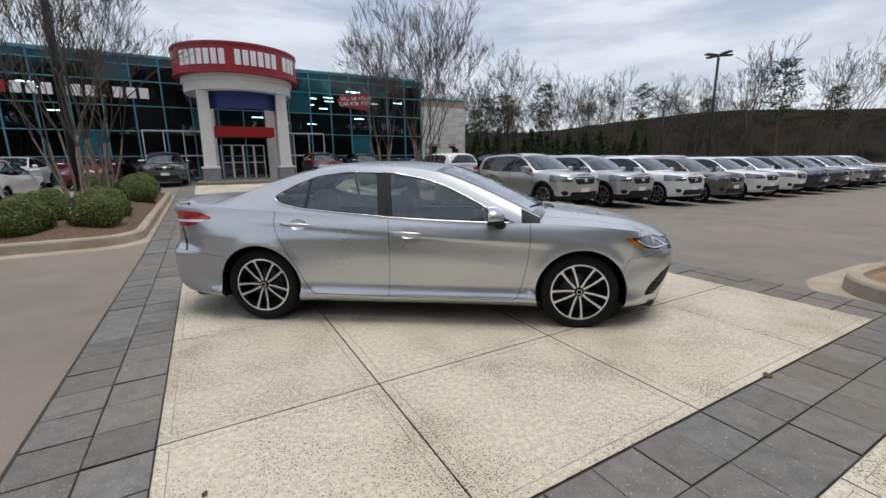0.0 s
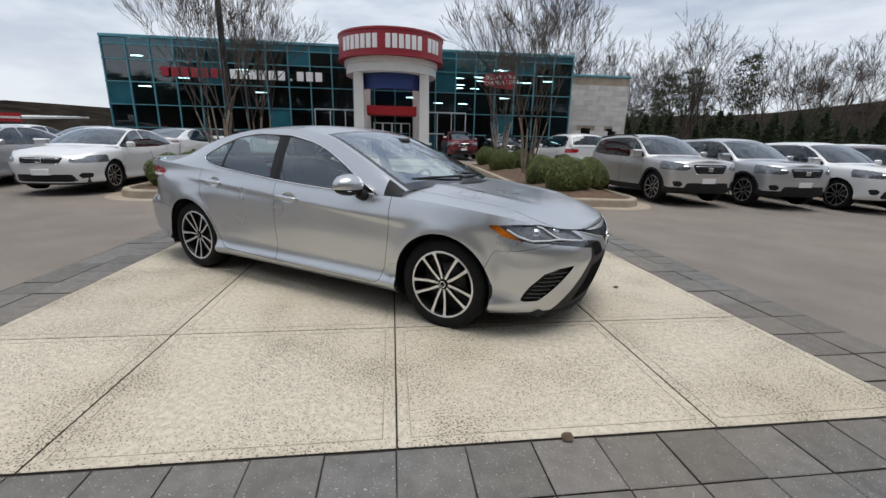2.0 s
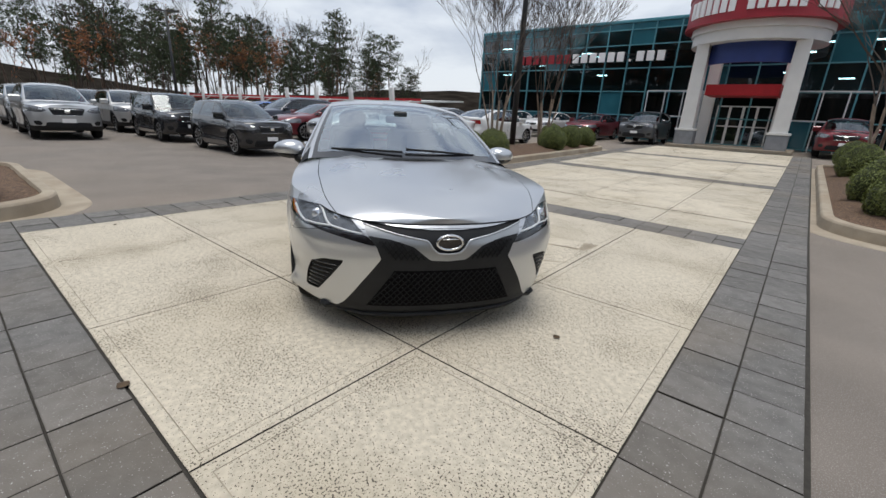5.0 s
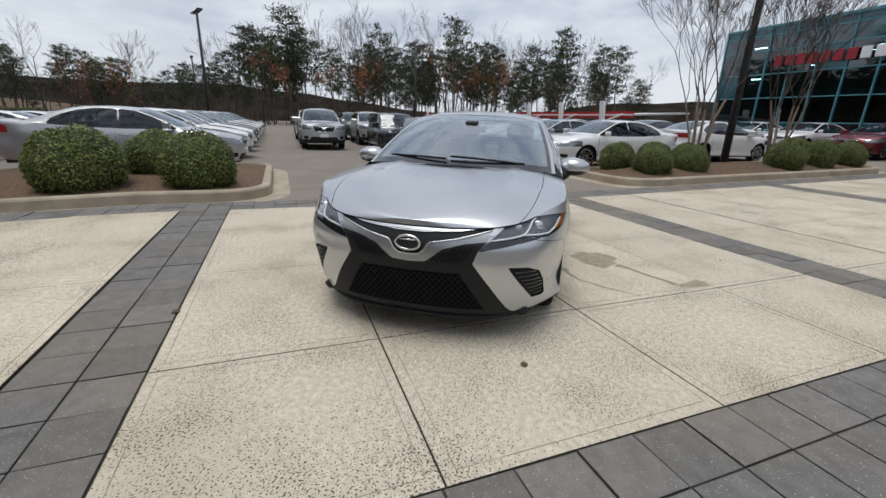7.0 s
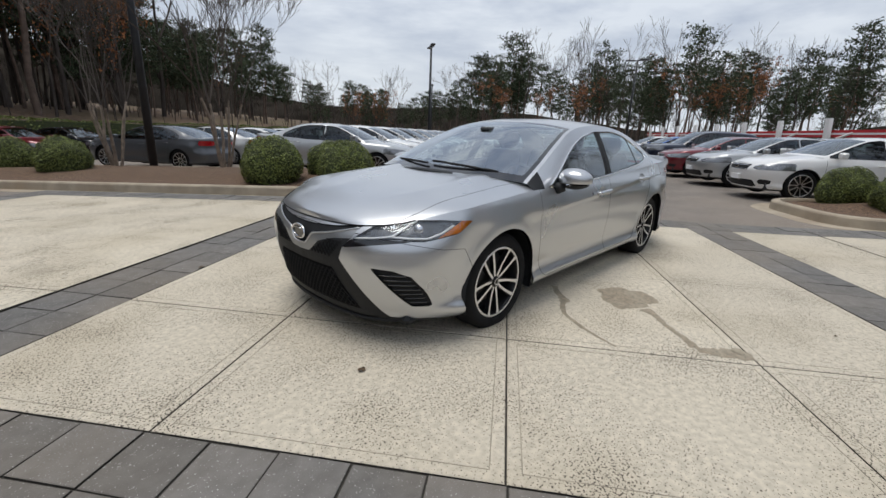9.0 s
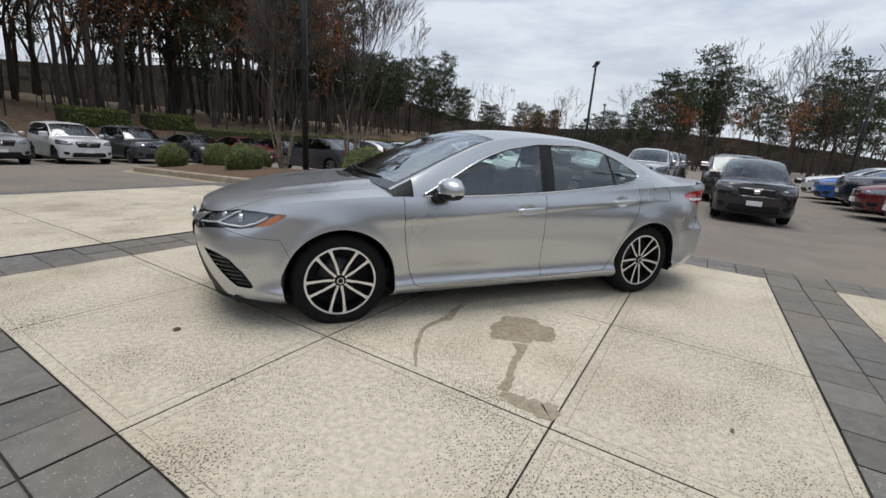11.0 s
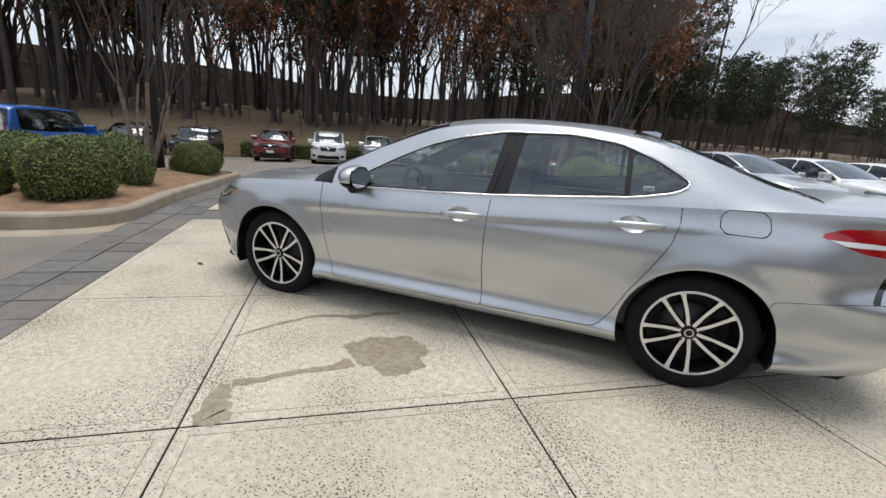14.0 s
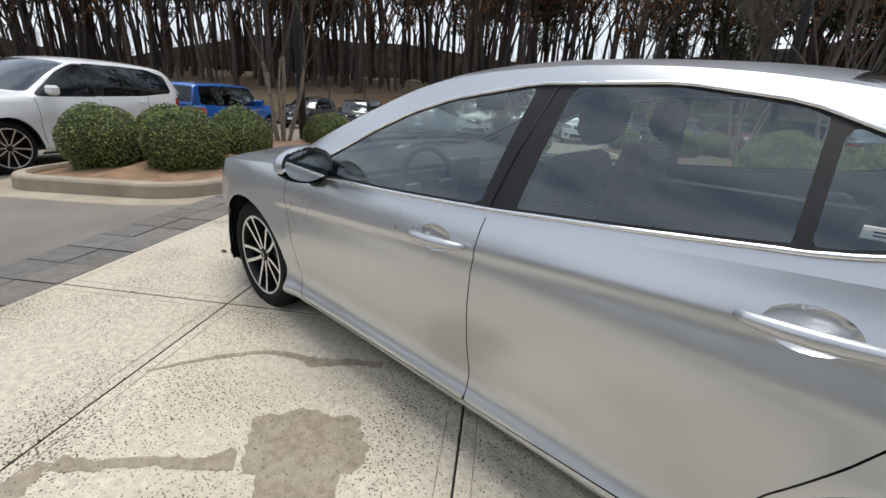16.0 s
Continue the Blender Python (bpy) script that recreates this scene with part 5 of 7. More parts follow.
def hero_body():
    c = SEDAN
    W, H, D, SD, RF, k = body_surfaces(c, .95)
    g = .0022
    S = grid_surf(W)
    for ax in c["ax"]:
        S = clip(S, c["arch"] - np.hypot(S[0][:, 0] - ax, S[0][:, 2] - c["wr"]))
    # front bumper pieces, cut in the front view (y, z)
    def take(S, poly, xmin=1.6, gap=0.0):
        f = np.maximum(sd_poly(S[0][:, 1], S[0][:, 2], poly), xmin - S[0][:, 0])
        return cut(S, f, gap)
    def taken(S, poly, extra=None):
        f = np.maximum(sd_poly(S[0][:, 1], S[0][:, 2], poly), 1.6 - S[0][:, 0])
        if extra is not None:
            f = np.maximum(f, extra(S[0]))
        return cut(S, f)
    # the lamp's rear edge slants back to a tip on the wing
    lamp, S = taken(S, [(.455, .690), (.565, .80), (.70, .812), (.80, .815), (.95, .806), (.95, .742), (.88, .742), (.827, .716), (.787, .702), (.70, .712), (.61, .706)], lambda P: (1.745 + 1.5 * (.806 - P[:, 2]) - P[:, 0]) * .55)
    lamp_trim, S = take(S, [(.79, .706), (.747, .702), (.613, .680), (.404, .640), (.450, .694), (.61, .706), (.70, .711)])
    vent, S = take(S, [(.575, .545), (.69, .537), (.757, .502), (.785, .42), (.800, .30), (.727, .303), (.675, .39)])
    slot, S = take(S, [(-.1, .731), (.09, .730), (.295, .745), (.490, .774), (.469, .752), (.279, .703), (.122, .674), (.09, .624), (.06, .602), (-.1, .597)])
    v_wing, S = take(S, [(-.1, .604), (.06, .608), (.09, .630), (.122, .680), (.279, .708), (.465, .756), (.455, .697), (.326, .681), (.201, .644), (.150, .600), (.103, .562), (-.1, .551)])
    black, S = take(S, [(-.1, .60), (.15, .61), (.201, .66), (.326, .69), (.452, .700), (.404, .637), (.379, .568), (.487, .408), (.579, .255), (.618, .218), (.77, .213), (.80, .205), (.92, .18), (.92, .10), (-.1, .10)])
    # tail lamps and rear pieces
    def side(S, poly, cond=None, gap=0.0):
        f = sd_poly(S[0][:, 0], S[0][:, 2], poly)
        return cut(S, f, gap)
    tail, S = side(S, [(-1.84, .945), (-1.95, .985), (-2.14, 1.0), (-2.60, 1.0), (-2.60, .87), (-2.20, .855), (-2.05, .875)])
    slit, S = side(S, [(-2.13, .64), (-2.20, .86), (-2.23, .86), (-2.165, .64)])
    low, S = side(S, [(-2.25, .10), (-2.30, .30), (-2.70, .34), (-2.70, .10)])
    # doors
    fd = [(.978, .93), (.977, .74), (.960, .575), (.925, .40), (.885, .285), (.84, .262), (-.24, .268), (-.222, .50), (-.222, .74), (-.235, .97), (-.3, 1.2), (.9, 1.2)]
    rd = [(-.24, .268), (-.90, .285), (-.945, .305), (-.994, .375), (-1.065, .533), (-1.154, .68), (-1.235, .83), (-1.258, .93), (-1.250, 1.2), (-.3, 1.2), (-.235, .97), (-.222, .74), (-.222, .50)]
    front_door, S = side(S, fd, gap=g)
    rear_door, S = side(S, rd, gap=g)
    sill, S = side(S, [(1.04, .10), (1.04, .240), (-1.05, .258), (-1.05, .10)], gap=.001)
    fend, S = cut(S, .978 - S[0][:, 0])
    # the front bumper parts from the fender below the lamp
    bumper, fend = cut(fend, np.maximum(sd_poly(fend[0][:, 0], fend[0][:, 2], [(2.6, .0), (1.50, .0), (1.775, .60), (1.80, .645), (1.95, .655), (2.6, .80)]), 1.5 - fend[0][:, 0]), gap=.0015)
    rb, S = cut(S, sd_poly(S[0][:, 0], S[0][:, 2], [(-1.60, 0), (-1.72, .60), (-2.12, .64), (-2.7, .66), (-2.7, 0)]), gap=.0015)
    pair("front_fender", fend, SILVER)
    pair("front_bumper", bumper, SILVER)
    fuel, left = side(S, dense([(-1.435, .905), (-1.435, 1.022), (-1.64, 1.026), (-1.66, .905)], .02), gap=g)
    surf("rear_quarter", left, SILVER, HERO)
    surf("rear_quarter", flip(S), SILVER, HERO)
    surf("fuel_door", fuel, SILVER, HERO)
    pair("rear_bumper", rb, SILVER)
    pair("side_skirt", sill, SILVER)
    for sgn, fl in ((1, lambda q: q), (-1, flip)):
        for nm, dS, hx, hz in (("front_door", front_door, (.062, -.195), .832), ("rear_door", rear_door, (-.918, -1.185), .898)):
            xm = (hx[0] + hx[1]) / 2
            hole, dS = cut(dS, (np.hypot((dS[0][:, 0] - xm - .015) / .078, (dS[0][:, 2] - hz) / .045) - 1) * .05)
            d = surf(nm, fl(dS), SILVER, HERO)
            cr = np.hypot((hole[0][:, 0] - xm - .015) / .078, (hole[0][:, 2] - hz) / .045)
            bowl = (hole[0] - np.array([0, 1, 0]) * (.026 * np.sqrt(np.clip(1 - cr, 0, 1)))[:, None], hole[1])
            surf("handle_cup", fl(bowl), SILVER, d)
            pts, rad = [], []
            for i in range(13):
                t = i / 12
                x = hx[0] + (hx[1] - hx[0]) * t
                pts.append((x, sgn * (on_side(W, x, hz) + .012 + .026 * math.sin(math.pi * min(1, max(0, t))) ** .5), hz + .003 + (.01 * (t - .5))))
                rad.append(.0165 * (math.sin(math.pi * (.05 + .9 * t))) ** .4)
            hb = tube("door_handle", pts, rad, SILVER, d, 12, "body-coloured pull handle")
            for v in hb.data.vertices:  # a flat bar, taller than deep
                v.co.z = hz + .003 + (v.co.z - hz - .003) * 1.18
            hl = revolve("key_cover", [(.0, .0005), (.001, .006), (-.001, .008)], 14, CHROME, d)
            hl.matrix_basis = pose(hx[1] + .02, sgn * (on_side(W, hx[1], hz) + .030), hz + .006, 0, 0, 0 if sgn > 0 else 180)
    # dark shell behind the gaps
    n0 = W.copy()
    n0[:, :, 1] = np.maximum(n0[:, :, 1] - .02, 0)
    n0[:, :, 0] -= .02 * np.sign(n0[:, :, 0]) * (np.abs(n0[:, :, 0]) > 1.75)
    B = grid_surf(n0)
    for ax in c["ax"]:
        B = clip(B, c["arch"] + .01 - np.hypot(B[0][:, 0] - ax, B[0][:, 2] - c["wr"]))
    B = clip(B, B[0][:, 2] - .72)
    surf("inner_shell", join(B, flip(B)), BLACKPLASTIC, HERO)
    # bonnet and wing tops
    hs = grid_surf(H)
    x, y = hs[0][:, 0], hs[0][:, 1]
    xn = H[0, 0, 0]
    seam = spline([(.9, .705), (1.3, .715), (1.7, .705), (2.0, .66), (2.15, .60), (2.35, .50)], x)
    hood, wing = cut(hs, np.maximum(y - seam, x - 2.5), gap=g)
    surf("bonnet", join(hood, flip(hood)), SILVER, HERO)
    pair("wing_top", wing, SILVER)
    E = W[:, -1]
    line = [p for p in E if p[0] > 2.02]
    pts = [(p[0] + .002, p[1], p[2] + .002) for p in line[::-1]] + [(p[0] + .002, -p[1], p[2] + .002) for p in line[1:]]
    ribbon("bonnet_gap", pts, .0035, BLACKPLASTIC, HERO, closed=False)
    ds = grid_surf(D)
    surf("boot_lid", join(ds, flip(ds)), SILVER, HERO)
    # a low lip on the boot's edge
    lip = [p for p in E if p[0] < -2.15]
    pts = [(p[0] + .03, p[1] * .97, p[2] + .012) for p in lip] + [(p[0] + .03, -p[1] * .97, p[2] + .012) for p in lip[::-1]]
    ribbon("boot_lip", pts, .013, SILVER, HERO, closed=False, sides=8)
    # lamps
    pair("headlamp_lens", lamp, LAMPCLEAR, "clear headlamp lens")
    inner = (lamp[0] + np.array([-.020, -.012, 0]), lamp[1])
    amb, rest = cut(inner, (inner[0][:, 0] - 1.868 - 1.6 * (.764 - inner[0][:, 2])) * .5)
    pair("side_marker", amb, AMBER, "amber side marker")
    pair("headlamp_bowl", rest, LAMPDARK, "dark headlamp housing")
    pair("tail_lamp", tail, REDLENS, "red tail lamp with a clear band")
    strip = clip(tail, np.abs(tail[0][:, 2] - .915 - .02 * (tail[0][:, 0] + 2.1)) - .012)
    strip = (strip[0] + np.array([-.006, .006, 0]), strip[1])
    pair("tail_lamp_band", strip, LETTERWHITE, "clear reversing band")
    pair("bumper_slit", slit, GLOSSBLACK)
    surf("rear_valance", join(low, flip(low)), BLACKPLASTIC, HERO)
    # black front
    surf("grille_surround", join(black, flip(black)), BLACKPLASTIC, HERO, "black lower bumper surround")
    pair("bumper_vent", (vent[0] + np.array([-.02, -.008, 0]), vent[1]), BLACKPLASTIC)

    def fx(y, z, off=0.0):
        """x of the nose at (y, z)."""
        Pp = W.reshape(-1, 3)
        d = (Pp[:, 1] - abs(y))**2 + (Pp[:, 2] - z)**2 + (Pp[:, 0] < 1.6) * 9
        i = np.argsort(d)[:4]
        w = 1 / (d[i] + 1e-6)
        return float((Pp[i, 0] * w).sum() / w.sum()) + off

    # vent slats
    for s in (1, -1):
        for j in range(7):
            z = .330 + .029 * j
            y0, y1 = np.interp(z, [.303, .39, .545], [.738, .690, .590]), np.interp(z, [.30, .42, .50, .537], [.788, .772, .742, .675])
            V, F = [], []
            tube_data([Vector((fx(y, z, -.004), s * y, z)) for y in np.linspace(y0, y1, 6)], [.005] * 6, 5, V, F)
            mesh_ob("vent_slat", V, F, GLOSSBLACK, HERO, smooth=True)
    # the swept V wing that carries the emblem, under a dark slot
    pair("lamp_trim", lamp_trim, GLOSSBLACK, "gloss black strip under the headlamp")
    surf("upper_slot", join(*[(q[0] + np.array([-.012, 0, 0]), q[1]) for q in (slot, flip(slot))]), BLACKPLASTIC, HERO)
    surf("grille_wing", join(v_wing, flip(v_wing)), SATINSILVER, HERO, "swept satin silver grille wing")
    half = dense_line([(0, .600), (.06, .604), (.09, .626), (.122, .676), (.279, .705), (.469, .754)], 26)
    tube("wing_edge", [(fx(y, z, .003), -y, z) for y, z in half[:0:-1]] + [(fx(y, z, .003), y, z) for y, z in half], .0055, SILVER, HERO, 8, "bright edge of the grille wing")
    # lower intake: a net of dark bars
    def net(name, n, z0, z1, lean, inside, r, label):
        Vg, Fg = [], []
        for i in range(n):
            for sg in (1, -1):
                pts = []
                for t in np.linspace(0, 1, 15):
                    z = z0 + (z1 - z0) * t
                    y = -.62 + 1.24 * i / (n - 1) + sg * lean * (t - .5)
                    if inside(abs(y), z):
                        pts.append(Vector((fx(y, z, .004), y, z)))
                if len(pts) > 1:
                    tube_data(pts, [r] * len(pts), 4, Vg, Fg)
        return mesh_ob(name, Vg, Fg, TYRE, HERO, label)

    low_in = lambda y, z: y < .305 + (.497 - z) * .60 and .248 < z < .500
    net("intake_mesh", 34, .24, .505, .22, low_in, .0042, "black honeycomb intake mesh")
    net("upper_mesh", 40, .55, .68, .10, lambda y, z: .12 < y < .395 and z > .562 + max(0, y - .30) * 1.05 and z < .575 + (y - .12) * .62 and z < .672, .0038, "black honeycomb upper mesh")
    bm = bmesh.new()
    rows = []
    for t in np.linspace(0, 1, 9):
        z = .248 + .25 * t
        w = .305 + (.497 - z) * .60
        rows.append([bm.verts.new((fx(y, z, .0015), y, z)) for y in np.linspace(-w, w, 25)])
    for a, b in zip(rows, rows[1:]):
        for q in range(24):
            bm.faces.new((a[q], a[q + 1], b[q + 1], b[q]))
    part("intake_back", bm, INTAKEDARK, HERO)
    # emblem: a plain chrome oval
    xe = fx(0, .665) + .016
    pts = [(xe - .004 * abs(math.sin(a)), .074 * math.cos(a), .669 + .042 * math.sin(a)) for a in np.linspace(0, 2 * math.pi, 33)[:-1]]
    emb = ribbon("emblem", pts, .0075, CHROME, HERO, "chrome oval emblem", closed=True, sides=8)
    bm = bmesh.new()
    bm.faces.new([bm.verts.new((xe - .004, p[1], p[2])) for p in pts])
    part("emblem_back", bm, GLOSSBLACK, emb)
    tube("emblem_bar", [(xe + .002, -.045, .690), (xe + .002, .045, .690)], .005, CHROME, emb, 6)
    # lip under the bumper
    pts = []
    for y in np.linspace(-.74, .74, 33):
        pts.append((fx(y, .185, .010 - .03 * (abs(y) / .74)**8), y, .178 + .02 * (abs(y) / .74)**4))
    ribbon("front_lip", pts, .015, BLACKPLASTIC, HERO, closed=False, sides=6)
    # headlamp projectors and the light blade
    for s in (1, -1):
        for y, r in ((.60, .030), (.715, .034)):
            q = revolve("projector", [(-.02, r), (.0, r), (.006, r * .8), (.014, r * .45), (.018, .001)], 20, LAMPSILVER, HERO, "round projector lens")
            q.matrix_basis = pose(fx(y, .755, -.048), s * y, .757, 0, 0, -90)
        bl = [(fx(y, z, -.014), s * y, z) for y, z in dense_line([(.462, .697), (.56, .708), (.645, .722), (.668, .745), (.685, .79), (.70, .803)], 16)]
        tube("light_blade", bl, .0065, LETTERWHITE, HERO, 6, "white light blade")
        bl = [(fx(y, z, -.014), s * y, z) for y, z in dense_line([(.645, .722), (.72, .718), (.79, .716), (.825, .745), (.845, .785)], 16)]
        tube("light_blade", bl, .0065, LETTERWHITE, HERO, 6, "white light blade")
    # cabin sides
    s = grid_surf(SD)
    dlo = [(.845, .930), (.60, 1.055), (.443, 1.140), (.26, 1.225), (.075, 1.285), (-.24, 1.340), (-.65, 1.348), (-.91, 1.313), (-1.11, 1.238), (-1.265, 1.150), (-1.285, 1.118), (-1.22, 1.075), (-1.03, 1.035), (-.65, .998), (-.23, .964), (.18, .942), (.59, .928)]
    inside, shell = cut(s, sd_poly(s[0][:, 0], s[0][:, 2], dlo))
    panes = [[(.80, .90), (-.185, .90), (-.255, 1.40), (.80, 1.40)], [(-.318, .90), (-.970, .90), (-.955, 1.40), (-.378, 1.40)], [(-1.0, .90), (-1.6, .90), (-1.6, 1.40), (-.985, 1.40)]]
    rest = inside
    din = sd_poly
    for w, nm in zip(panes, ("front_window", "rear_window_side", "quarter_window")):
        f = np.maximum(sd_poly(rest[0][:, 0], rest[0][:, 2], w), sd_poly(rest[0][:, 0], rest[0][:, 2], dlo) + .012)
        p, rest = cut(rest, f)
        pair(nm, p, CARGLASS, "tinted side window")
    pair("pillar_trim", rest, BLACKPLASTIC, "gloss black window pillar trim")
    # front end of the cabin side, coloured black to kill its bright reflection
    corner, shell = cut(shell, .905 - shell[0][:, 0])
    pair("cabin_side", shell, SILVER)
    pair("cowl_corner", corner, BLACKPLASTIC, "front end of the cabin side, blacked out against sky glare")
    for sg in (1, -1):
        pts = [(x, sg * (on_side(SD, x, z) + .004), z) for x, z in dense(dlo, .02, 1)]
        ribbon("window_trim", pts, .007, CHROME, HERO, "chrome window surround", sides=6)
        tube("door_seam", [(x, sg * (on_side(SD, x, z) + .003), z) for x, z in ((-.235, .965), (-.265, 1.13), (-.318, 1.345))], .003, BLACKPLASTIC, HERO, 5)
    # roof, windscreen, rear window
    rf = grid_surf(RF)
    kv = np.repeat(k, RF.shape[1])
    qv = np.tile(np.linspace(0, 1, RF.shape[1]), RF.shape[0])

    def fr(lo, hi, qm):
        return np.maximum(np.maximum(lo - kv, kv - hi) * 3.5, (qv - qm) * .7)

    wo, wi = fr(-.05, .352, .965), fr(.035, .335, .925)
    bo, bi = fr(.655, .99, .935), fr(.675, .96, .885)
    roof = clip(rf, -np.minimum(wo, bo))
    surf("roof", join(roof, flip(roof)), SILVER, HERO)
    for o_, i_, nm in ((wo, wi, "windscreen_border"), (bo, bi, "rear_window_border")):
        band = clip(rf, np.maximum(o_, -i_))
        surf(nm, join(band, flip(band)), GLOSSBLACK, HERO, "black ceramic glass border")
    ws = clip(rf, wi)
    surf("windscreen", join(ws, flip(ws)), CLEARGLASS, HERO, "clear windscreen")
    bk = clip(rf, bi)
    surf("rear_window", join(bk, flip(bk)), CARGLASS, HERO, "tinted rear window")
    # cowl panel and wipers
    bm = bmesh.new()
    rows = []
    for y in np.linspace(-.72, .72, 17):
        f = (abs(y) / .72)**2
        x = 1.235 - .19 * f
        rows.append([bm.verts.new((x + .06, y, 1.000 - .055 * f)), bm.verts.new((x - .04, y, 1.006 - .05 * f))])
    for a, b in zip(rows, rows[1:]):
        bm.faces.new((a[0], b[0], b[1], a[1]))
    part("cowl_panel", bm, BLACKPLASTIC, HERO)
    for y0, y1 in ((.55, -.05), (-.08, -.62)):
        pts = []
        for t in np.linspace(0, 1, 10):
            y = y0 + (y1 - y0) * t
            f = (abs(y) / .73)**2
            pts.append((1.175 - .20 * f - .03 * t, y, 1.045 - .035 * f + .018 * t))
        tube("wiper", pts, .009, BLACKPLASTIC, HERO, 6)
    return W, SD


def dense_line(pts, n):
    P = np.array(pts, float)
    s = np.r_[0, np.cumsum(np.hypot(*np.diff(P, axis=0).T))]
    t = np.linspace(0, s[-1], n)
    return list(zip(np.interp(t, s, P[:, 0]), np.interp(t, s, P[:, 1])))


W_, SD_ = hero_body()


def hero_details():
    c = SEDAN
    for x in c["ax"]:
        for s in (1, -1):
            wheel(HERO, c, x, s, True, WMATS)
            bm = bmesh.new()
            rows = []
            for i in range(25):
                a = math.pi * (-.10 + 1.2 * i / 24)
                rows.append([bm.verts.new((x + r * math.cos(a), s * yy, c["wr"] + r * math.sin(a))) for yy, r in ((.50, c["arch"] + .02), (.86, c["arch"] + .02), (.90, c["arch"] - .004))])
            for a, b in zip(rows, rows[1:]):
                for q in (0, 1):
                    bm.faces.new((a[q], a[q + 1], b[q + 1], b[q]))
            part("arch_liner", bm, BLACKPLASTIC, HERO)
    part("underbody", box(-2.2, 2.1, -.72, .72, .17, .24, bevel=.03), BLACKPLASTIC, HERO)
    # door mirrors
    for s in (1, -1):
        mir = thing_part("door_mirror", HERO)
        for nm, m0, zlo, zhi in (("mirror_cap", SILVER, -.35, 1.0), ("mirror_base", BLACKPLASTIC, -1.0, -.35)):
            bm = bmesh.new()
            bmesh.ops.create_uvsphere(bm, u_segments=32, v_segments=20, radius=1)
            dl = [v for v in bm.verts if v.co.z < zlo - 1e-3 or v.co.z > zhi + 1e-3 or v.co.x < -.42]
            bmesh.ops.delete(bm, geom=dl, context="VERTS")
            for v in bm.verts:
                q = v.co
                ex = .105 * (1 - .12 * q.y * s)
                v.co = Vector((.655 + q.x * ex, s * .965 + q.y * .125, .992 + math.copysign(abs(q.z)**.85, q.z) * .078 * (1 - .12 * q.y * s)))
            part(nm, bm, m0, mir, smooth=True)
        n = 24
        V = [(.613, s * .965 + .108 * math.cos(w) * (1 if abs(math.cos(w)) < .9 else .98), .992 + .064 * math.sin(w)) for w in np.linspace(0, 2 * math.pi, n + 1)[:-1]]
        mesh_ob("mirror_glass", V, [tuple(range(n))], MIRRORGLASS, mir, "mirror glass")
        tube("mirror_stalk", [(.70, s * .90, .935), (.74, s * .845, .905)], [.04, .045], BLACKPLASTIC, mir, 10)
    # cabin
    cab = thing_part("cabin", HERO)
    part("cabin_floor", box(-2.0, 1.1, -.70, .70, .25, .36), CABIN, cab)
    for s in (1, -1):
        part("door_card", box(-1.2, .95, s * .80 - .03, s * .80 + .03, .30, .90, bevel=.01), DASH, cab)
        for x0, wd in ((-.06, .25), (-1.02, .30)):
            bm = bmesh.new()
            add_box(bm, -.26, .26, -wd, wd, .40, .56, bevel=.05)
            bk = bmesh.new()
            part("cushion", bm, CLOTH, cab).location = (x0 + .22, s * .37, .02)
            add_box(bk, -.07, .07, -wd, wd, 0, .62, bevel=.05)
            for v in bk.verts:
                if v.co.z > .45:
                    v.co.y *= .82
            part("seat_back", bk, CLOTH, cab).matrix_basis = pose(x0 - .08, s * .37, .52, 0, -16, 0)
            part("headrest", box(-.05, .05, -.13, .13, 0, .17, bevel=.04), CLOTH, cab).matrix_basis = pose(x0 - .285, s * .37, 1.155 if x0 > -.5 else 1.12, 0, -10, 0)
    bm = bmesh.new()
    prof = [(1.12, .93), (.98, .985), (.72, .975), (.60, .93), (.56, .80), (.64, .60), (.95, .50)]
    L0 = [bm.verts.new((x, -.74, z)) for x, z in prof]
    R0 = [bm.verts.new((x, .74, z)) for x, z in prof]
    for i in range(len(prof) - 1):
        bm.faces.new((L0[i], L0[i + 1], R0[i + 1], R0[i]))
    bmesh.ops.bevel(bm, geom=[e for e in bm.edges if abs(e.verts[0].co.y - e.verts[1].co.y) > 1], offset=.02, segments=2, affect="EDGES")
    part("dashboard", bm, DASH, cab)
    part("centre_screen", box(.56, .60, -.14, .14, .83, .97, bevel=.01), GLOSSBLACK, cab)
    part("centre_console", box(-.25, .62, -.13, .13, .36, .62, bevel=.03), DASH, cab)
    pts = [(.48 + .05 * math.sin(a), .37 + .185 * math.cos(a), .87 + .175 * math.sin(a)) for a in np.linspace(0, 2 * math.pi, 33)[:-1]]
    wl = ribbon("steering_wheel", pts, .016, DASH, cab, "black steering wheel", sides=8)
    part("wheel_boss", box(.47, .53, .29, .45, .81, .92, bevel=.03), DASH, wl)
    part("wheel_spoke", box(.48, .50, .20, .54, .855, .885, bevel=.006), SATINSILVER, wl)
    part("rear_mirror", box(.40, .43, -.12, .12, 1.235, 1.30, bevel=.015), DASH, cab)
    part("camera_pod", box(.36, .55, -.06, .06, 1.31, 1.345, bevel=.012), DASH, cab)
    part("parcel_shelf", box(-1.85, -1.28, -.62, .62, .98, 1.0), CABIN, cab)
    part("headliner", box(-1.0, .2, -.55, .55, 1.345, 1.355), CLOTH, cab)
    # aerial fin, window sticker, number-plate shape at the tail
    bm = bmesh.new()
    fin = [(-.98, .0), (-1.16, .0), (-1.17, .058), (-1.14, .062), (-1.06, .035)]
    A = [bm.verts.new((x, .022 if z < .01 else .006, 1.392 - .33 * max(0, -1.0 - x) + z)) for x, z in fin]
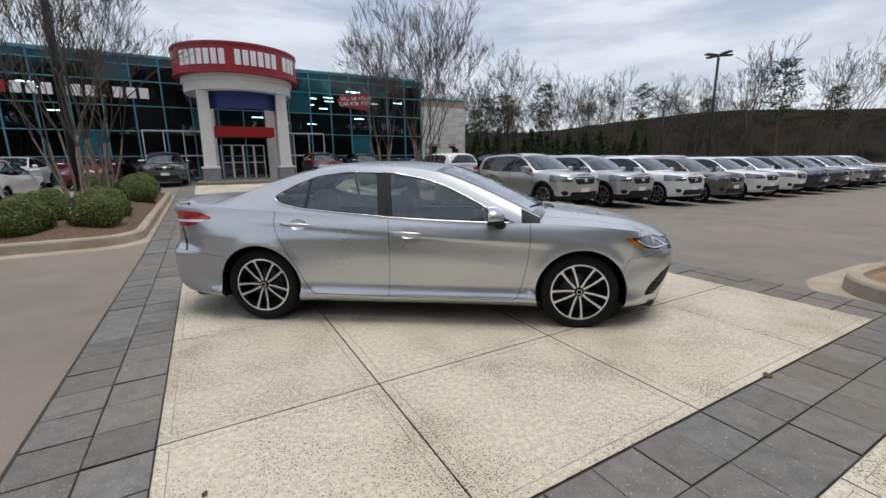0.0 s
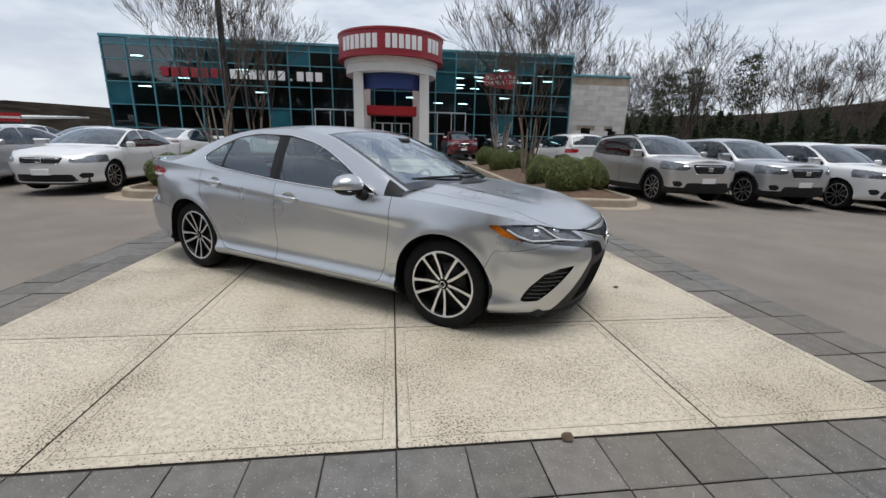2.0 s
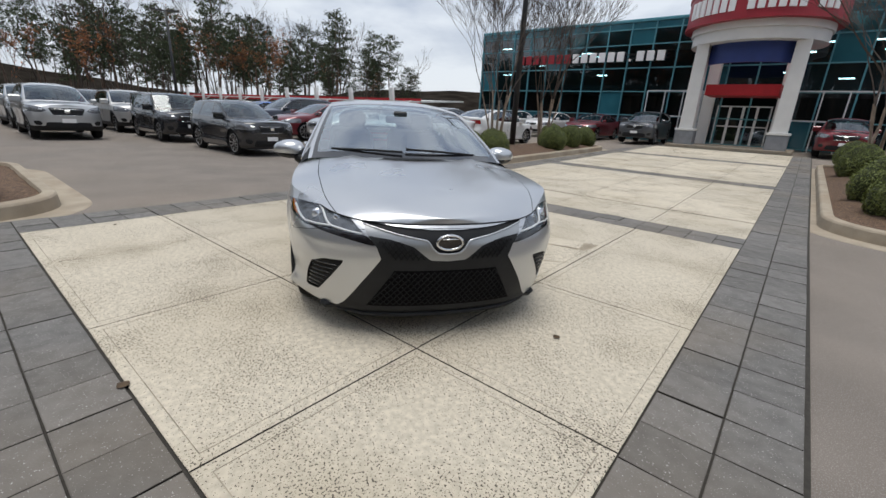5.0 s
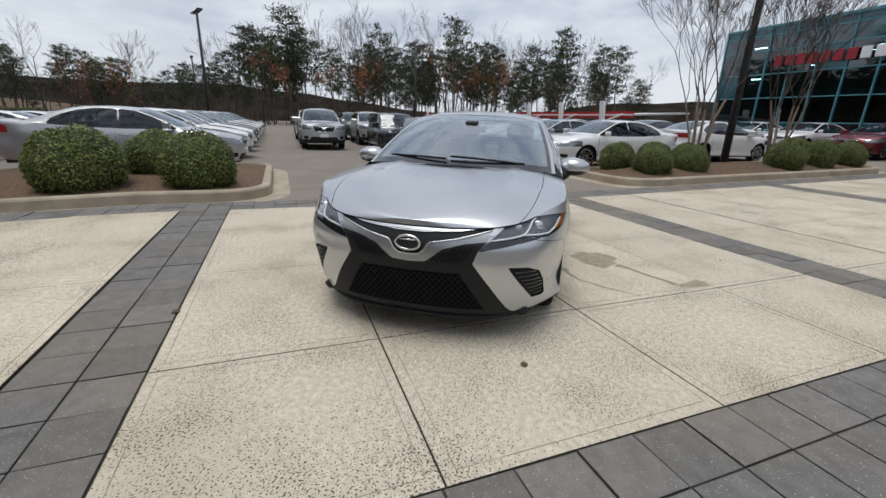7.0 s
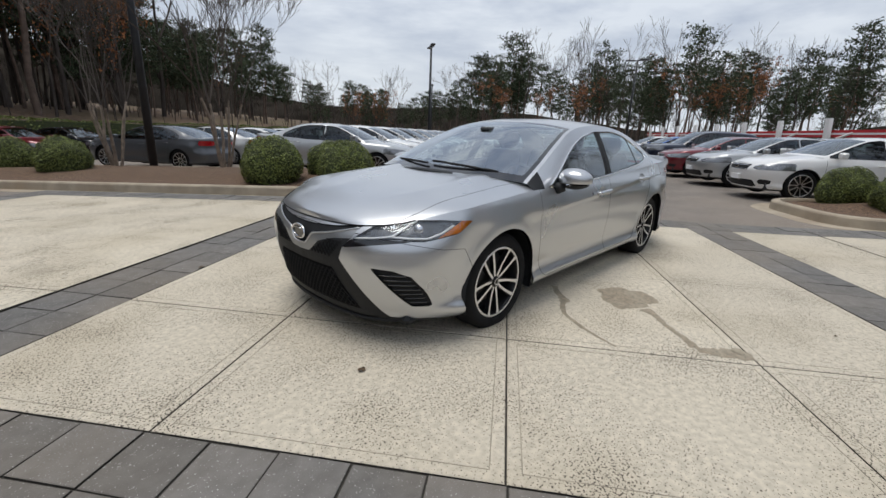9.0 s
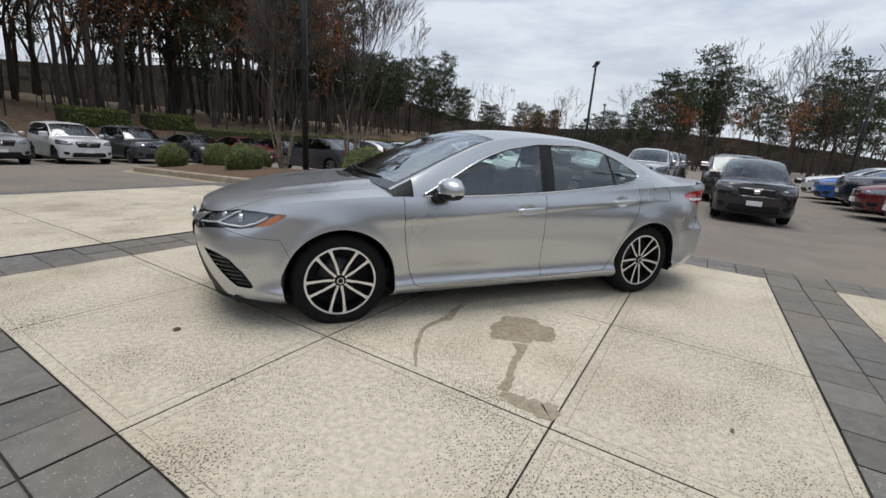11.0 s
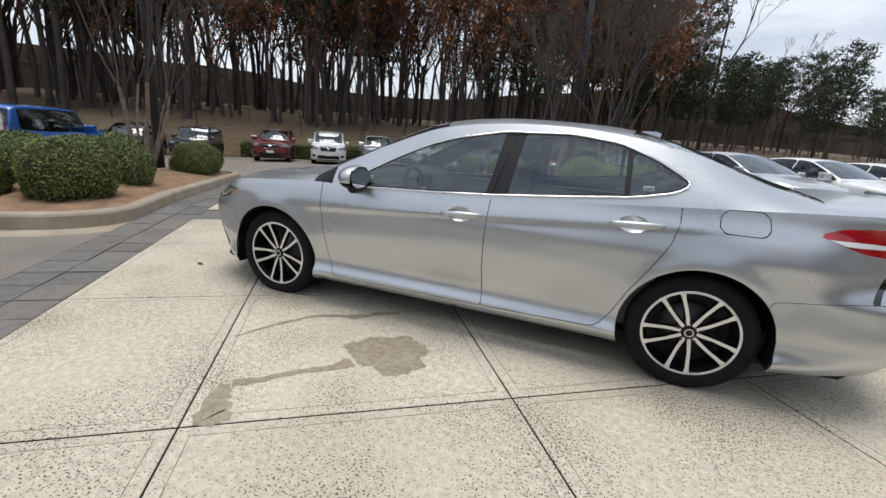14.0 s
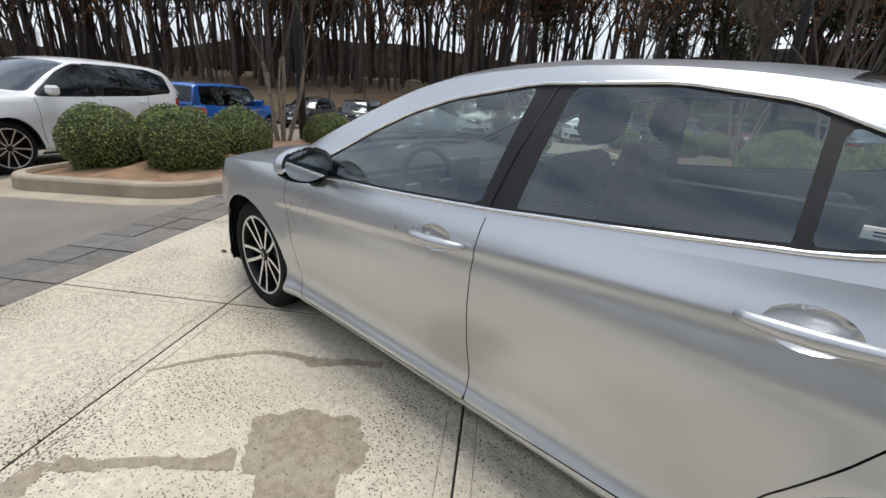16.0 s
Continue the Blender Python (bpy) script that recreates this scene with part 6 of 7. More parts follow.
    B = [bm.verts.new((x, -.022 if z < .01 else -.006, 1.392 - .33 * max(0, -1.0 - x) + z)) for x, z in fin]
    bm.faces.new(A), bm.faces.new(B[::-1])
    for i in range(len(fin)):
        j = (i + 1) % len(fin)
        bm.faces.new((A[i], B[i], B[j], A[j]))
    bmesh.ops.recalc_face_normals(bm, faces=bm.faces[:])
    part("aerial_fin", bm, SILVER, HERO, "body-coloured shark-fin aerial")
    st = part("window_sticker", box(-.028, .028, -.001, .001, -.014, .014), LETTERWHITE, HERO, "small white window sticker")
    st.matrix_basis = pose(-1.085, on_side(SD_, -1.085, 1.085) - .006, 1.085, -24, 0, 0)
    for k2, z in enumerate((-.006, .002)):
        part("sticker_line", box(-.02, .012, -.0006, .0006, z, z + .003), BLUEAWN, st).location = (0, .0016, 0)


hero_details()


def stain(pts, widths, name="damp_stain"):
    """A damp trail on the concrete, a thin ragged film."""
    rng = random.Random(len(pts) + int(pts[0][0] * 100))
    V, F = [], []
    P = np.array(pts, float)
    s = np.r_[0, np.cumsum(np.hypot(*np.diff(P, axis=0).T))]
    n = max(8, int(s[-1] / .025))
    t = np.linspace(0, s[-1], n)
    X, Y, Wd = np.interp(t, s, P[:, 0]), np.interp(t, s, P[:, 1]), np.interp(t, s, widths)
    dx, dy = np.gradient(X), np.gradient(Y)
    for i in range(n):
        l = math.hypot(dx[i], dy[i])
        ox, oy = -dy[i] / l, dx[i] / l
        a, b = Wd[i] * rng.uniform(.6, 1.3), Wd[i] * rng.uniform(.6, 1.3)
        V += [(X[i] + ox * a, Y[i] + oy * a, .0018), (X[i] - ox * b, Y[i] - oy * b, .0018)]
    F = [(2 * i, 2 * i + 1, 2 * i + 3, 2 * i + 2) for i in range(n - 1)]
    return tagged(mesh_ob(name, V, F, DAMP), "dark damp stain on the pale concrete", "stain")


DAMP = mat("damp_concrete", (0.345, 0.285, 0.205), 0.65, var=0.35, scale=25, bump=0.6, bump_scale=90, speck=(0.14, 0.12, 0.09), speck_scale=75, speck_cut=0.62, big=(6, (0.36, 0.32, 0.24), 0.6))


def stain_blob(cx, cy, r):
    rng = random.Random(9)
    n = 220
    V = [(cx, cy, .0018)]
    for i in range(n):
        a = 2 * math.pi * i / n
        q = r * (1 + .10 * math.sin(3 * a + 1) + .07 * math.sin(7 * a) + rng.uniform(-.02, .02) + .03 * math.sin(11 * a) + .022 * math.sin(23 * a + 2))
        V.append((cx + q * math.cos(a) * 1.08, cy + q * math.sin(a) * .95, .0018))
    F = [(0, 1 + i, 1 + (i + 1) % n) for i in range(n)]
    return tagged(mesh_ob("damp_stain", V, F, DAMP), "round dark damp patch on the pale concrete", "stain")


stain_blob(.185, 1.31, .225)
stain([(.32, 1.50), (.40, 1.62), (.49, 1.69), (.63, 1.86), (.73, 1.95)], [.05, .025, .022, .028, .03])
stain([(.75, 1.97), (.69, 2.08), (.60, 2.18), (.53, 2.14)], [.035, .06, .065, .04])
stain([(.39, .76), (.54, .88), (.64, .99), (.73, 1.02), (.88, 1.11), (.99, 1.30), (1.05, 1.43), (1.10, 1.59)], [.03, .026, .04, .02, .018, .015, .012, .008])

# ---- plants ----


def limb(rng, p, d, length, r, level, maxlev, V, F, VT, FT, up=.25, wob=.12, split=(2, 3), spread=.5, taper=.62, twig=.0048):
    """One limb with its forks; thick limbs go to V, F and twigs to VT, FT."""
    n = 4 if level < 2 else (3 if level < 3 else 2)
    pts, rad = [p.copy()], [r]
    q, dd = p.copy(), d.copy()
    for i in range(n):
        dd = (dd + Vector((rng.gauss(0, wob), rng.gauss(0, wob), rng.gauss(0, wob) + up * .12))).normalized()
        q = q + dd * (length / n)
        pts.append(q.copy())
        rad.append(r + (r * taper - r) * (i + 1) / n)
    if level == 0 or (level == 1 and twig > .01):
        tube_data(pts, rad, 6 if level == 0 else 5, V, F, cap=False)
    else:
        step = 2 if level >= 3 and twig > .0055 else 1
        tube_data(pts[::step], [max(q, twig) for q in rad[::step]], 3, VT, FT, cap=False)
    if level >= maxlev:
        return
    for k in range(rng.randint(split[0], split[1] + (level >= 3 and twig < .0055))):
        s = Vector((rng.gauss(0, 1), rng.gauss(0, 1), rng.gauss(0, .5)))
        s = (s - dd * s.dot(dd)).normalized()
        nd = (dd + s * rng.uniform(.35, 1.0) * spread + Vector((0, 0, up))).normalized()
        base = pts[-1] if k < 2 else pts[rng.randint(max(1, n - 2), n)]
        limb(rng, base.copy(), nd, length * rng.uniform(.55, .85), r * taper * rng.uniform(.6, .85), level + 1, maxlev, V, F, VT, FT, up, wob, split, spread, taper, twig)


def crape_myrtle(seed, h=5.2, trunks=6):
    rng = random.Random(seed)
    stems, VT, FT = [], [], []
    for k in range(trunks):
        V, F = [], []
        stems.append((V, F))
        a = 2 * math.pi * (k + rng.random() * .6) / trunks
        d = Vector((math.cos(a) * .22, math.sin(a) * .22, 1)).normalized()
        limb(rng, Vector((math.cos(a) * .12, math.sin(a) * .12, -.1)), d, h * rng.uniform(.36, .46), rng.uniform(.035, .055), 0, 6, V, F, VT, FT, up=.22, wob=.08, split=(2, 3), spread=.55, taper=.68)
    return stems, VT, FT


CM = []
for sd in (11, 12):
    stems, VT, FT = crape_myrtle(sd)
    t = thing("crape_myrtle", "bare multi-stemmed crape myrtle with pale bark", "tree", at_uv(0, 0, -50), group="crape myrtles")
    for V, F in stems:
        mesh_ob("stem", V, F, BARK, t, "smooth pale stem", smooth=True)
    mesh_ob("crown", VT, FT, TWIG, t, "bare twigs")
    CM.append(t)
SPOTS = [(-4.6, 9.0), (-4.6, 12.3), (4.9, 9.8), (4.9, 13.4), (-6.6, -7.9), (-6.6, -11.4), (5.3, -7.3)]
for i, (u, v) in enumerate(SPOTS):
    m = at_uv(u, v, gz(u, v) + .2, 67 * i)
    if i < 2:
        CM[i].matrix_basis = m
        CM[i].scale = (.86, .86, .84)
    else:
        copy_thing(CM[i % 2], m)


def bush(seed, r=.5, n=6400):
    """A clipped round shrub: thousands of small leaves over an added shade-dark core."""
    rng = np.random.RandomState(seed)
    d = rng.normal(size=(n, 3))
    d /= np.linalg.norm(d, axis=1)[:, None]
    d = d[d[:, 2] > -.68]
    n = len(d)
    lump = 1 + .05 * np.sin(d[:, 0] * 5 + seed) + .05 * np.sin(d[:, 1] * 6 + d[:, 2] * 4 + seed * 2)
    sq = np.array([1.04, 1.04, .98]) * r
    c = d * lump[:, None] * sq * (1 + rng.normal(0, .018, (n, 1)))
    c[:, 2] += .60 * r
    # each leaf a small bent pair of triangles
    t = np.cross(d, rng.normal(size=(n, 3)))
    t /= np.linalg.norm(t, axis=1)[:, None]
    t = t + d * rng.uniform(.2, 1.0, (n, 1))
    t /= np.linalg.norm(t, axis=1)[:, None]
    b = np.cross(t, d + .4 * rng.normal(size=(n, 3)))
    b /= np.linalg.norm(b, axis=1)[:, None]
    L0, w = rng.uniform(.020, .034, (n, 1)), rng.uniform(.008, .013, (n, 1))
    P = np.stack([c - t * L0 * .5, c + b * w, c + t * L0, c - b * w], 1).reshape(-1, 3)
    T = np.arange(n)[:, None] * 4 + np.array([[0, 1, 2, 3]])
    e = thing("boxwood_shrub", "clipped round green boxwood shrub in mulch", "shrub", at_uv(0, 0, -50), group="clipped shrubs")
    ob = mesh_ob("leaves", P, T, LEAF, e)
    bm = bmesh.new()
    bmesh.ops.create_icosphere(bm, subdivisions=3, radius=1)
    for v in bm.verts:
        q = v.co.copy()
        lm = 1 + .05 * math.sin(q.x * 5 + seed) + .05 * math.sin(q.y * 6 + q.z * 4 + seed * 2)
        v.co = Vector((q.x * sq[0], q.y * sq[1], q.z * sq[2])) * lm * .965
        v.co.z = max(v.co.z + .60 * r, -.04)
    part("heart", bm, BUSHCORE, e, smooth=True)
    return e


BUSH = [bush(1), bush(2), bush(3)]
BSPOTS = [(-5.0, 6.55, .88), (-4.0, 6.8, .88), (-4.9, 7.75, .9), (-4.0, 8.0, .9), (-3.8, 11.6, 1), (-3.9, 13.2, 1), (-5.0, 13.9, 1), (-3.9, 14.7, .9),
          (-3.95, -3.3, 1.08), (-3.95, -4.95, 1.15), (-5.0, -4.1, 1), (-5.1, -5.6, 1), (-6.3, -4.4, 1), (-4.8, -11.1, 1.1), (-5.3, -13.3, 1.1), (-6.6, -13.0, 1), (-4.2, -14.4, 1),
          (4.65, -3.35, 1.0), (5.75, -3.2, 1.0), (4.65, -4.65, 1.0), (5.8, -4.5, 1.0), (4.4, -7.6, .9), (4.5, -8.5, .9), (5.5, -6.0, .95),
          (4.75, 5.9, 1), (5.6, 6.6, 1), (4.6, 7.3, 1), (5.5, 8.1, 1), (4.55, 11.7, 1), (5.4, 12.4, 1), (4.6, 14.6, 1)]
for i, (u, v, s) in enumerate(BSPOTS):
    m = at_uv(u, v, gz(u, v) + .16, 40 * i)
    ob = BUSH[i] if i < 3 else copy_thing(BUSH[i % 3], m)
    ob.matrix_basis = m
    ob.scale = (s, s, s)

# ---- woods: a few trees, repeated as one mass far off ----


def arr(V, F):
    n = [len(f) for f in F]
    return np.array([tuple(v) for v in V]), np.array([f if len(f) == 4 else (*f, f[-1]) for f in F])


def bare_tree(seed, h=15, lev=5, split=(2, 3)):
    rng = random.Random(seed)
    V, F, VT, FT = [], [], [], []
    limb(rng, Vector((0, 0, -.3)), Vector((0, 0, 1)), h * .42, h * .014, 0, lev, V, F, VT, FT, up=.22, wob=.06, split=split, spread=.75, taper=.7, twig=.020 if h > 8 else .006)
    n = len(V)
    V += VT
    F += [tuple(i + n for i in f) for f in FT]
    return arr(V, F)


def pine_tree(seed, h=17, low=.46):
    """Bare tall trunk, then needle clumps on short limbs in the upper half."""
    rng = np.random.RandomState(seed)
    V, F = [], []
    pts = [Vector((.15 * math.sin(k * 1.3 + seed), .15 * math.cos(k * 1.7 + seed), h * k / 7 - .3)) for k in range(8)]
    tube_data(pts, [.19 * (1 - k / 9) for k in range(8)], 6, V, F, cap=False)
    nb = 30
    Q = []
    for i in range(nb):
        f = low + (1 - low) * (i + .5) / nb
        a = i * 2.4 + rng.rand()
        ln = (2.6 * math.sin(math.pi * (f - low + .06) / (1.12 - low))**.7 + .4) * rng.uniform(.6, 1.15)
        p = Vector((0, 0, h * f))
        q = p + Vector((math.cos(a) * ln, math.sin(a) * ln, rng.uniform(.0, .7)))
        tube_data([p, (p + q) / 2 + Vector((0, 0, -.1)), q], [.045, .03, .012], 3, V, F, cap=False)
        for k in range(3):
            Q.append(np.array(q) * (1 - .27 * k) + np.array(p) * .27 * k)
    trunk = arr(V, F)
    Q = np.array(Q)
    m = 21
    c = np.repeat(Q, m, 0) + rng.normal(0, .44, (len(Q) * m, 3)) * np.array([1, 1, .55])
    n = len(c)
    t = rng.normal(size=(n, 3)) + np.array([0, 0, .4])
    t /= np.linalg.norm(t, axis=1)[:, None]
    b = np.cross(t, rng.normal(size=(n, 3)))
    b /= np.linalg.norm(b, axis=1)[:, None]
    L0, w = rng.uniform(.18, .38, (n, 1)), rng.uniform(.05, .10, (n, 1))
    P = np.stack([c - t * L0 * .6 + b * w * 1.3, c + t * L0, c - t * L0 * .6 - b * w * 1.3], 1).reshape(-1, 3)
    return trunk, (P, np.arange(n)[:, None] * 3 + np.array([[0, 1, 2, 2]]))


def young_pine(seed, h=4.2):
    """A low, full evergreen, needled to the ground."""
    rng = np.random.RandomState(seed)
    n = 1500
    f = rng.rand(n)**1.3
    a = rng.rand(n) * 6.28
    r = (1 - f) * 1.35 * rng.uniform(.55, 1.1, n) * (1 + .25 * np.sin(a * 5 + f * 17)) + .05
    c = np.stack([r * np.cos(a), r * np.sin(a), f * h + .1], 1)
    t = np.stack([np.cos(a), np.sin(a), .5 + 0 * a], 1) + rng.normal(0, .5, (n, 3))
    t /= np.linalg.norm(t, axis=1)[:, None]
    b = np.cross(t, rng.normal(size=(n, 3)))
    b /= np.linalg.norm(b, axis=1)[:, None]
    L0, w = rng.uniform(.14, .30, (n, 1)), rng.uniform(.05, .09, (n, 1))
    P = np.stack([c - t * L0 * .6 + b * w, c + t * L0, c - t * L0 * .6 - b * w], 1).reshape(-1, 3)
    return P, np.arange(n)[:, None] * 3 + np.array([[0, 1, 2, 2]])


YOUNG = young_pine(51)


def leaf_cloud(seed, tree, n=650):
    """Dry leaves hung on the outer part of a bare tree."""
    rng = np.random.RandomState(seed)
    V = tree[0]
    hi = V[V[:, 2] > V[:, 2].max() * .35]
    c = hi[rng.randint(0, len(hi), n)] + rng.normal(0, .22, (n, 3))
    t = rng.normal(size=(n, 3))
    t /= np.linalg.norm(t, axis=1)[:, None]
    b = np.cross(t, rng.normal(size=(n, 3)))
    b /= np.linalg.norm(b, axis=1)[:, None]
    s = rng.uniform(.12, .26, (n, 1))
    P = np.stack([c - t * s, c + b * s, c + t * s - b * s * .3], 1).reshape(-1, 3)
    return P, np.arange(n)[:, None] * 3 + np.array([[0, 1, 2, 2]])


def mass(name, label, material, items):
    """One object from many placed copies: items (mesh, x, y, z, scale, turn)."""
    VV, FF, n = [], [], 0
    for (V, F), x, y, z, s, a in items:
        c, sn = math.cos(a), math.sin(a)
        R = np.array([[c, sn, 0], [-sn, c, 0], [0, 0, 1]])
        VV.append(V @ R * s + np.array([x, y, z]))
        FF.append(F + n)
        n += len(V)
    V, F = np.concatenate(VV), np.concatenate(FF)
    me = bpy.data.meshes.new(name)
    me.vertices.add(len(V))
    me.vertices.foreach_set("co", V.astype(np.float32).ravel())
    tri = F[:, 2] == F[:, 3]
    loops = np.concatenate([F[~tri].ravel(), F[tri][:, :3].ravel()])
    cnt = np.concatenate([np.full((~tri).sum(), 4), np.full(tri.sum(), 3)])
    me.loops.add(len(loops))
    me.loops.foreach_set("vertex_index", loops.astype(np.int32))
    me.polygons.add(len(cnt))
    me.polygons.foreach_set("loop_start", np.r_[0, np.cumsum(cnt)[:-1]].astype(np.int32))
    me.update(calc_edges=True)
    me.materials.append(material)
    return tagged(new(name, me), label, "woods", kind="stuff")


def bank_z(u, v):
    pr = [(25.4, -.85), (26, -.5), (28, .3), (31, 1.0), (36, 1.7), (45, 2.4), (62, 3.4), (140, 5.5)]
    return float(np.interp(-v, [a for a, _ in pr], [b for _, b in pr])) if v < -25.4 else gz(u, v)


BARE = [bare_tree(s, 15, 5, (2, 3)) for s in (21, 22, 23)]
FINE = [bare_tree(s, 15, 6, (2, 3)) for s in (24, 25, 26)]
PINE = [pine_tree(s) for s in (31, 32, 33)]
FULL = [pine_tree(s, 15, .32) for s in (34, 35, 36)]
RNG = random.Random(77)
bare_i, trunk_i, needle_i, russet_i, under_i = [], [], [], [], []
SMALL = [bare_tree(s, 4, 4) for s in (41, 42)]


def plant(kind, u, v, s):
    z = bank_z(u, v)
    p = uv(u, v)
    # the wood dips to a low, far edge toward the south-west
    w = math.degrees(math.atan2(p.y, p.x)) % 360
    s *= 1 - .36 * float(sstep(219, 225, w)) * float(1 - sstep(242, 250, w))
    z += .7 * min(10.0, max(0.0, p.length - 108))
    a = RNG.random() * 6.28
    i = RNG.randrange(3)
    if kind == "young":
        needle_i.append((YOUNG, p.x, p.y, z, s, a))
    elif kind in ("pine", "full"):
        tree = (FULL if kind == "full" else PINE)[i]
        trunk_i.append((tree[0], p.x, p.y, z, s, a))
        needle_i.append((tree[1], p.x, p.y, z, s, a))
    else:
        bare_i.append(((FINE if kind == "fine" else BARE)[i], p.x, p.y, z, s, a))
        if kind == "russet":
            russet_i.append((leaf_cloud(RNG.randrange(999), BARE[i]), p.x, p.y, z, s, a))


# the wood on the bank to the south and south-east: tall pines, bare oaks, some with dry leaves
for k in range(150):
    u, v = RNG.uniform(-40, 62), RNG.uniform(-33, -62)
    plant(RNG.choice(("pine", "pine", "pine", "bare", "russet") if u > -6 else ("bare", "bare", "russet", "pine")), u, v, RNG.uniform(.9, 1.3))
for k in range(80):
    plant(RNG.choice(("pine", "bare", "bare")), RNG.uniform(-30, 85), RNG.uniform(-62, -105), RNG.uniform(.9, 1.3))
for k in range(60):
    plant(RNG.choice(("pine", "bare", "russet")), RNG.uniform(8, 75), RNG.uniform(-30, -60), RNG.uniform(.8, 1.2))
for k in range(110):
    plant("russet", RNG.uniform(-35, 55), RNG.uniform(-32, -44), RNG.uniform(.5, 1.0))
# far trees to the west and north-west, a closed edge of pines and oaks
for k in range(135):
    u, v = RNG.uniform(-95, -60), RNG.uniform(-48, 66)
    plant(RNG.choice(("pine", "pine", "full", "bare")), u, v, RNG.uniform(.62, .95))
for k in range(45):
    plant(RNG.choice(("full", "russet", "bare")), RNG.uniform(-66, -57), RNG.uniform(-48, 64), RNG.uniform(.40, .62))
for k in range(50):
    plant(RNG.choice(("full", "pine")), RNG.uniform(-62, -14), RNG.uniform(-52, -34), RNG.uniform(.5, .8))
for k in range(36):
    plant(RNG.choice(("full", "bare")), RNG.uniform(18, 95), RNG.uniform(46, 66), RNG.uniform(.30, .52))
# young evergreens along the foot of the far trees
for k in range(34):
    plant("young", RNG.uniform(18, 62), RNG.uniform(34, 44), RNG.uniform(.7, 1.2))
# north and north-east: bare trees in front of a low hill
for k in range(95):
    u, v = RNG.uniform(16, 100), RNG.uniform(42, 80)
    plant("pine" if k % 12 == 0 else "fine", u, v, RNG.uniform(.5, .85))
for k in range(40):
    u, v = RNG.uniform(55, 100), RNG.uniform(-40, 45)
    plant(RNG.choice(("fine", "fine", "pine")), u, v, RNG.uniform(.6, .9))
for k in range(60):  # on the near slope of the hill
    w = radians(RNG.uniform(12, 100))
    r = RNG.uniform(106, 124)
    plant("bare", *uv_of(r * math.cos(w), r * math.sin(w)), RNG.uniform(.4, .7))
for k in range(300):
    u, v = RNG.uniform(-50, 60), RNG.uniform(-28, -50)
    p = uv(u, v)
    under_i.append((SMALL[k % 2], p.x, p.y, bank_z(u, v), RNG.uniform(.5, 1.1), RNG.random() * 6))
for k in range(380):  # thicket under the trees to the west, north and east
    u, v = ((RNG.uniform(-62, -55), RNG.uniform(-45, 60)), (RNG.uniform(16, 95), RNG.uniform(44, 60)), (RNG.uniform(52, 75), RNG.uniform(-30, 48)))[k % 3]
    p = uv(u, v)
    under_i.append((SMALL[k % 2], p.x, p.y, bank_z(u, v), RNG.uniform(.7, 1.5), RNG.random() * 6))
mass("bare_woods", "leafless winter trees with grey-brown branches", WOODTWIG, bare_i)
mass("pine_trunks", "tall dark pine trunks on the wooded bank", PINEBARK, trunk_i)
mass("pine_foliage", "dark green pine needle crowns", NEEDLE, needle_i)
mass("dry_foliage", "rust-brown dry oak leaves", RUSSET, russet_i)
mass("undergrowth", "brown leafless undergrowth on the bank", WOODTWIG, under_i)


def hill():
    """A low far ridge that closes the view all round."""
    rng = random.Random(2)
    V, F = [], []
    n = 90
    for i in range(n):
        a = 2 * math.pi * i / n
        hh = 8 + 2 * math.sin(a * 3 + 1) + 2 * math.sin(a * 7) + rng.uniform(-.6, .6)
        hh += 7.0 * float(sstep(-10, 25, math.degrees(a))) * float(1 - sstep(85, 125, math.degrees(a)))
        hh += 9.0 * float(sstep(235, 262, math.degrees(a))) * float(1 - sstep(335, 352, math.degrees(a)))
        for r, z in ((108, -1), (118, hh * .5), (140, hh * .9), (260, hh)):
            V.append((r * math.cos(a), r * math.sin(a), z))
    for i in range(n):
        for j in range(3):
            a, b = i * 4 + j, ((i + 1) % n) * 4 + j
            F.append((a, b, b + 1, a + 1))
    return tagged(mesh_ob("backdrop_hill", V, F, mat("far_wood", (0.034, 0.029, 0.024), .95, spec=0.0, var=.6, scale=.25, bump=.5, bump_scale=.6), smooth=True), "low wooded ridge in the distance", "hill", kind="structure")


hill()


def hedge(u0, v0, u1, v1, h, w, n):
    """A long clipped hedge of small leaves over an added shade-dark core."""
    rng = np.random.RandomState(int(abs(u0 * 3 + v0)))
    e = thing("hedge", "long dark green clipped hedge", "hedge", None)
    a, b = uv(u0, v0), uv(u1, v1)
    d = (b - a)
    L0 = d.length
    d.normalize()
    nrm = Vector((-d.y, d.x, 0))
    m = Matrix(((d.x, nrm.x, 0, a.x), (d.y, nrm.y, 0, a.y), (0, 0, 1, bank_z(u0, v0)), (0, 0, 0, 1)))
    e.matrix_basis = m
    k = int(n)
    x = rng.rand(k) * L0
    ang = rng.rand(k) * math.pi
    y = np.cos(ang) * w * .52 * (1 + .12 * np.sin(x * 1.3))
    z = np.minimum(np.sin(ang) * h * 1.25, h) * (1 + .06 * np.sin(x * .9) + .04 * np.sin(x * 2.3)) + rng.normal(0, .03, k)
    c = np.stack([x, y, z], 1)
    t = rng.normal(size=(k, 3))
    t /= np.linalg.norm(t, axis=1)[:, None]
    q = np.cross(t, rng.normal(size=(k, 3)))
    q /= np.linalg.norm(q, axis=1)[:, None]
    s = rng.uniform(.04, .09, (k, 1))
    P = np.stack([c - t * s, c + q * s * .6, c + t * s, c - q * s * .6], 1).reshape(-1, 3)
    mesh_ob("leaves", P, np.arange(k)[:, None] * 4 + np.array([[0, 1, 2, 3]]), LEAF, e)
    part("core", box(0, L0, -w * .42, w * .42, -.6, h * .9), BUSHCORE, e)


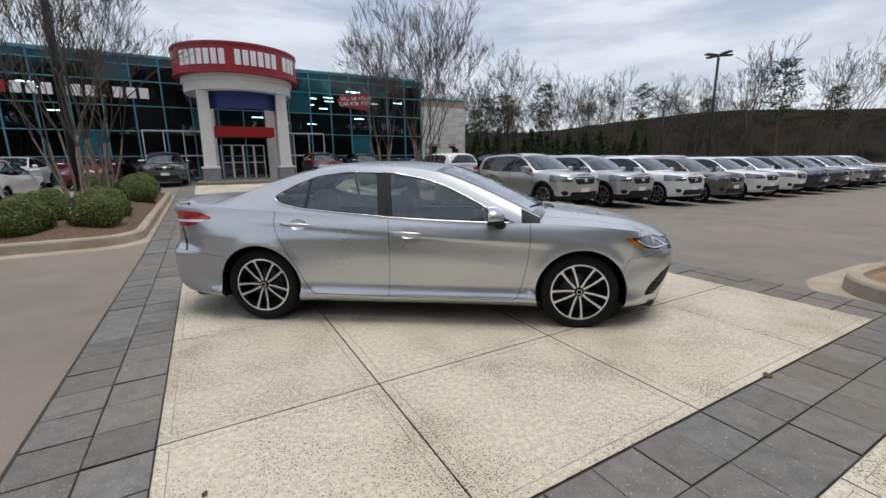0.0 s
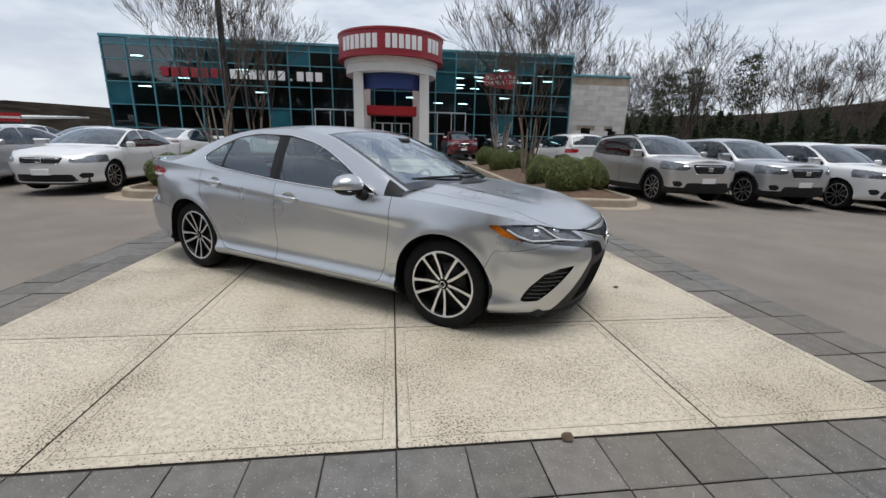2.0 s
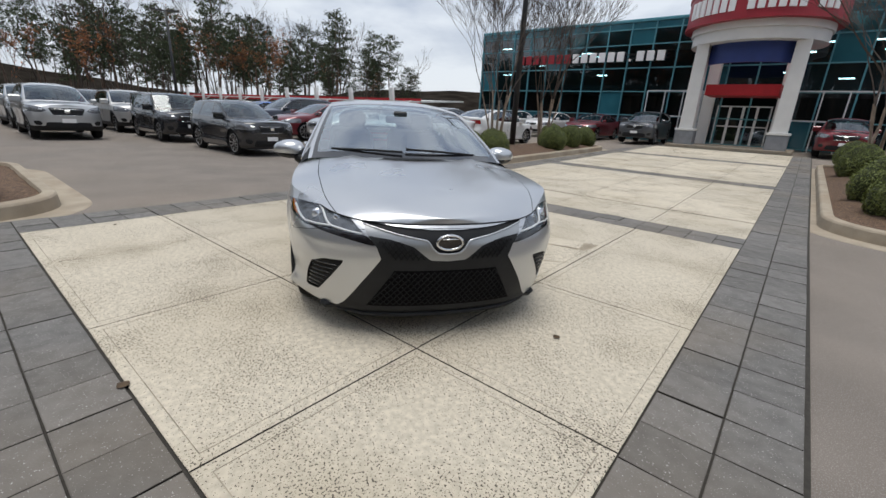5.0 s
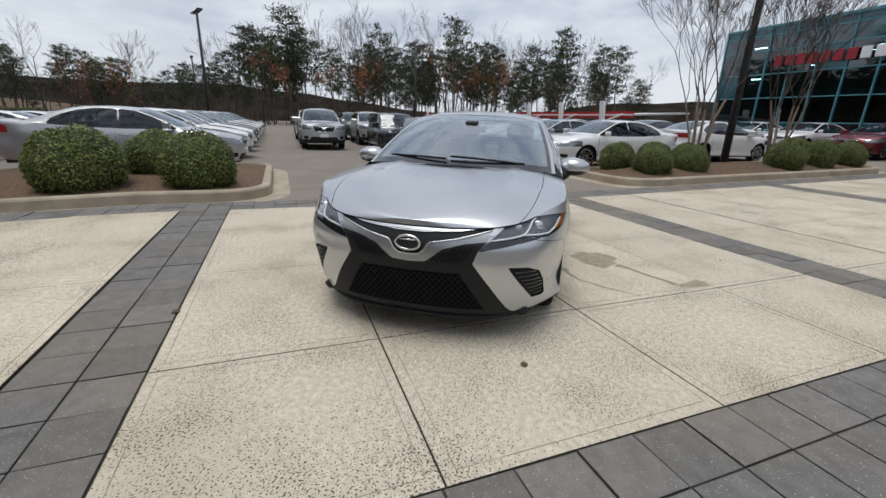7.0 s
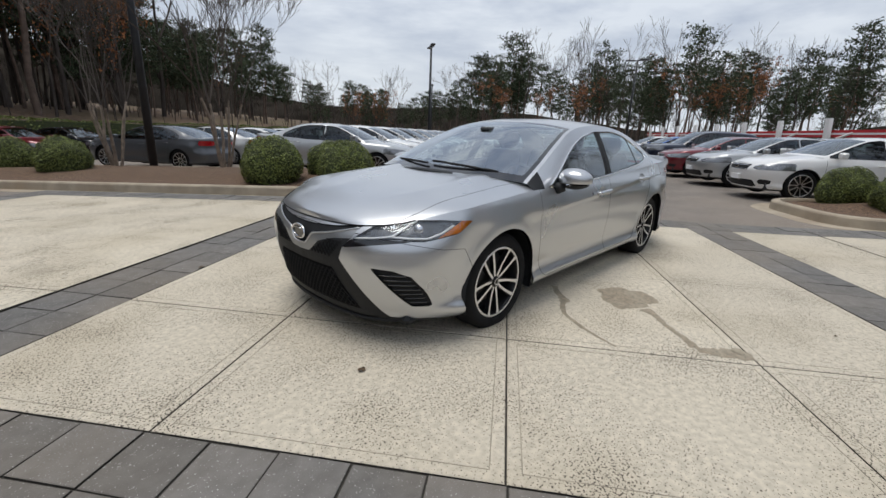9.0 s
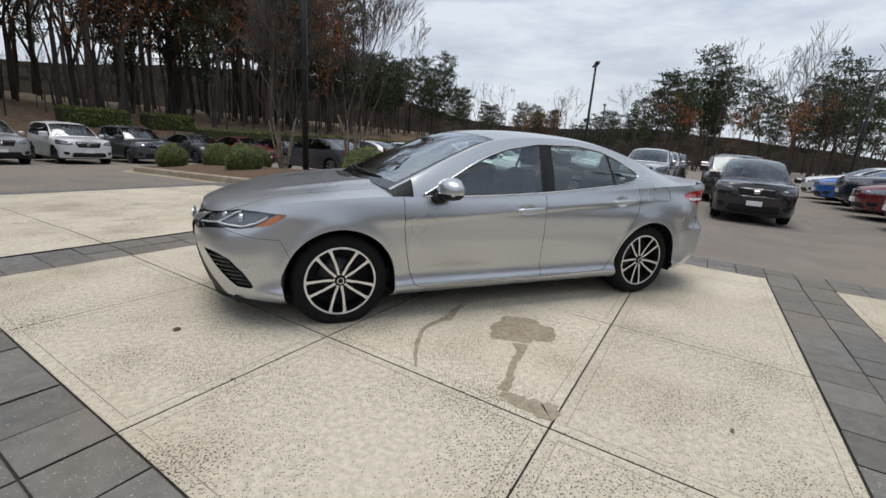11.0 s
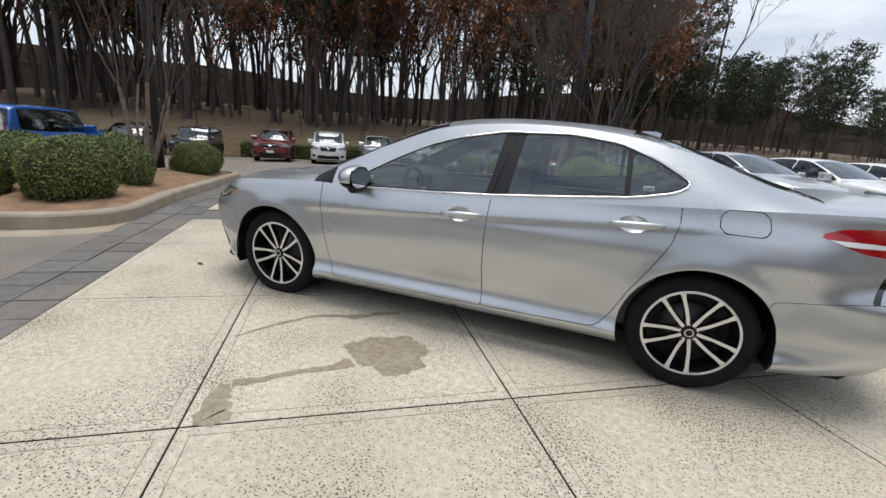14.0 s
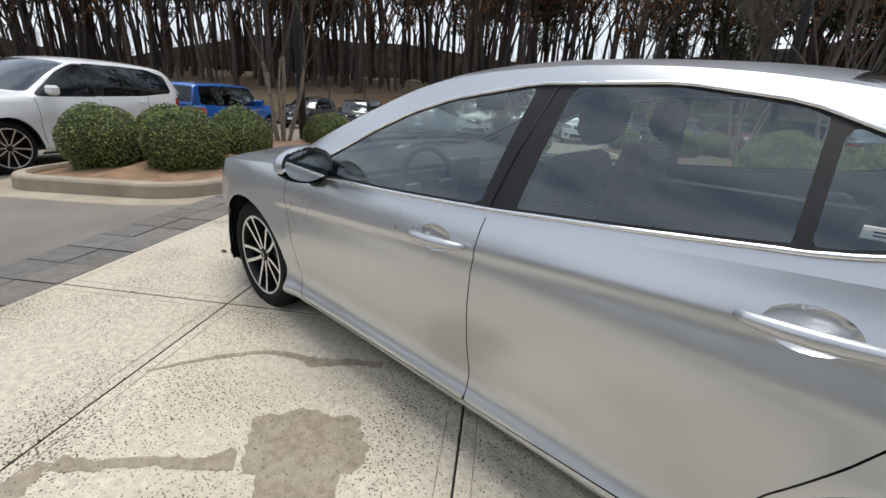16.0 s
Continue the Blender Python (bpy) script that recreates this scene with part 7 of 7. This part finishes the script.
hedge(-60, -27.5, -12, -27.0, 1.0, 1.2, 9000)
hedge(-9, -25.6, 7, -25.6, .8, 1.0, 7000)
hedge(-9.4, -30.5, -6.0, -30.5, .9, 1.4, 2600)
hedge(-13.4, -30.5, -10.4, -30.5, .9, 1.4, 2400)

# ---- paving: panels and pavers, piece by piece ----
PAVING = thing("pavement", "pale exposed-aggregate concrete walk framed by slate-grey pavers", "pavement", kind="structure")
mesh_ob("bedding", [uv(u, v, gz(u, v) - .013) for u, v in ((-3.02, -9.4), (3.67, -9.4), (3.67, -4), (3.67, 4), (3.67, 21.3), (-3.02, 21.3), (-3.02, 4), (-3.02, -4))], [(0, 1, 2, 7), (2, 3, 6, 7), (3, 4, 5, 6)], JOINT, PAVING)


def piece(name, u0, u1, v0, v1, material, top=.0, bevel=.006, gap=.004, mesh=None):
    if mesh is None:
        bm = bmesh.new()
        a, b = (u1 - u0) / 2 - gap, (v1 - v0) / 2 - gap
        lo = [bm.verts.new((x, y, -.03)) for x, y in ((-a, -b), (a, -b), (a, b), (-a, b))]
        mid = [bm.verts.new((x, y, top - bevel * .7)) for x, y in ((-a, -b), (a, -b), (a, b), (-a, b))]
        a, b = a - bevel, b - bevel
        hi = [bm.verts.new((x, y, top)) for x, y in ((-a, -b), (a, -b), (a, b), (-a, b))]
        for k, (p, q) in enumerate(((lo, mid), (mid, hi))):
            for i in range(4):  # joint sides coloured dark: shade put into their colour
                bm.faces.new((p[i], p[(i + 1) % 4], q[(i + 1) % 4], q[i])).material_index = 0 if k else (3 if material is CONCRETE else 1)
        if material is CONCRETE:  # a trowelled margin and a shallow groove run round each panel
            rings = [hi]
            for ins, z in ((.052, top), (.0535, top - .003), (.0555, top - .003), (.057, top)):
                rings.append([bm.verts.new((x, y, z)) for x, y in ((-a + ins, -b + ins), (a - ins, -b + ins), (a - ins, b - ins), (-a + ins, b - ins))])
            for q, (r0, r1) in enumerate(zip(rings, rings[1:])):
                for i in range(4):
                    bm.faces.new((r0[i], r0[(i + 1) % 4], r1[(i + 1) % 4], r1[i])).material_index = 0 if q == 0 else 2
            bm.faces.new(rings[-1])
        else:
            bm.faces.new(hi)
        mesh = bpy.data.meshes.new(name)
        bm.to_mesh(mesh)
        bm.free()
        mesh.materials.append(material)
        if material is CONCRETE:
            mesh.materials.append(MARGIN)
            mesh.materials.append(GROOVE)
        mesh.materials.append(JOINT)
    ob = new(name, mesh)
    ob.parent = PAVING
    um, vm = (u0 + u1) / 2, (v0 + v1) / 2
    s = (gz(um, v1) - gz(um, v0)) / (v1 - v0)
    ob.matrix_basis = at_uv(um, vm, gz(um, vm)) @ pose(0, 0, 0, math.degrees(math.atan(s)), 0, 0)
    return ob


UJ = [U0, -1.165, .33, 1.86, U1]
for v0, v1 in FIELDS:
    w = v1 - v0
    VJ = [v0, v0 + w * .226, v0 + w * .5, v0 + w * .775, v1]
    for a, b in zip(UJ, UJ[1:]):
        for c, d in zip(VJ, VJ[1:]):
            piece("concrete_panel", a, b, c, d, CONCRETE, gap=.0045, bevel=.005)
P = .305
PM = [None] * 4
prng = random.Random(4)


def paver(u, v, far):
    k = prng.randrange(4)
    if PM[k] is None:
        ob = piece("paver", u, u + P, v, v + P, PAVER, top=-.005 + .0015 * k, bevel=.004, gap=.0048)
        PM[k] = ob.data
    else:
        ob = piece("paver", u, u + P, v, v + P, PAVER, mesh=PM[k])
    ob.matrix_basis = ob.matrix_basis @ pose(0, 0, prng.uniform(-.002, .002), prng.uniform(-.3, .3), prng.uniform(-.3, .3), prng.uniform(-.5, .5))


v = -9.462
while v < 21.0:
    for u in (U0 - 2 * P, U0 - P, U1, U1 + P):
        paver(u, v, False)
    v += P
for vb in (-9.37, -3.365, 2.725, 8.69, 14.69):
    n = int(round((U1 - U0) / P))
    for i in range(n):
        for j in (0, 1):
            paver(U0 + i * (U1 - U0) / n, vb + j * P, False)

# ---- small things on the paving ----
DEADLEAF = mat("dead_leaf", (0.10, 0.065, 0.035), 0.8, var=0.4, scale=40)


def dead_leaf(x, y, r, turn, name="dead_leaf"):
    """A small curled leaf with a raised midrib."""
    V, F = [], []
    n = 8
    for i in range(n + 1):
        t = i / n
        w = r * .45 * math.sin(math.pi * t)**.8
        V += [(r * (t - .5), -w, .004 + .006 * t), (r * (t - .5), 0, .010 + .01 * math.sin(3 * t)), (r * (t - .5), w, .003 + .012 * t)]
    for i in range(n):
        for k in (0, 1):
            a = 3 * i + k
            F.append((a, a + 1, a + 4, a + 3))
    ob = tagged(mesh_ob(name, V, F, DEADLEAF, smooth=True), "small curled brown leaf lying on concrete", "leaf", "fallen leaves")
    ob.matrix_basis = pose(x, y, .001, 0, 0, turn)
    return ob


for x, y, r, a in ((2.43, .73, .05, 20), (-.62, -2.9, .03, 80), (-.2, 2.6, .025, 10)):
    dead_leaf(x, y, r, a)
p_ = uv(1.10, -2.76)
ob = dead_leaf(p_.x, p_.y, .065, 70)
